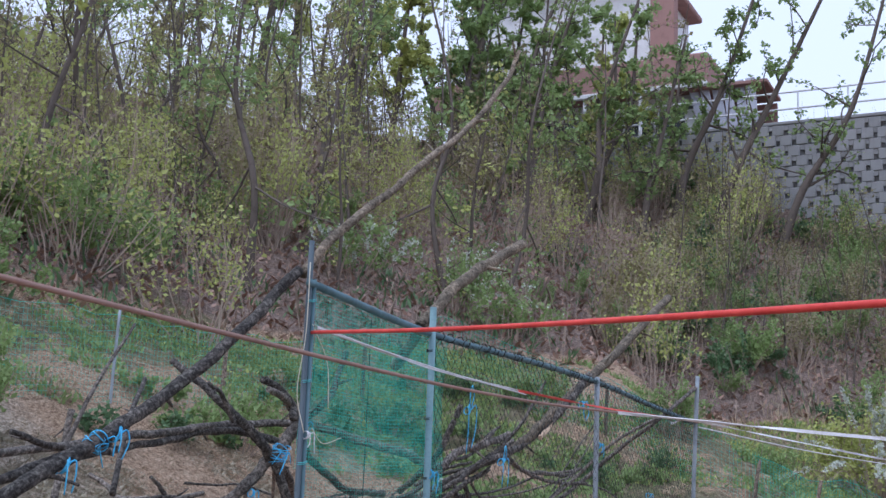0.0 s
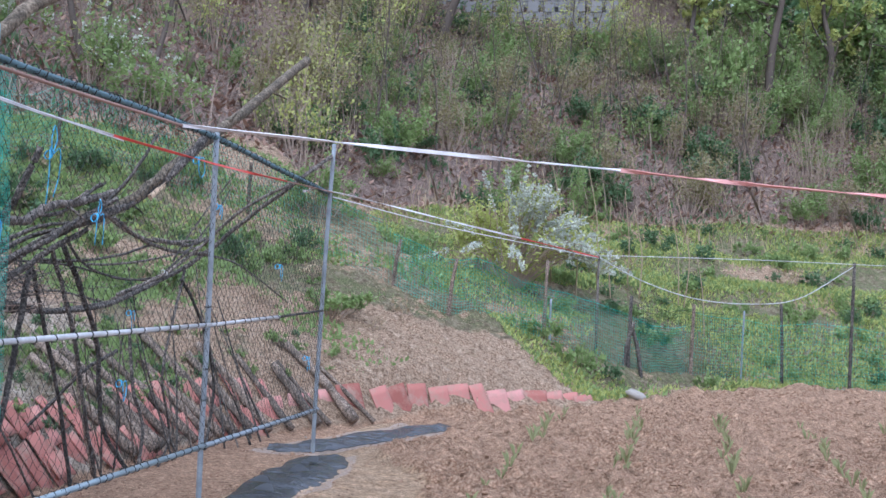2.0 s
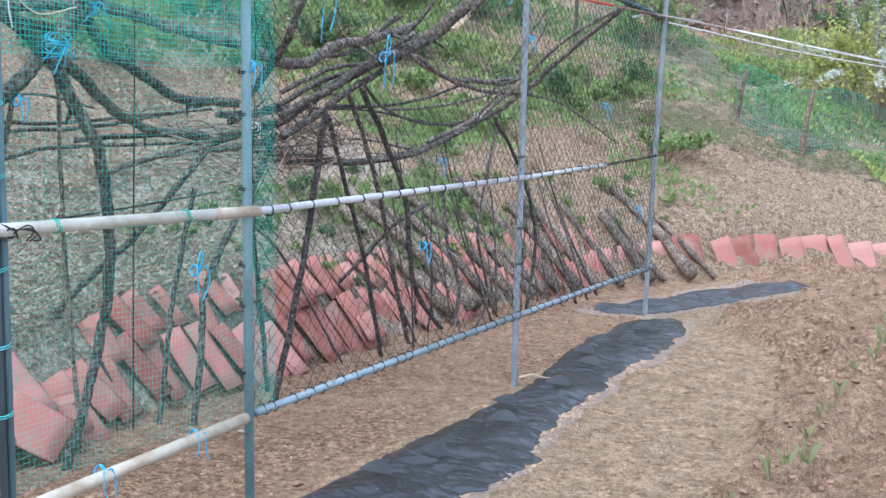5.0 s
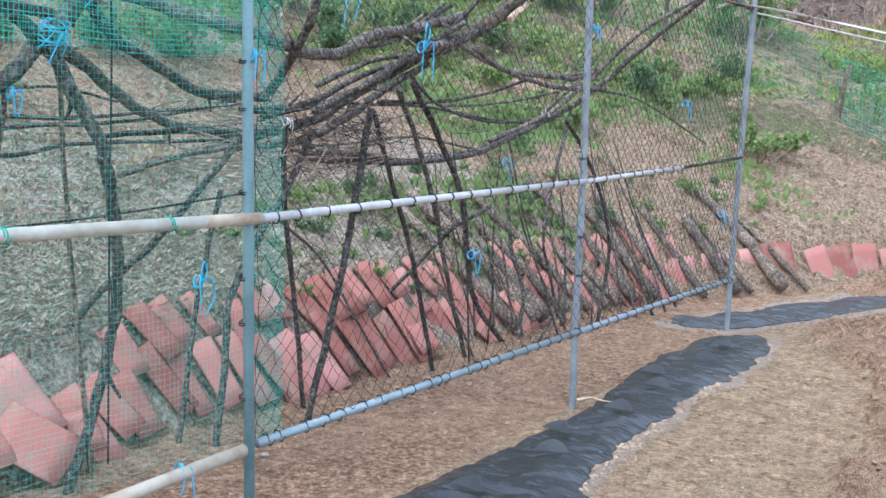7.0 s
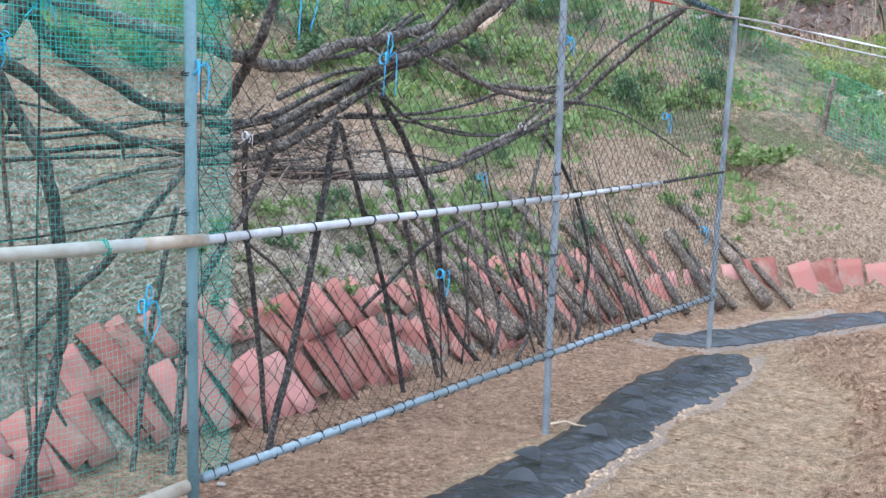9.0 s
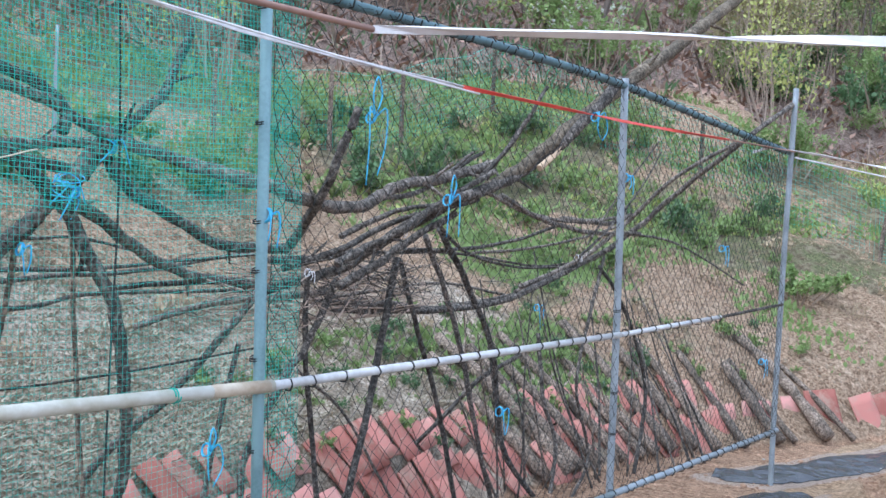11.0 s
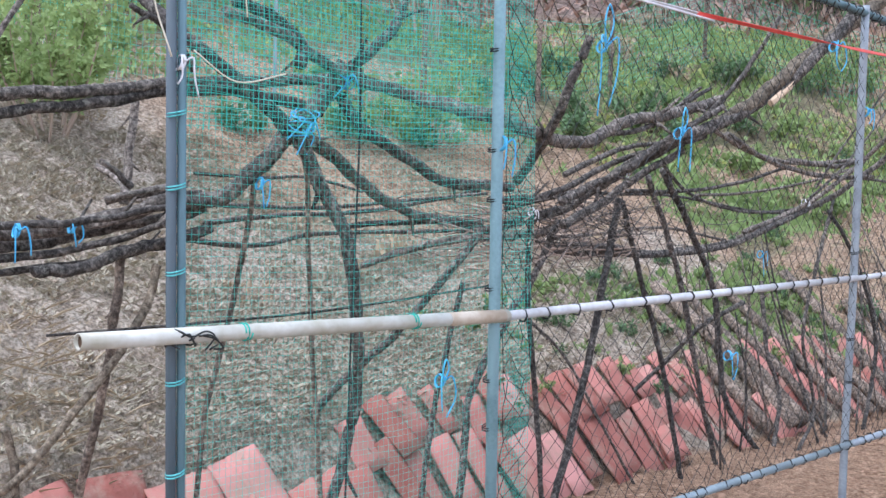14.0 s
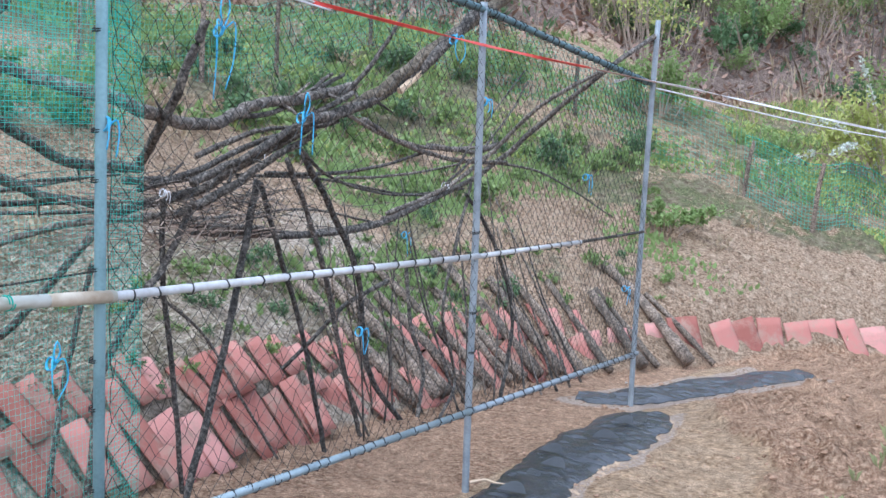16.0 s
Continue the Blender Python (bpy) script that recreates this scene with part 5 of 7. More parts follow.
# ---- black film on the path edge ----
def film(points, width_at, name, label, seed):
    rng = random.Random(seed)
    path = smooth_path(points, 48)
    V, F = [], []
    m = 40
    n = len(path)
    for i, p in enumerate(path):
        d = (path[min(i + 1, n - 1)] - path[max(i - 1, 0)])
        d.z = 0
        d.normalize()
        side = Vector((d.y, -d.x, 0))
        t = i / (n - 1)
        wl, wr = width_at(t)
        wl *= 1.0 + 0.12 * noise.noise((i * 0.04, 0.5, seed + 2)) + 0.06 * noise.noise((i * 0.15, 4.5, seed))
        wr *= 1.0 + 0.20 * noise.noise((i * 0.045, 9.5, seed + 3)) + 0.14 * noise.noise((i * 0.11, 7.5, seed)) + 0.05 * noise.noise((i * 0.31, 2.5, seed))
        for k in range(m + 1):
            q = p + side * (-wl + (wl + wr) * k / m)
            edge = 1 - abs(2 * k / m - 1) ** 3
            fold = 0.022 + 0.02 * noise.noise((q.x * 2.6, q.y * 2.6, seed)) + 0.010 * (1 - 2 * abs(noise.noise((q.x * 2.5 + q.y * 3, (q.y - q.x * 0.55) * 9, seed + 5)))) + 0.004 * noise.noise((q.x * 12, q.y * 40, seed))
            V.append(Vector((q.x, q.y, 0.005 + edge * fold)))
    under = land(np.array([v.x for v in V]), np.array([v.y for v in V]))
    for v, g in zip(V, under):
        v.z += float(g)
    for i in range(n - 1):
        for k in range(m):
            a = i * (m + 1) + k
            F.append((a, a + 1, a + m + 2, a + m + 1))
    ob = put(name, (V, F), PLASTIC, None, label, "plastic film", smooth=True)
    sol = ob.modifiers.new("thickness", "SOLIDIFY")
    sol.thickness = 0.003
    return ob


film([(0.25, -3.6 + 0.59 * k, 0) for k in range(11)], lambda t: (0.25 - float(np.interp(-3.6 + 5.9 * t, FILM_Y, FILM_L)), float(film_right(-3.6 + 5.9 * t)) - 0.25), "mulch_film", "wrinkled black plastic mulch film along the path", 61)
film([(-0.44, 2.62, 0), (-0.2, 2.66, 0), (0.02, 2.95, 0), (0.22, 3.45, 0), (0.47, 4.05, 0), (0.76, 4.62, 0)], lambda t: (0.14 + 0.08 * math.sin(3.1 * t), 0.12 + 0.10 * math.sin(3.1 * t)), "mulch_film", "torn strip of black plastic film beside the last post", 67)


def film_scraps():
    """Torn flaps that stand up from the film, and a split chip of wood on it."""
    rng = random.Random(29)
    flaps = [o for o in scene.objects if o.name == "mulch_film"][0]
    for x, y in ((0.2, -1.9), (0.26, -1.5), (0.36, -0.95), (0.2, -0.6), (0.3, -0.1), (0.26, 0.5), (0.14, 0.75), (0.28, 1.25), (0.2, 1.75)):
        z = land_z(x, y) + 0.06
        a = rng.uniform(-0.5, 0.5)
        V, F = [], []
        for i in range(7):
            f = i / 6 - 0.5
            h = 0.045 * (1 - 4 * f * f)
            for k, w in enumerate((0, 0.5, 1)):
                V.append(Vector((x + math.cos(a) * f * 0.16 - math.sin(a) * w * h * 1.6, y + math.sin(a) * f * 0.16 + math.cos(a) * w * h * 1.6, z + h * w * (1.2 - 0.4 * w))))
        for i in range(6):
            for k in range(2):
                q = i * 3 + k
                F.append((q, q + 1, q + 4, q + 3))
        put("torn_flap", (V, F), PLASTIC_CLEAN, flaps, smooth=True)
    put("wood_chip", tube(smooth_path([(0.07, -0.09, 0.065), (0.13, -0.05, 0.08), (0.18, -0.05, 0.075), (0.23, -0.01, 0.065)], 4), 0.018, 0.008, 6, 0.4, rng, flat=0.5), CUT_WOOD, None, "pale split wood chip lying on the film", "wood chip")


film_scraps()


# ---- roof tiles and logs on the bank ----
def tile_mesh():
    """A curved clay-red roof tile with a rolled edge and a lip, head at the origin, running down +y."""
    V, F = [], []
    nx, ny, w, ln, th = 12, 4, 0.275, 0.40, 0.010
    for layer in (0, 1):
        for j in range(ny + 1):
            for i in range(nx + 1):
                u = i / nx
                zz = 0.012 * math.sin(math.pi * min(1, u / 0.62)) if u < 0.62 else -0.007 * math.sin(math.pi * (u - 0.62) / 0.38)
                lip = 0.003 if j == ny else 0
                V.append(Vector(((u - 0.5) * w, ln * j / ny, zz + (th if layer == 0 else 0) + (lip if layer == 0 else 0))))
    row = nx + 1
    o = row * (ny + 1)
    for j in range(ny):
        for i in range(nx):
            a = j * row + i
            F.append((a, a + 1, a + row + 1, a + row))
            F.append((o + a + row, o + a + row + 1, o + a + 1, o + a))
    for i in range(nx):
        F.append((i + 1, i, o + i, o + i + 1))
        a = ny * row + i
        F.append((a, a + 1, o + a + 1, o + a))
    for j in range(ny):
        a, b = j * row, j * row + nx
        F.append((a, a + row, o + a + row, o + a))
        F.append((b + row, b, o + b, o + b + row))
    return V, F


def toe_point(u):
    i = int(np.searchsorted(CUM, u, side="right") - 1)
    i = min(i, len(SEG) - 1)
    f = (u - CUM[i]) / SEG_LEN[i]
    d = Vector((SEG[i, 0], SEG[i, 1], 0)).normalized()
    return Vector((TOE_A[i, 0] + SEG[i, 0] * f, TOE_A[i, 1] + SEG[i, 1] * f, 0)), d


TILE_MESH = mesh_of("roof_tile", *tile_mesh(), TILE, True)


def lay_tile(u, s_top, rng, lean=0.0, lift=0.0, wide=1.0, tall=1.0, stray=9.0, pitch=53.0):
    """A tile on the slope, its head s_top up the bank from the toe point at u."""
    p, d = toe_point(u)
    n = Vector((-d.y, d.x, 0))
    head = p + n * s_top
    foot = p + n * (s_top - 0.235)
    head.z = land_z(head.x, head.y)
    foot.z = head.z - 0.235 * math.tan(radians(pitch))
    run = (foot - head).normalized()
    across = Vector((0, 0, 1)).cross(run).normalized()
    up = run.cross(across).normalized() * -1
    if up.z < 0:
        up = -up
    across = run.cross(up).normalized()
    m = Matrix((across, run, up)).transposed().to_4x4()
    m.translation = head + up * (0.022 + lift)
    ob = new("roof_tile", TILE_MESH)
    ob.matrix_basis = m @ pose(0, 0, 0, rng.uniform(-9, 6) * min(1, stray / 9), rng.uniform(-13, 13) * min(1, stray / 9), lean + rng.uniform(-stray, stray)) @ Matrix.Diagonal((wide * rng.uniform(0.78, 1.08), tall * rng.uniform(0.75, 1.05), 1, 1))
    tagged(ob, "chipped dusty red clay roof tile leaning on the earth bank", "roof tile", "roof tiles on the bank")


def lay_tiles():
    rng = random.Random(12)
    u_of = lambda y: float(np.interp(y, TOE_A[:, 1], CUM))
    u = u_of(-5.2)
    while u < u_of(3.4):
        p, _ = toe_point(u)
        if p.y < -2.3:
            lay_tile(u, 0.31 + rng.uniform(-0.05, 0.03), rng, rng.uniform(-12, 20), 0.0, 1.05, 1.0, 14)
            if rng.random() < 0.6:
                lay_tile(u + rng.uniform(-0.1, 0.1), 0.14 + rng.uniform(-0.04, 0.03), rng, rng.uniform(-30, 25), 0.03, 1.0, 0.85, 16, 40)
            u += rng.uniform(0.24, 0.32)
            continue
        head = float(np.interp(p.y, [-2.3, -0.5, 1], [0.24, 0.24, 0.26]))
        lay_tile(u, head + rng.uniform(-0.05, 0.03), rng, 12, 0.012, rng.uniform(0.48, 0.68), 1.06, 9)
        high = float(np.interp(p.y, [-2.3, -1.0, 0.5, 2], [0.38, 0.41, 0.46, 0.52]))
        if p.y > -1.9 and rng.random() < 0.85:
            lay_tile(u + rng.uniform(0.05, 0.16), high + rng.uniform(-0.06, 0.04), rng, 8, 0.0, rng.uniform(0.45, 0.7), 0.85, 11, 48)
        if rng.random() < 0.15:
            lay_tile(u + rng.uniform(-0.1, 0.1), 0.12 + rng.uniform(-0.03, 0.03), rng, rng.uniform(-10, 25), 0.03, 0.6, 0.6, 12)
        u += rng.uniform(0.14, 0.205)
    u = u_of(3.5)
    while u < CUM[13] + 0.35:
        lay_tile(u, (0.25 if u > CUM[9] else 0.28) + 0.05 * math.sin(u * 1.3) + rng.uniform(-0.02, 0.02), rng, 4, 0.03, 1.02, 1.0, 7.0, 66)
        u += rng.uniform(0.22, 0.29) if u > CUM[9] else rng.uniform(0.28, 0.42)


lay_tiles()


def lay_logs():
    rng = random.Random(21)
    u_of = lambda y: float(np.interp(y, TOE_A[:, 1], CUM))
    y = 1.45
    while y < 4.5:
        p, d = toe_point(u_of(y) + rng.uniform(-0.04, 0.04))
        n = Vector((-d.y, d.x, 0))
        r0 = rng.choice((0.026, 0.034, 0.040, 0.046, 0.052))
        ln = rng.uniform(0.6, 1.05)
        skew = d * rng.uniform(-0.3, -0.05)
        pts = []
        for f in (0, 0.5, 1.0):
            q = p + (n * ln + skew) * f + n * -0.05
            pts.append(Vector((q.x, q.y, land_z(q.x, q.y) + r0 * 0.8 + 0.02)))
        pts[1].z = max(pts[1].z, (pts[0].z + pts[2].z) / 2)
        put("log", tube(smooth_path(pts, 5), r0, r0 * 0.8, 9, 0.26, rng), LOG_BARK, None, "short weathered log lying down the earth bank", "log", "logs on the bank", smooth=True)
        y += rng.uniform(0.15, 0.27)


lay_logs()

# ---- far net fence ----
def far_post(x, y, z0, z1, r=0.03, mat=BARK_PALE, lean=0.0, name_label="weathered wooden stake holding the garden net"):
    p = [Vector((x, y, z0 - 0.15)), Vector((x + lean * 0.4, y, (z0 + z1) / 2)), Vector((x + lean, y, z1))]
    put("stake", tube(smooth_path(p, 4), r, r * 0.85, 7, 0.1, random.Random(int(x * 97 + y * 31))), mat, None, name_label, "stake", "net fence stakes", smooth=True)


FENCE_LINE = [(-5.2, -3.6), (-5.2, -1.4), (-5.15, 0.6), (-5.15, 2.3), (-5.0, 3.76), (-4.95, 4.9), (-4.85, 6.6), (-2.6, 7.6), (-0.57, 7.6), (0.22, 7.4), (1.36, 8.4), (2.47, 9.3), (3.36, 10.2), (4.12, 10.8), (4.75, 11.1), (5.76, 11.3), (6.65, 11.5), (7.9, 12.0), (9.3, 12.7), (11.5, 13.6)]
FENCE_TOP = [0.95, 0.95, 0.9, 0.9, 0.85, 0.85, 0.8, 0.7, 0.62, 0.72, 1.05, 1.0, 1.02, 1.03, 1.22, 1.95, 1.55, 1.2, 1.2, 1.2]
for i, ((px, py), h) in enumerate(zip(FENCE_LINE, FENCE_TOP)):
    gz = land_z(px, py)
    steel = i in (2, 13)
    far_post(px, py, gz, gz + h, 0.017 if steel else 0.028, STEEL_DULL if steel else (BARK if i in (11, 14, 15) else LOG_BARK), 0.10 if i in (8, 9) else (-0.05 if i == 14 else 0.02))
far_post(1.44, 8.42, land_z(1.44, 8.42), 1.3, 0.018, STEEL_DULL)
far_post(2.40, 9.28, land_z(2.4, 9.28), 1.0, 0.03, BARK, 0.14)
far_post(2.68, 9.32, land_z(2.68, 9.32), 1.02, 0.03, BARK, -0.2)


def fence_net(i0, i1, height, mat, pitch, r, label, seed):
    """A fine net hung along the stakes from the ground up."""
    path = []
    for (ax, ay), (bx, by) in zip(FENCE_LINE[i0:i1], FENCE_LINE[i0 + 1:i1 + 1]):
        n = max(2, int(math.hypot(bx - ax, by - ay) / pitch))
        path += [(ax + (bx - ax) * k / n, ay + (by - ay) * k / n) for k in range(n)]
    X, Y = np.array([p[0] for p in path]), np.array([p[1] for p in path])
    Z = land(X, Y)
    wob = (vnoise(X, Y, 2, seed) - 0.5) * 0.12
    hs = height + (vnoise(X, Y, 1.1, seed + 1) - 0.5) * 0.16
    parts = []
    for k in range(len(path)):
        parts.append(strand([Vector((X[k] + wob[k] * f * (1 - f) * 4 * 0.4, Y[k] - wob[k] * f * (1 - f) * 4, Z[k] + hs[k] * f)) for f in (0, 0.5, 1)], r))
    for j in range(int(height / pitch) + 1):
        f = j * pitch / height
        parts.append(strand([Vector((X[k] + wob[k] * f * (1 - f) * 1.6, Y[k] - wob[k] * f * (1 - f) * 4, Z[k] + hs[k] * f)) for k in range(0, len(path), 6)], r * (2.2 if j == int(height / pitch) else 1)))
    put("garden_net", joined(parts), mat, None, label, "net", kind="stuff")


fence_net(0, 8, 0.8, NET_GREEN, 0.05, 0.0012, "green garden net along the top of the bank", 71)
fence_net(8, 12, 0.75, NET_GREEN, 0.04, 0.0018, "green garden net strung on stakes beside the field", 73)
fence_net(11, 13, 0.95, NET_BLACK, 0.045, 0.0016, "black garden net strung on stakes beside the field", 77)
fence_net(12, 18, 0.95, NET_GREEN, 0.05, 0.0016, "faded garden net strung on stakes beside the field", 75)


# ---- retaining wall, railing and house on the hill ----
def hill_wall():
    w = base("retaining_wall", "grey retaining wall of open planter blocks", "wall", (-0.45, WALL_Y, -0.12), kind="structure")
    # core coloured dark, so the shade in the block holes is painted
    put("wall_core", box(-7.0, 0.15, 10.4, 18.0, 0.4, 4.1), HOLE_SHADE, w)
    cap = [(-16, 0.05), (0.9, 0.05), (1.6, 0.25), (2.1, 0.8), (2.25, 1.6)]
    me = mesh_of("block", *box(0, 0, 0, 0.34, 0.30, 0.325, 0.02), CONCRETE)
    rng = random.Random(3)
    rows, pitch = 11, 0.46
    n = 0
    for j in range(rows):
        z = 12.22 - j * 0.325
        x = 1.7 + (pitch / 2 if j % 2 else 0)
        while x > -9.0 and n < 300:
            b = new("block", me)
            b.parent = w
            b.matrix_basis = pose(x + rng.uniform(-0.02, 0.02), 0.0 + rng.uniform(-0.02, 0.02), z + rng.uniform(-0.01, 0.01), rng.uniform(-3, 3), 0, rng.uniform(-3, 3))
            n += 1
            x -= pitch
    parts = []
    for j in range(rows):
        z = 12.22 - j * 0.325
        parts.append(box(-7.0, 0.02, z + 0.085, 18.0, 0.27, 0.15))
        x = -9.2 - (pitch / 2 if j % 2 else 0)
        while x > -16:
            parts.append(box(x, 0.0, z, 0.34, 0.30, 0.32))
            x -= pitch
    put("block_courses", joined(parts), CONCRETE, w, kind="stuff")
    put("coping", joined([box(-7.2, 0.1, 12.45, 18.2, 0.5, 0.10, 0.02)]), CONCRETE, w)
    r = base("railing", "white metal railing along the wall top", "railing", (-0.45, WALL_Y + 0.1, 12.38))
    for z in (0.45, 0.98):
        put("rail", tube(smooth_path([(-9, 0, z), (-3, 0, z), (0.8, 0, z), (1.6, 0.1, z - 0.06), (2.05, 0.3, z - 0.25), (2.2, 0.4, -0.1)], 5), 0.03, 0.03, 6), TAPE_WHITE, r, smooth=True)
    for k in range(7):
        put("rail_post", straight((-8.6 + k * 1.45, 0, 0), (-8.6 + k * 1.45, 0, 1.0), 0.03, 6), TAPE_WHITE, r)


hill_wall()


def house():
    h = base("house", "white house with a brown roof band behind the wall", "house", (-11.6, 29.0, 11.9))
    put("wall", joined([box(0, 0, 0.4, 9.5, 0.25, 0.8), box(0, 0, 2.35, 9.5, 0.25, 0.5), box(-4.5, 0, 1.4, 0.5, 0.25, 1.6), box(-1.4, 0, 1.4, 0.5, 0.25, 1.6), box(1.7, 0, 1.4, 0.4, 0.25, 1.6), box(4.5, 0, 1.4, 0.5, 0.25, 1.6), box(-4.65, 3, 1.3, 0.25, 6, 2.6), box(4.65, 3, 1.3, 0.25, 6, 2.6), box(0, 6, 1.3, 9.5, 0.25, 2.6)]), HOUSE_WHITE, h)
    for wall_box in ((-1.0, 1.8, 5.6, 7.0, 0.25, 4.6), (2.4, 4.05, 5.6, 0.2, 4.2, 4.6), (-4.4, 4.05, 5.6, 0.2, 4.2, 4.6), (-1, 6.3, 5.6, 7, 0.25, 4.6)):
        put("upper_wall", box(*wall_box), HOUSE_WHITE, h)
    put("brick_pier", box(2.9, 1.7, 5.2, 0.9, 0.5, 4.6, 0.02), HOUSE_BROWN, h)
    put("roof", joined([box(0, 0.2, 3.2, 10.4, 2.4, 1.1, 0.05), box(0, 3.6, 3.5, 10.0, 5.2, 0.18)]), HOUSE_BROWN, h, "brown shingled roof band")
    put("roof", box(-1, 3.9, 8.05, 8.0, 5.6, 0.25, 0.05), HOUSE_BROWN, h)
    put("eaves", box(0, -1.05, 2.62, 10.4, 0.16, 0.16, 0.02), HOUSE_WHITE, h, "white eaves board")
    for x, w in ((-2.95, 2.6), (0.15, 2.6), (3.1, 2.3)):
        win = put("window", joined([box(x, -0.02, 1.4, 0.06, 0.1, 1.6), box(x - w / 2 + 0.04, -0.02, 1.4, 0.08, 0.1, 1.6), box(x + w / 2 - 0.04, -0.02, 1.4, 0.08, 0.1, 1.6), box(x, -0.02, 0.64, w, 0.1, 0.08), box(x, -0.02, 2.16, w, 0.1, 0.08)]), TAPE_WHITE, h)
        for sx in (-w / 4, w / 4):
            put("pane", box(x + sx, 0.03, 1.4, w / 2 - 0.1, 0.02, 1.45), GLASS, win)
    for x in (-3.6, 0.9, 2.9):
        put("porch_post", box(x, -1.0, 1.25, 0.1, 0.1, 2.6, 0.01), TAPE_WHITE, h)
    s = base("shed", "grey-blue leaning sheet shelter beside the house", "shed", (-5.8, 28.4, 12.1))
    for i in range(6):
        put("sheet", box(0, 0, 0, 0.30, 0.06, 2.7, 0.01), HOUSE_GREY, s, at=pose(-0.9 + i * 0.34, -0.1 * (i % 2), 1.2, 0, -14 + 2 * i, 0))
    put("shed_roof", box(0, 0.8, 2.35, 2.6, 2.2, 0.12, 0.02), HOUSE_BROWN, s)
    put("shed_wall", box(0, 1.8, 1.1, 2.4, 0.1, 2.2), HOUSE_BROWN, s)


house()


# ---- plants ----
def leaves_at(points, rng, length, width, up=0.3):
    V, F = [], []
    for p in points:
        d, n = rnd_dir(rng, up), rnd_dir(rng, 0.8)
        n = (n - d * n.dot(d))
        if n.length < 1e-3:
            continue
        n.normalize()
        k = rng.uniform(0.6, 1.3)
        v, f = leaf(p, d, n, length * k, width * k)
        o = len(V)
        V.extend(v)
        F.extend([tuple(i + o for i in q) for q in f])
    return V, F


def shrub(name, label, seed, height, spread, stems, leaves, size, leaf_mat, stem_mat=TWIG, low=0.12, blossom=0, stem_r=0.012, at=(0, 0, 0), category="shrub", group="", droop=0.0):
    """Many stems from one foot, forked, with leaves in loose bunches along their outer lengths."""
    rng = random.Random(seed)
    s = base(name, label, category, at, group)
    parts, spots, tips = [], [], []
    for _ in range(stems):
        a, lean = rng.uniform(0, 2 * math.pi), rng.uniform(0.05, 1) ** 0.7 * spread
        h = height * rng.uniform(0.55, 1.0) * (1 - 0.35 * (lean / max(spread, 1e-3)) ** 2)
        foot = Vector((math.cos(a) * lean * 0.25, math.sin(a) * lean * 0.25, -0.1))
        tip = Vector((math.cos(a) * lean, math.sin(a) * lean, h))
        mid = foot.lerp(tip, 0.5) + Vector((rng.uniform(-1, 1), rng.uniform(-1, 1), 0)) * 0.08 * height + Vector((0, 0, 0.12 * height * droop))
        if droop:
            tip.z -= droop * 0.35 * height * (lean / max(spread, 1e-3))
        p = smooth_path([foot, mid, tip], 4)
        parts.append(tube(p, stem_r * rng.uniform(0.6, 1.2), stem_r * 0.25, 4, caps=False))
        tips.append((mid, tip))
        for _ in range(3):
            f = rng.uniform(0.35, 0.9)
            q = p[int(f * (len(p) - 1))]
            e = q + rnd_dir(rng, 0.6) * height * rng.uniform(0.12, 0.28)
            parts.append(tube([q, q.lerp(e, 0.5) + rnd_dir(rng) * 0.02, e], stem_r * 0.4, stem_r * 0.15, 3, caps=False))
            tips.append((q, e))
    per = max(1, leaves // len(tips))
    for a, b in tips:
        for _ in range(per):
            q = a.lerp(b, rng.uniform(0.0, 1.08)) + rnd_dir(rng) * rng.random() * 0.10 * height
            if q.z > low * height:
                spots.append(q)
    put("woody_base", joined(parts), stem_mat, s)
    put("foliage", leaves_at(spots, rng, size, size * 0.32), leaf_mat, s)
    if blossom:
        V, F = [], []
        for _ in range(blossom):
            a, b = rng.choice(tips[::4])
            t = rng.uniform(0.1, 1.08)
            q = a.lerp(b, t) + Vector((0, 0, 0.10 * height * (1 - (2 * t - 1) ** 2) * droop)) + rnd_dir(rng) * 0.035 * height * (1.15 - t)
            for _ in range(5):
                d, n = rnd_dir(rng), rnd_dir(rng)
                n = n - d * n.dot(d)
                if n.length > 0.05:
                    v, f = leaf(q + rnd_dir(rng) * 0.025, d, n.normalized(), 0.045, 0.02)
                    o = len(V)
                    V.extend(v)
                    F.extend([tuple(i + o for i in t) for t in f])
        put("blossom", (V, F), PETAL, s, "small white flower clusters")
    return s


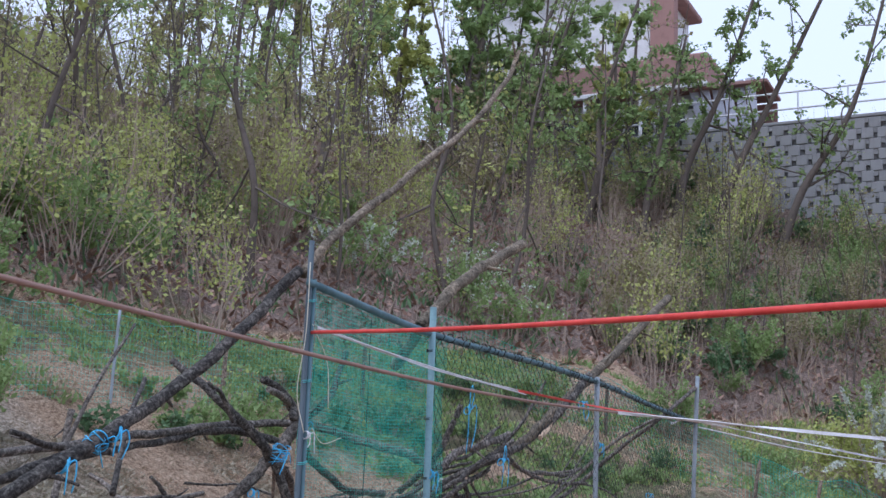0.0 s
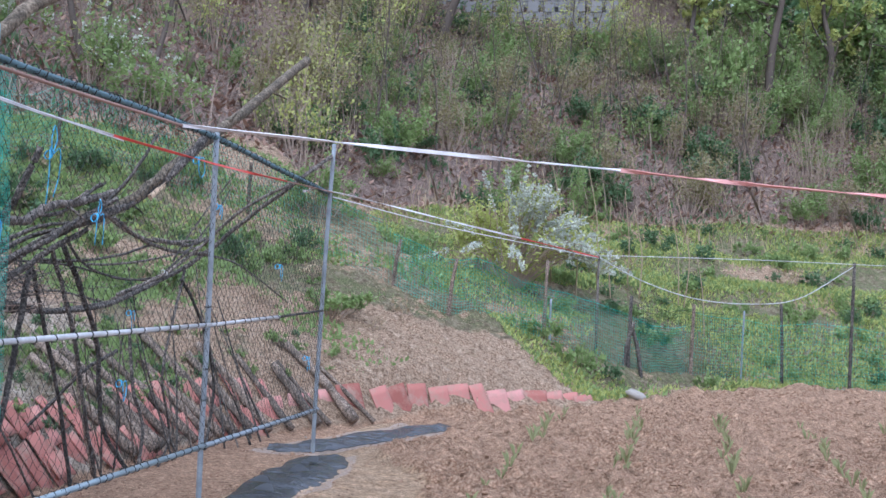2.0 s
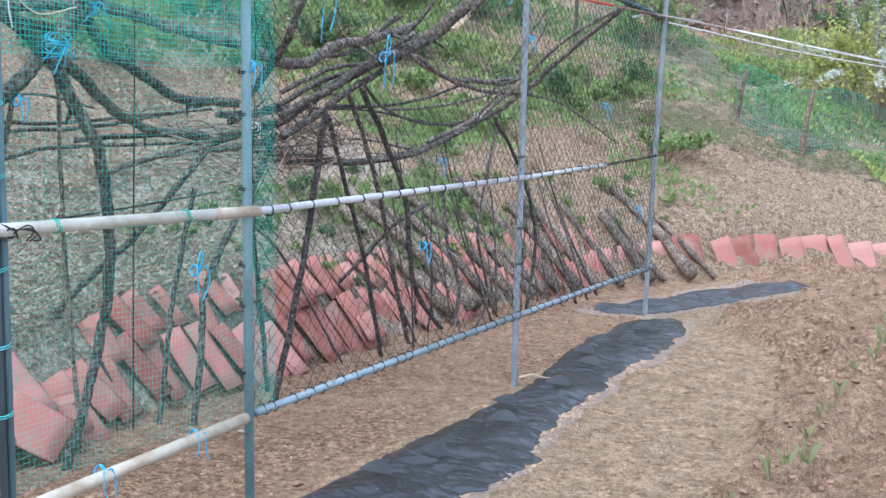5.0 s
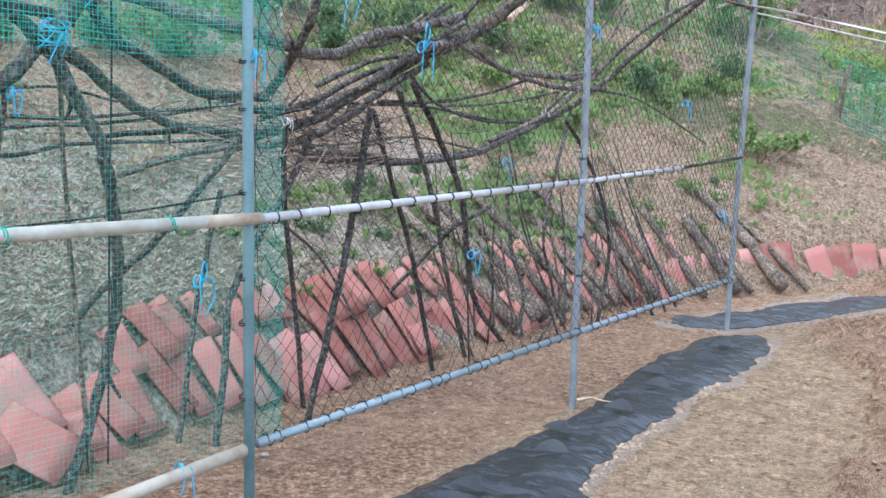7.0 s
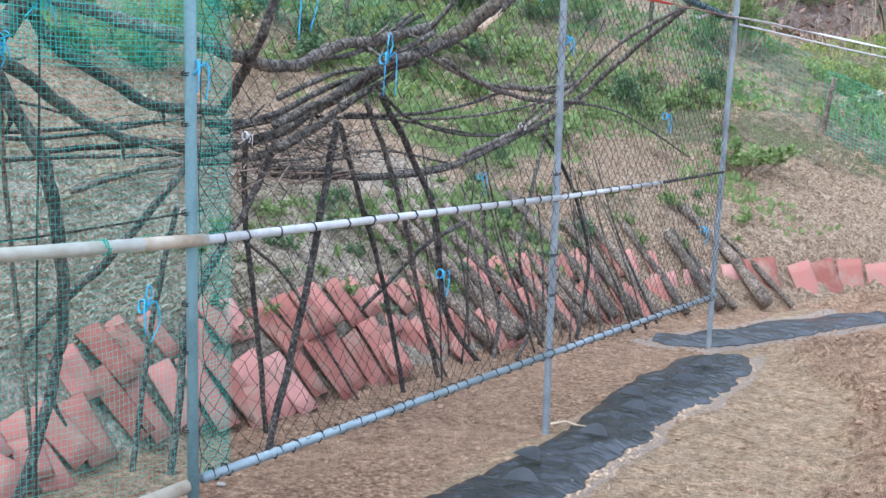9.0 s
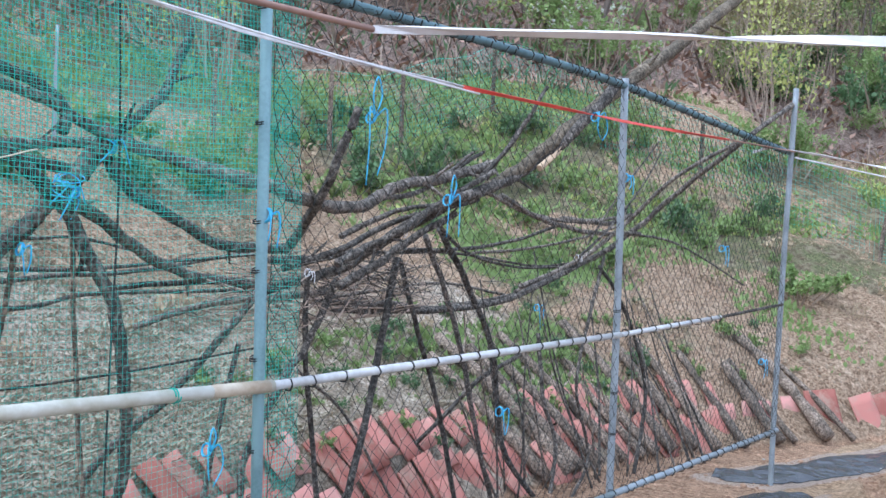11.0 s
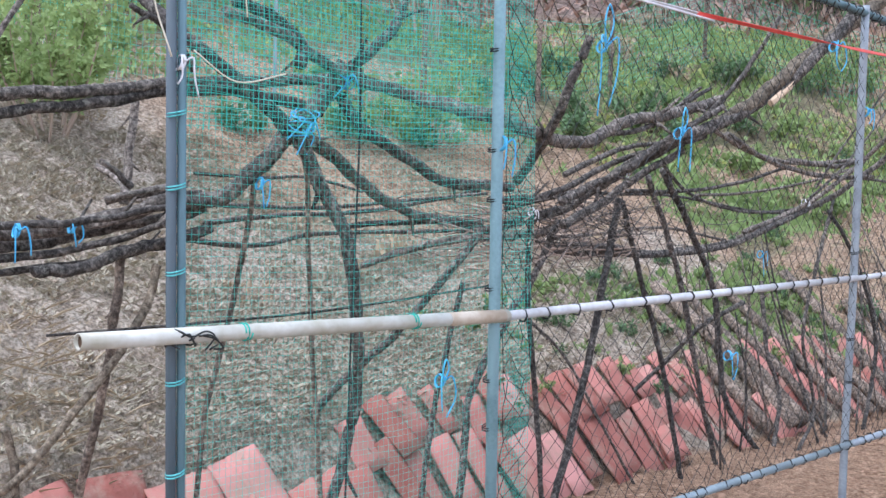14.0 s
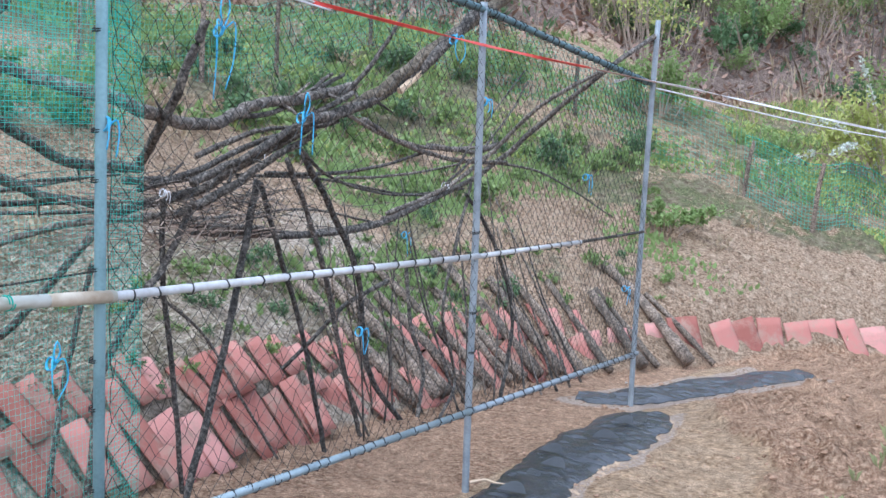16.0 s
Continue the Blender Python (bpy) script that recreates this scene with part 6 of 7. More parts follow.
def tree(name, label, seed, height, trunk_r, lean, crown_leaves, size, leaf_mat, at, category="tree", group="", crown_from=0.4, limbs=8, bark=BARK_FAR):
    """A tapered trunk with limbs, twigs and sparse bunches of leaves."""
    rng = random.Random(seed)
    s = base(name, label, category, at, group)
    top = Vector((lean[0], lean[1], height))
    mid = top * 0.5 + Vector((rng.uniform(-1, 1), rng.uniform(-1, 1), 0)) * 0.06 * height
    p = smooth_path([Vector((0, 0, -0.3)), top * 0.22 + Vector((rng.uniform(-1, 1), rng.uniform(-1, 1), 0)) * 0.02 * height, mid, top], 5)
    parts = [tube(p, trunk_r, trunk_r * 0.25, 7, 0.12, rng, caps=False)]
    spots = []
    for k in range(limbs):
        f = crown_from + (1 - crown_from) * (k + rng.random()) / limbs
        q = p[min(len(p) - 1, int(f * (len(p) - 1)))]
        d = rnd_dir(rng, 0.5)
        ln = height * rng.uniform(0.14, 0.3) * (1.15 - 0.5 * f)
        e = q + d * ln
        m = q.lerp(e, 0.5) + rnd_dir(rng) * ln * 0.1
        lp = smooth_path([q, m, e], 4)
        parts.append(tube(lp, trunk_r * 0.4 * (1.2 - f), trunk_r * 0.08, 5, 0.1, rng, caps=False))
        for _ in range(5):
            g = lp[rng.randrange(2, len(lp))]
            t = g + rnd_dir(rng, 0.3) * ln * rng.uniform(0.2, 0.5)
            parts.append(tube([g, g.lerp(t, 0.5) + rnd_dir(rng) * 0.03, t], trunk_r * 0.10, trunk_r * 0.04, 3, caps=False))
            for _ in range(max(1, crown_leaves // (limbs * 5))):
                spots.append(g.lerp(t, rng.uniform(0.2, 1.15)) + rnd_dir(rng) * rng.random() * 0.12 * ln)
    put("trunk", joined(parts), bark, s, smooth=True)
    put("crown", leaves_at(spots, rng, size, size * 0.38, 0.0), leaf_mat, s)
    return s


def scatter(protos, n, seed, region, smin, smax, test=None):
    """Copies of the prototypes over the land."""
    rng = random.Random(seed)
    made = 0
    tries = 0
    while made < n and tries < n * 30:
        tries += 1
        x, y = rng.uniform(region[0], region[1]), rng.uniform(region[2], region[3])
        sv, uv = bank_coords(np.array([x]), np.array([y]))
        if test and not test(x, y, float(sv[0]), rng):
            continue
        o = rng.choice(protos)
        k = rng.uniform(smin, smax)
        c = copy_thing(o, pose(x, y, land_z(x, y) - 0.03, rng.uniform(-8, 8), rng.uniform(-8, 8), rng.uniform(0, 360)))
        c.scale = (k * rng.uniform(0.85, 1.2), k * rng.uniform(0.85, 1.2), k * rng.uniform(0.8, 1.2))
        made += 1


def blossom_bay(x, y):
    return -9.0 < x < -3.0 and 5.5 < y < 11.5


def open_strip(x, y):
    return y > WALL_Y - 0.8 and -18 < x < 2.4


# prototypes stand on the hill themselves
def spot(x, y):
    return (x, y, land_z(x, y) - 0.03)


HILL_SHRUBS = [
    shrub("shrub", "leafy green shrub on the brown hillside", 101, 1.3, 0.9, 11, 1250, 0.08, LEAF_A, at=spot(1.0, 18.5), group="hill shrubs"),
    shrub("shrub", "dark green shrub on the brown hillside", 102, 1.1, 1.0, 11, 1250, 0.08, LEAF_B, at=spot(4.0, 20.5), group="hill shrubs"),
    shrub("shrub", "sparse olive shrub on the brown hillside", 103, 1.7, 0.8, 16, 900, 0.07, LEAF_D, at=spot(-1.0, 20.0), group="hill shrubs"),
    shrub("tall_shrub", "tall thin shrub with fresh yellow-green leaves", 104, 2.4, 0.9, 16, 680, 0.066, LEAF_C, at=spot(-4.0, 18.0), group="hill shrubs"),
    shrub("bare_shrub", "twiggy bare shrub with few leaves", 105, 2.2, 0.9, 22, 300, 0.066, LEAF_D, at=spot(-6.0, 17.0), group="hill shrubs"),
]
SAPLINGS = [
    tree("sapling", "thin grey sapling with sparse spring leaves", 111, 5.0, 0.045, (0.5, 0.2), 330, 0.085, LEAF_C, spot(-12, 15), "tree", "hill saplings", 0.3, 9),
    tree("sapling", "thin bare sapling on the wooded slope", 112, 4.2, 0.035, (-0.5, 0.3), 140, 0.09, LEAF_D, spot(-10, 13), "tree", "hill saplings", 0.3, 9),
    tree("sapling", "thin sapling with fresh green leaves", 113, 6.0, 0.055, (0.3, -0.6), 560, 0.09, LEAF_A, spot(-15, 17), "tree", "hill saplings", 0.35, 10),
]
scatter(HILL_SHRUBS[:3] + HILL_SHRUBS[:2] + HILL_SHRUBS[:1] + HILL_SHRUBS[4:], 210, 201, (-6, 12, 13, 27), 0.45, 1.05, lambda x, y, s, r: s > 6.6 and not open_strip(x, y) and x > -6 - 0.2 * (y - 13))
scatter(HILL_SHRUBS[2:] + HILL_SHRUBS[3:4], 150, 202, (-34, -3, 2, 30), 0.7, 1.4, lambda x, y, s, r: 6.5 < s < 27 and not open_strip(x, y) and not blossom_bay(x, y))
scatter([HILL_SHRUBS[3], HILL_SHRUBS[0]], 50, 203, (-20, -6, 0, 14), 0.7, 1.2, lambda x, y, s, r: 5.5 < s < 14 and not blossom_bay(x, y))
scatter(SAPLINGS + SAPLINGS[1:2], 150, 204, (-36, -5, 3, 32), 0.7, 1.5, lambda x, y, s, r: 8 < s < 30 and not open_strip(x, y))
scatter([SAPLINGS[1]], 110, 205, (-5, 12, 14.5, 26), 0.3, 0.8, lambda x, y, s, r: s > 8 and not open_strip(x, y))
scatter(HILL_SHRUBS[:2] + HILL_SHRUBS[3:4], 44, 213, (-9, 2.6, 24.3, 25.7), 0.7, 1.3)
scatter(HILL_SHRUBS[:2], 36, 212, (6, 16, 27, 34), 2.0, 3.2)
scatter(HILL_SHRUBS[:2], 60, 209, (2.4, 13, 21, 31), 0.9, 1.7, lambda x, y, s, r: s > 10)
# big trees over the slope
for i, (x, y, hgt, r, lx, ly, mat, nl) in enumerate(((-6.25, 23.5, 7.5, 0.15, 2.6, 0.3, LEAF_A, 1700), (-5.3, 23.5, 8.5, 0.15, 4.2, 0.2, LEAF_A, 1100), (-3.4, 23.6, 8.0, 0.14, 3.2, 0.3, LEAF_A, 800), (-9.6, 20.4, 6.6, 0.14, 1.6, 0.3, LEAF_A, 2600), (-7.9, 20.6, 6.4, 0.13, 1.5, 0.2, LEAF_A, 1700), (-11.6, 20.4, 6.8, 0.14, 0.8, 0.2, LEAF_A, 4200), (-6.4, 20.9, 5.6, 0.12, 1.2, 0.2, LEAF_A, 900), (-13.8, 20.0, 6.8, 0.13, 0.6, 0.2, LEAF_C, 4200), (-12.4, 22.0, 9.0, 0.17, 1.4, 0.2, LEAF_A, 2200), (-10.2, 21.5, 7.5, 0.14, 1.8, 0.0, LEAF_A, 2200), (-15.5, 21.0, 10.0, 0.16, -0.6, 0.0, LEAF_C, 2200), (-18.5, 20.0, 10.5, 0.17, 0.5, 0.0, LEAF_A, 2400), (-22.0, 19.0, 10.0, 0.16, 0.8, 0.0, LEAF_D, 1500), (-25.5, 18.0, 10.0, 0.15, -0.4, 0.0, LEAF_C, 1400), (-29.0, 17.0, 10.0, 0.16, 0.4, 0.0, LEAF_D, 1200), (5.5, 24.0, 8.0, 0.14, 1.0, 0.0, LEAF_A, 2400), (9.5, 23.0, 8.0, 0.14, 0.5, 0.0, LEAF_A, 2400), (3.4, 25.2, 5.5, 0.10, 0.5, 0.3, LEAF_C, 2400), (4.6, 27.0, 6.0, 0.11, -0.5, 0.0, LEAF_A, 2600), (7.2, 26.0, 6.5, 0.12, 0.3, 0.0, LEAF_C, 2600), (5.8, 28.5, 6.0, 0.11, 0.2, 0.0, LEAF_A, 2800), (9.0, 28.5, 7.0, 0.12, -0.3, 0.0, LEAF_A, 2800), (-8.2, 22.5, 6.5, 0.12, 1.2, 0.0, LEAF_A, 900), (-9.6, 24.6, 5.5, 0.11, 0.8, 0.0, LEAF_A, 1000), (-7.2, 24.9, 5.0, 0.10, 0.9, 0.0, LEAF_A, 800), (-12.0, 24.4, 6.0, 0.12, 0.6, 0.0, LEAF_A, 2400), (-14.5, 24.0, 6.5, 0.12, -0.4, 0.0, LEAF_C, 2600), (-13.2, 23.0, 7.0, 0.13, 0.6, 0.0, LEAF_A, 4200), (-16.6, 22.5, 8.0, 0.14, 0.4, 0.0, LEAF_A, 4200), (-11.0, 23.4, 6.5, 0.12, 0.8, 0.0, LEAF_A, 3600), (-8.8, 23.6, 6.0, 0.11, 0.7, 0.0, LEAF_C, 3000), (-19.5, 22.5, 9.0, 0.15, 0.4, 0.0, LEAF_C, 4000), (-23.5, 21.5, 9.0, 0.15, 0.6, 0.0, LEAF_D, 3600))):
    tree("tree", "leaning dark-barked tree with fresh spring leaves", 300 + i, hgt, r, (lx, ly), nl, 0.135, mat, spot(x, y), "tree", "trees on the slope", 0.35, 12)

# shrubs near the rear fence
for i, (x, y, hgt, w, n, mat) in enumerate(((-4.5, 1.7, 0.75, 0.55, 1500, LEAF_A), (-4.6, -1.6, 0.95, 0.8, 2600, LEAF_A), (-5.6, -3.4, 1.0, 0.8, 2200, LEAF_A), (-3.6, 7.4, 0.7, 0.8, 1400, LEAF_A), (2.6, 24.9, 1.6, 1.2, 2200, LEAF_A), (4.4, 24.6, 2.0, 1.5, 2600, LEAF_A), (6.6, 24.0, 2.0, 1.5, 2600, LEAF_A), (-1.9, 8.6, 0.9, 0.9, 1600, LEAF_A), (-0.9, 9.6, 0.8, 0.8, 1400, LEAF_A), (-0.95, 6.1, 0.32, 0.6, 1200, LEAF_A), (-4.4, 4.6, 0.5, 0.6, 900, LEAF_B))):
    shrub("bush", "dense low green bush on the bank", 400 + i, hgt, w, 20, int(n * 2.2), 0.048, mat, at=spot(x, y), category="bush", group="bank bushes")
for i, (x, y, hgt, w) in enumerate(((-7.9, 9.2, 1.15, 1.3), (-6.3, 9.9, 1.6, 1.2), (-5.1, 9.9, 1.3, 1.0))):
    shrub("flowering_shrub", "shrub with white blossom behind the net fence", 420 + i, hgt, w, 18, 1700, 0.075, LEAF_A, at=spot(x, y), blossom=(260, 110, 50)[i], category="flowering shrub", group="white shrubs")
shrub("bush", "yellow-green bush beside the white blossom", 431, 1.5, 0.8, 26, 1500, 0.08, LEAF_C, at=spot(0.1, 10.8), category="bush", droop=0.4)
def plume_shrub(at):
    """A shrub whose arching stems end in long white flower plumes, greener on one flank."""
    rng = random.Random(430)
    s = base("flowering_shrub", "arching shrub heavy with long white flower plumes", "flowering shrub", at, "white shrubs")
    stems, spots, V, F = [], [], [], []
    for k in range(130):
        a = rng.gauss(0.1, 1.15)
        lean = rng.uniform(0.15, 1.0)
        white = math.cos(a) > -0.35 or rng.random() < 0.25
        reach = lean * (1.95 if white else 1.1)
        rise = (2.15 - 1.9 * lean ** 1.1) * rng.uniform(0.7, 1.05)
        d = Vector((math.cos(a), math.sin(a) * 0.85, 0))
        foot = d * 0.12 * lean + Vector((0, 0, -0.05))
        tip = d * reach + Vector((0, 0, rise))
        mid = foot.lerp(tip, 0.5) + Vector((0, 0, 0.18 + 0.22 * lean))
        p = smooth_path([foot, mid, tip], 8)
        stems.append(tube(p, 0.010, 0.003, 4, caps=False))
        n = len(p)
        for _ in range(26):
            spots.append(p[rng.randrange(n // 5, n)] + rnd_dir(rng) * rng.uniform(0.02, 0.12))
        if not white:
            continue
        start = rng.uniform(0.45, 0.65)
        for _ in range(rng.randrange(20, 36)):
            t = rng.uniform(start, 1.0)
            i = min(n - 2, int(t * (n - 1)))
            q = p[i].lerp(p[i + 1], t * (n - 1) - i) + rnd_dir(rng) * 0.036 * (1.12 - t) / (1.12 - start)
            for _ in range(4):
                e, m = rnd_dir(rng), rnd_dir(rng)
                m = m - e * m.dot(e)
                if m.length > 0.05:
                    v, f = leaf(q + rnd_dir(rng) * 0.015, e, m.normalized(), 0.042, 0.018)
                    o = len(V)
                    V.extend(v)
                    F.extend([tuple(x + o for x in g) for g in f])
    put("woody_base", joined(stems), TWIG, s)
    put("foliage", leaves_at(spots, rng, 0.075, 0.02), LEAF_C, s)
    put("blossom", (V, F), PETAL, s, "long white flower plumes")


plume_shrub(spot(0.62, 10.3))
drng = random.Random(19)
for k in range(12):
    x, y = 1.0 + drng.uniform(-1.3, 2.6), 11.6 + drng.uniform(-0.6, 1.2)
    z, h = land_z(x, y), drng.uniform(1.1, 2.1)
    put("dry_stalk", tube(smooth_path([(x, y, z - 0.05), (x + drng.uniform(-0.08, 0.08), y, z + h * 0.5), (x + drng.uniform(-0.25, 0.15), y, z + h)], 4), 0.014, 0.006, 5), DRY, None, "tall dry straw-coloured stalk beside the white shrub", "stalk", "dry stalks", smooth=True)


# ---- grass, weeds, litter ----
def blades(n, seed, region, test, hmin, hmax, width, mat, name, label, flop=0.5, category="grass"):
    rng = np.random.RandomState(seed)
    x = rng.uniform(region[0], region[1], n)
    y = rng.uniform(region[2], region[3], n)
    s, u = bank_coords(x, y)
    w = 1 - step(U_BEND - 0.5, U_END, u)
    keep = test(x, y, s, w, rng)
    x, y = x[keep], y[keep]
    z = land(x, y)
    m = len(x)
    a = rng.uniform(0, 2 * np.pi, m)
    h = rng.uniform(hmin, hmax, m)
    b = a + rng.uniform(-1, 1, m) + np.pi / 2
    fl = h * rng.uniform(0.1, flop, m)
    base_p = np.stack([x, y, z - 0.01], 1)
    side = np.stack([np.cos(a), np.sin(a), 0 * a], 1) * width * rng.uniform(0.6, 1.3, m)[:, None]
    tip = base_p + np.stack([np.cos(b) * fl, np.sin(b) * fl, h], 1)
    midp = base_p * 0.5 + tip * 0.5 + np.stack([-np.cos(b) * fl * 0.15, -np.sin(b) * fl * 0.15, 0 * h], 1)
    V = np.stack([base_p - side * 0.5, base_p + side * 0.5, midp + side, tip, midp - side], 1).reshape(-1, 3)
    k = np.arange(m) * 5
    F = np.stack([k, k + 1, k + 2, k + 3, k + 4], 1)
    me = bpy.data.meshes.new(name)
    me.vertices.add(len(V))
    me.vertices.foreach_set("co", V.ravel())
    me.loops.add(F.size)
    me.polygons.add(m)
    me.polygons.foreach_set("loop_start", np.arange(0, F.size, 5))
    me.loops.foreach_set("vertex_index", F.ravel())
    me.materials.append(mat)
    me.update(calc_edges=True)
    tagged(new(name, me), label, category, kind="stuff")


WEEDS = [
    shrub("weed_clump", "clump of broad-leaved weeds on the terrace", 441, 0.32, 0.35, 8, 460, 0.055, LEAF_A, at=spot(4.2, 13.0), category="weeds", group="terrace weeds", stem_r=0.004),
    shrub("weed_clump", "clump of dark green weeds on the terrace", 442, 0.4, 0.3, 8, 420, 0.055, LEAF_B, at=spot(6.2, 13.5), category="weeds", group="terrace weeds", stem_r=0.004),
    shrub("weed_clump", "dry brown weed clump on the terrace", 443, 0.45, 0.3, 16, 160, 0.06, DRY, at=spot(5.2, 15.0), category="weeds", group="terrace weeds", stem_r=0.004),
]
scatter(WEEDS[:1] + WEEDS[:2], 120, 206, (-1, 12, 8, 19), 0.6, 1.3, lambda x, y, s, r: 0.3 < s < 6.8 and x > 0.6)
scatter(WEEDS, 50, 207, (-7.5, 0.5, -4, 9), 0.5, 1.1, lambda x, y, s, r: 3.0 < s < 6.0)
scatter(WEEDS[:2], 50, 208, (-3.4, 0.2, 0.9, 5.0), 0.2, 0.5, lambda x, y, s, r: 0.35 < s < 1.6)
scatter(WEEDS[:2] + WEEDS[:1], 45, 210, (-6, -0.6, 1.2, 7), 0.5, 1.1, lambda x, y, s, r: 2.0 < s < 5.0 and (y > 2.6 or s > 3.6))
scatter(WEEDS[:1] + WEEDS[:2], 70, 212, (-2.4, -0.3, -0.8, 2.9), 0.16, 0.42, lambda x, y, s, r: 0.25 < s < 1.4)
scatter(WEEDS[2:], 25, 211, (-6, 0.8, -1.5, 7), 0.3, 0.8, lambda x, y, s, r: 1.0 < s < 4.5)

terrace = lambda x, y, s, w, r: (s > 0.1) & (s < 6.6) & (w < 0.6) & (vnoise(x, y, 0.9, 81) + 0.25 * np.cos((s - 4.9) * 2 * np.pi / 1.6) * step(1.6, 2.4, s) + r.uniform(-0.25, 0.25, len(x)) > 0.40)
blades(120000, 501, (-2, 12, 7, 21), terrace, 0.02, 0.10, 0.016, LEAF_A, "grass", "fresh green weeds on the terrace", 1.2)
blades(190000, 502, (-2, 12, 7, 21), terrace, 0.02, 0.09, 0.014, LEAF_C, "grass", "yellow-green weeds on the terrace", 1.2)
blades(5000, 503, (-2, 12, 7, 24), lambda x, y, s, w, r: (s > 5.3) & (s < 9) & (w < 0.7), 0.1, 0.4, 0.012, DRY, "dry_grass", "dry straw-coloured grass at the slope foot")
blades(90000, 504, (-8, 2, -4, 10), lambda x, y, s, w, r: (s > 2.9) & (s < 6.5) & (w > 0.4) & (vnoise(x, y, 0.8, 21) - 0.9 * (1 - step(2.0, 3.5, y)) * (1 - step(4.1, 5.0, s)) * step(-2.4, -1.4, y) - 0.5 * (vnoise(x, y, 2.7, 91) - 0.35) + r.uniform(-0.15, 0.15, len(x)) > 0.5), 0.02, 0.08, 0.020, LEAF_A, "grass", "fresh green weeds over the bank", 1.4)
blades(40000, 514, (-8, 2, -4, 10), lambda x, y, s, w, r: (s > 2.9) & (s < 6.5) & (w > 0.4) & (vnoise(x, y, 0.8, 21) - 0.9 * (1 - step(2.0, 3.5, y)) * (1 - step(4.1, 5.0, s)) * step(-2.4, -1.4, y) - 0.5 * (vnoise(x, y, 2.7, 91) - 0.35) + r.uniform(-0.15, 0.15, len(x)) > 0.5), 0.02, 0.07, 0.018, LEAF_C, "grass", "yellow-green weeds over the bank", 1.4)
blades(60000, 518, (-8, 2, -1, 10), lambda x, y, s, w, r: (s > 2.2 + 1.6 * (1 - step(2.2, 3.4, y))) & (s < 6.5) & (w > 0.3) & (vnoise(x, y, 1.8, 89) + 0.25 * (vnoise(x, y, 0.7, 90) - 0.5) - 0.25 * (1 - step(2.6, 3.6, s)) * (1 - step(2.5, 3.5, y)) + r.uniform(-0.1, 0.1, len(x)) > 0.55), 0.03, 0.11, 0.016, LEAF_A, "weeds", "broad-leaved green weeds over the bank", 1.2, "weeds")
blades(26000, 505, (-3.5, 0.5, 0.7, 6.0), lambda x, y, s, w, r: (s > 0.35) & (s < 2.8) & (w > 0.3) & (vnoise(x, y, 1.1, 22) - 0.12 * step(4.2, 5.2, y) - 0.5 * (1 - step(1.8, 3.0, y)) * step(0.9, 1.4, s) - 0.12 * step(2.6, 3.2, y) * (1 - step(1.8, 2.4, s)) + 0.10 * step(1.5, 3.0, y) * step(1.2, 2.0, s) + r.uniform(-0.12, 0.12, len(x)) > 0.62), 0.02, 0.08, 0.02, LEAF_A, "grass", "weeds sprouting between the logs")
blades(30000, 506, (-4.8, 0.8, -5, 7.5), lambda x, y, s, w, r: (s > 0.3) & (s < 3.6) & (w > 0.2), 0.008, 0.04, 0.0042, DRY, "straw", "short dry straw on the bank soil", 3.0, "straw")
blades(170000, 516, (-4.6, -1.2, -5, 1.6), lambda x, y, s, w, r: (s > 0.3) & (s < 4.2) & (vnoise(x, y, 1.6, 87) + r.uniform(-0.3, 0.3, len(x)) > 0.42) & (y > -3.9 + 0.4 * np.sin(x * 3)), 0.010, 0.034, 0.0050, MOSS, "dry_moss", "short dead grey-green moss on the bank soil", 3.0, "moss")
blades(4500, 517, (-3.0, -1.1, -5, -2.6), lambda x, y, s, w, r: (s > 0.2) & (s < 1.4), 0.01, 0.07, 0.004, DRY, "straw", "dry roots and straw strewn over the bank end", 4.0, "straw")
blades(120000, 507, (-30, 15, 0, 33), lambda x, y, s, w, r: (s > 6.3) & (s < 24), 0.03, 0.12, 0.036, LITTER, "leaf_litter", "brown leaf litter on the hillside", 3.0, "leaf litter")
blades(60000, 508, (-30, 15, 0, 33), lambda x, y, s, w, r: (s > 6.3) & (s < 24) & (vnoise(x, y, 0.6, 83) > 0.47), 0.06, 0.24, 0.022, LEAF_B, "undergrowth", "low green undergrowth on the hillside", 1.0, "undergrowth")
blades(6500, 509, (-30, 15, 0, 33), lambda x, y, s, w, r: (s > 6.0) & (s < 24), 0.3, 1.2, 0.009, TWIG, "dry_stalks", "thin dry stalks on the hillside", 0.5, "stalks")


def seedling(seed):
    rng = random.Random(seed)
    V, F = [], []
    for k in range(rng.randrange(7, 12)):
        a = rng.uniform(0, 2 * math.pi)
        d = Vector((math.cos(a), math.sin(a), 0))
        ln = rng.uniform(0.06, 0.14)
        s = Vector((-d.y, d.x, 0)) * 0.0021
        b0, b1, b2 = Vector((0, 0, -0.02)), d * ln * 0.18 + Vector((0, 0, ln * 0.7)), d * ln * 0.5 + Vector((0, 0, ln * 0.95))
        o = len(V)
        V += [b0 - s * 0.4, b0 + s * 0.4, b1 + s, b2, b1 - s]
        F.append((o, o + 1, o + 2, o + 3, o + 4))
    return V, F


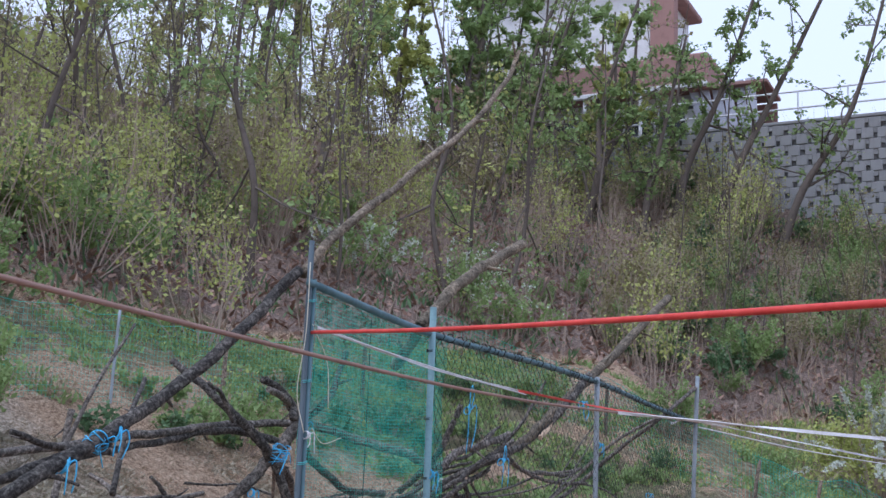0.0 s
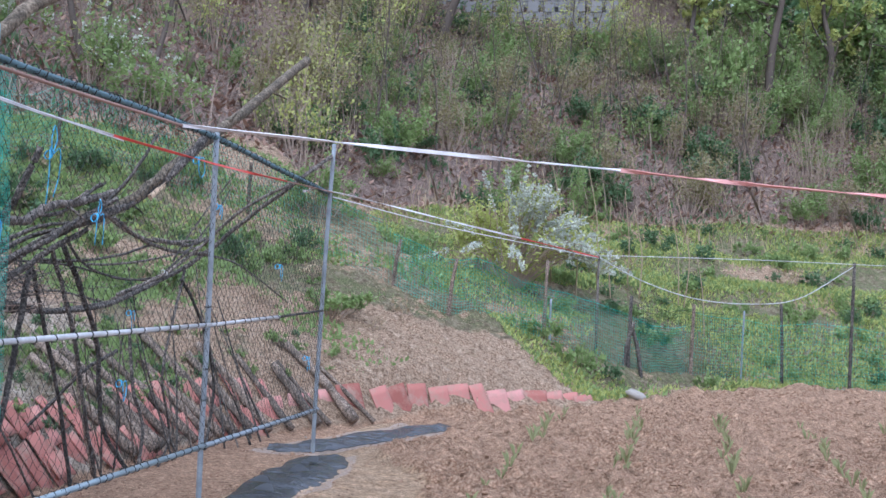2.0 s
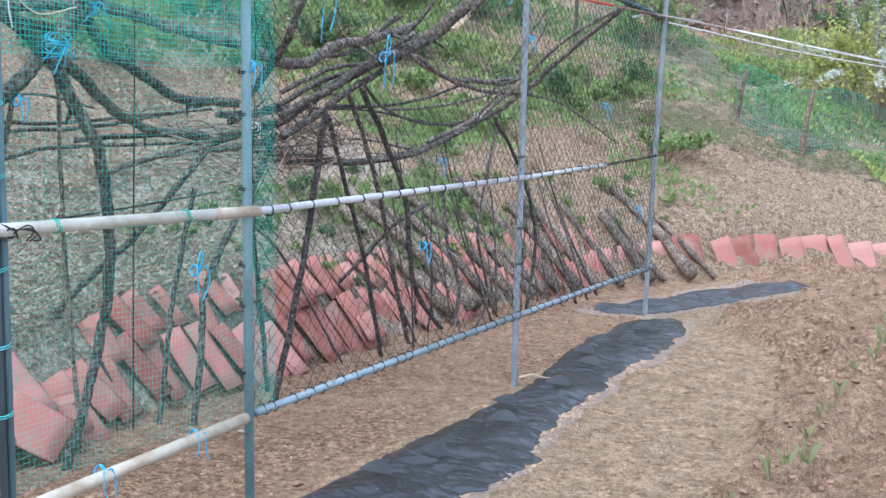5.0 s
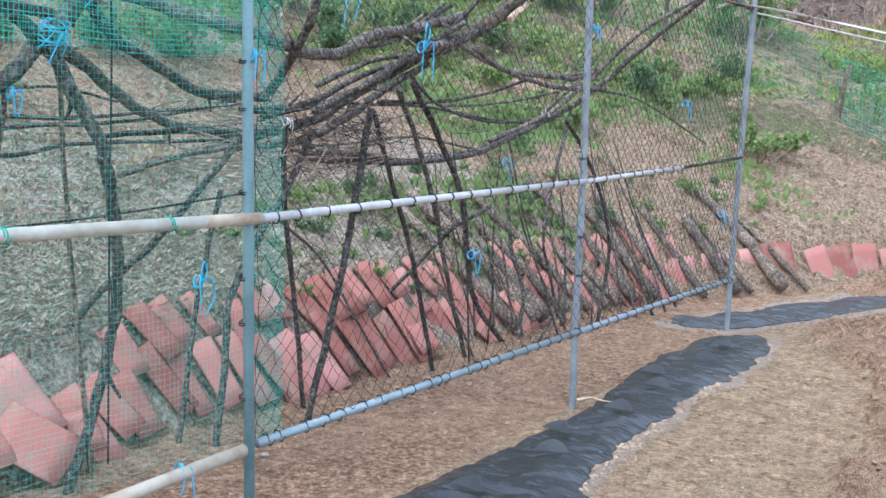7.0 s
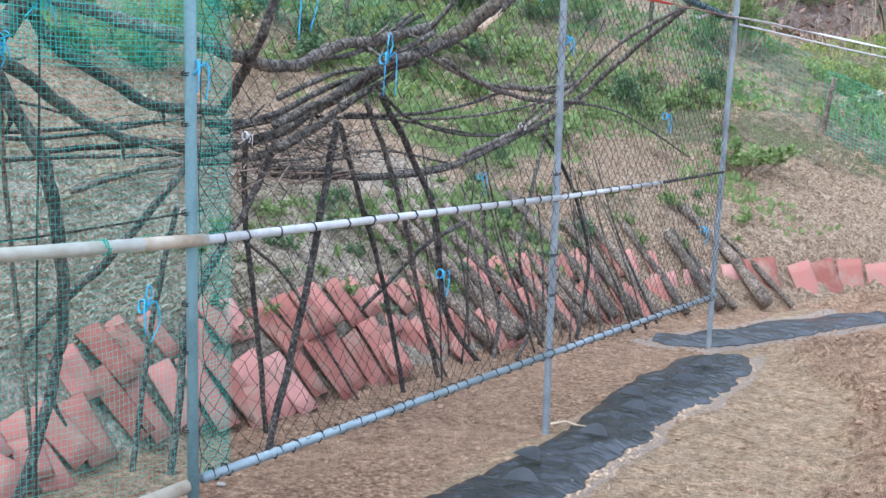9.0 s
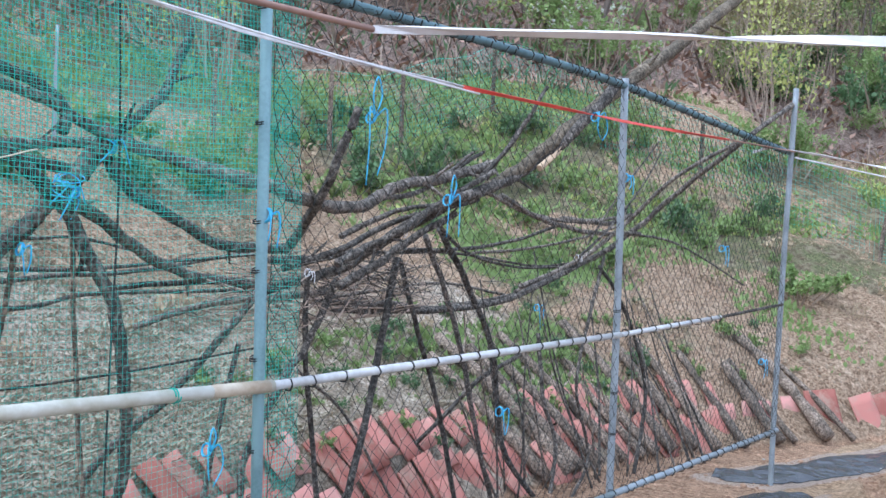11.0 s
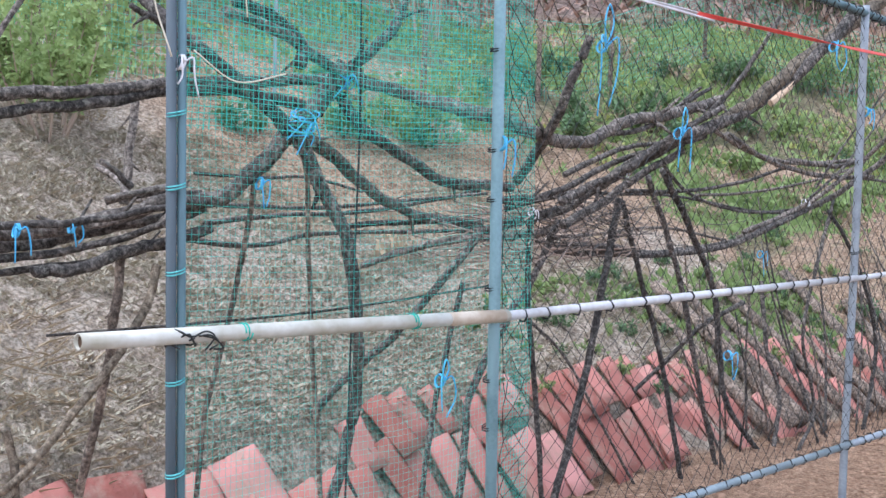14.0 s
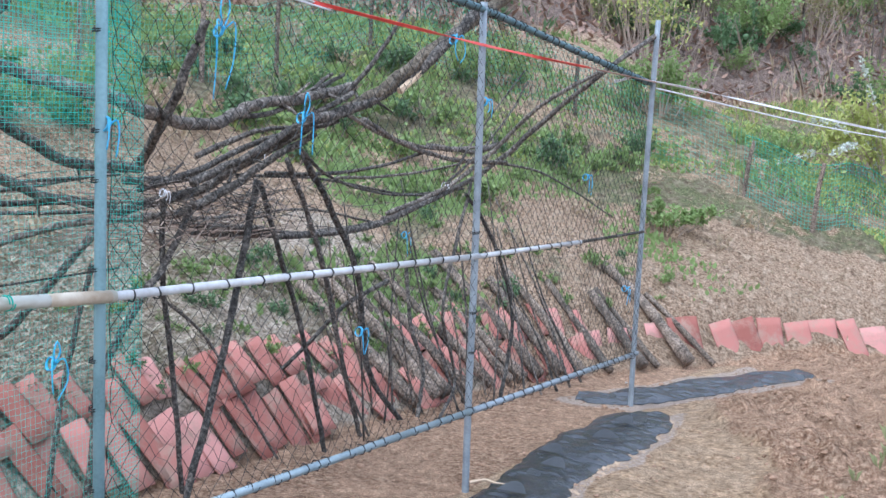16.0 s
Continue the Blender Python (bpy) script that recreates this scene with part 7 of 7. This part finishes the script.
SEEDLINGS = [mesh_of("seedling", *seedling(k), SEEDLING_LEAF) for k in range(5)]
srng = random.Random(77)
for row in range(5):
    y = -3.2
    while y < 6.0:
        x = 1.72 + row * 0.86 + srng.uniform(-0.05, 0.05) + 0.02 * y
        yy = y + srng.uniform(-0.06, 0.06)
        sb = float(bank_coords(np.array([x]), np.array([yy]))[0][0])
        if sb < -0.4 and srng.random() < 0.85:
            o = new("seedling", srng.choice(SEEDLINGS))
            o.matrix_basis = pose(x, yy, land_z(x, yy), 0, 0, srng.uniform(0, 360)) @ Matrix.Diagonal((srng.uniform(0.7, 1.2),) * 3 + (1,))
            tagged(o, "small green corn seedling in the tilled soil", "seedling", "seedling rows")
        y += 0.25


def stone(x, y, r, mat, seed, label, group="", category="stone"):
    bm = bmesh.new()
    bmesh.ops.create_icosphere(bm, subdivisions=2, radius=r)
    rng = random.Random(seed)
    off = Vector((rng.uniform(0, 50), rng.uniform(0, 50), 0))
    for v in bm.verts:
        v.co *= 0.8 + 0.5 * noise.noise(v.co / r * 0.9 + off)
        v.co.z *= 0.6
    V = [v.co.copy() for v in bm.verts]
    bm.verts.index_update()
    F = [tuple(v.index for v in f.verts) for f in bm.faces]
    bm.free()
    put("stone" if category == "stone" else "clod", (V, F), mat, None, label, category, group, at=pose(x, y, land_z(x, y) + r * 0.25, 0, 0, rng.uniform(0, 360)), smooth=True)


stone(2.62, 7.75, 0.17, STONE, 1, "pale rounded stone at the field corner")
crng = random.Random(91)
for k in range(26):
    x, y = crng.uniform(-0.9, 1.3), crng.uniform(-2.8, 4.2)
    stone(x, y, crng.uniform(0.012, 0.03), STONE if crng.random() < 0.2 else SOIL_CLOD, 500 + k, "small pebble on the path", "pebbles")


GOLD = (1 + 5 ** 0.5) / 2
ICO_V = np.array([(-1, GOLD, 0), (1, GOLD, 0), (-1, -GOLD, 0), (1, -GOLD, 0), (0, -1, GOLD), (0, 1, GOLD), (0, -1, -GOLD), (0, 1, -GOLD), (GOLD, 0, -1), (GOLD, 0, 1), (-GOLD, 0, -1), (-GOLD, 0, 1)]) / 1.9
ICO_F = np.array([(0, 11, 5), (0, 5, 1), (0, 1, 7), (0, 7, 10), (0, 10, 11), (1, 5, 9), (5, 11, 4), (11, 10, 2), (10, 7, 6), (7, 1, 8), (3, 9, 4), (3, 4, 2), (3, 2, 6), (3, 6, 8), (3, 8, 9), (4, 9, 5), (2, 4, 11), (6, 2, 10), (8, 6, 7), (9, 8, 1)])


def lumps(x, y, z, r, rng):
    """Uneven rounded lumps lying at the given places."""
    a = rng.uniform(0, 2 * np.pi, len(x))
    k = r[:, None] * rng.uniform(0.65, 1.3, (len(x), 12))
    d = ICO_V[None] * k[:, :, None]
    sx = rng.uniform(0.8, 1.5, len(x))[:, None]
    px, py = d[:, :, 0] * sx, d[:, :, 1]
    V = np.stack([x[:, None] + px * np.cos(a)[:, None] - py * np.sin(a)[:, None], y[:, None] + px * np.sin(a)[:, None] + py * np.cos(a)[:, None], (z + r * 0.15)[:, None] + d[:, :, 2] * 0.7], 2)
    F = (np.arange(len(x)) * 12)[:, None, None] + ICO_F[None]
    return V.reshape(-1, 3).tolist(), F.reshape(-1, 3).tolist()


def clods():
    rng = np.random.RandomState(92)
    x, y = rng.uniform(-1.2, 6.0, 42000), rng.uniform(-3.5, 9, 42000)
    keep = (bank_coords(x, y)[0] < -0.1) & ~((x > 0.0) & (x < tilled_edge(y) - 0.05) & (rng.uniform(0, 1, len(x)) < 0.85)) & (rng.uniform(0, 1, len(x)) < 0.62)
    x, y = x[keep], y[keep]
    z = land(x, y)
    r = np.where(x < 1.0, 0.75, 1.0) * (0.004 + 0.017 * rng.uniform(0, 1, len(x)) ** 3.0)
    V, F = lumps(x, y, z, r, rng)
    put("soil_clods", (V, F), SOIL_CLOD, None, "loose crumbly clods over the tilled field", "soil clods", kind="stuff")


clods()


def crumbs(n, seed, region, test, rmin, rmax, mat, name, label, category):
    """Small crumbs of earth strewn over the land."""
    rng = np.random.RandomState(seed)
    x, y = rng.uniform(region[0], region[1], n), rng.uniform(region[2], region[3], n)
    keep = test(x, y, bank_coords(x, y)[0], rng)
    x, y = x[keep], y[keep]
    z = land(x, y)
    r = rmin + (rmax - rmin) * rng.uniform(0, 1, len(x)) ** 3
    V, F = lumps(x, y, z, r, rng)
    put(name, (V, F), mat, None, label, category, kind="stuff")


crumbs(20000, 94, (-4.2, 1.5, -5, 6), lambda x, y, s, r: (s > 0.12) & (s < 2.6) & (y < 5.8), 0.004, 0.013, BANK_CLOD, "soil_crumbs", "crumbly dry earth on the bank", "soil crumbs")


crumbs(20000, 95, (0.2, 0.75, -3.5, 2.2), lambda x, y, s, r: np.abs(x - film_right(y) + 0.02 - 0.10 * (vnoise(x, y, 3.0, 31) - 0.5)) < r.uniform(0, 0.09, len(x)), 0.003, 0.012, SAND, "spilt_sand", "pale sand spilt over the edge of the film", "sand")
crumbs(6000, 96, (0.3, 1.6, -3.0, 4.2), lambda x, y, s, r: (s < -0.2) & (x < tilled_edge(y)) & (x > film_right(y)), 0.002, 0.007, SAND, "path_gravel", "fine pale crumbs over the sandy path", "gravel")
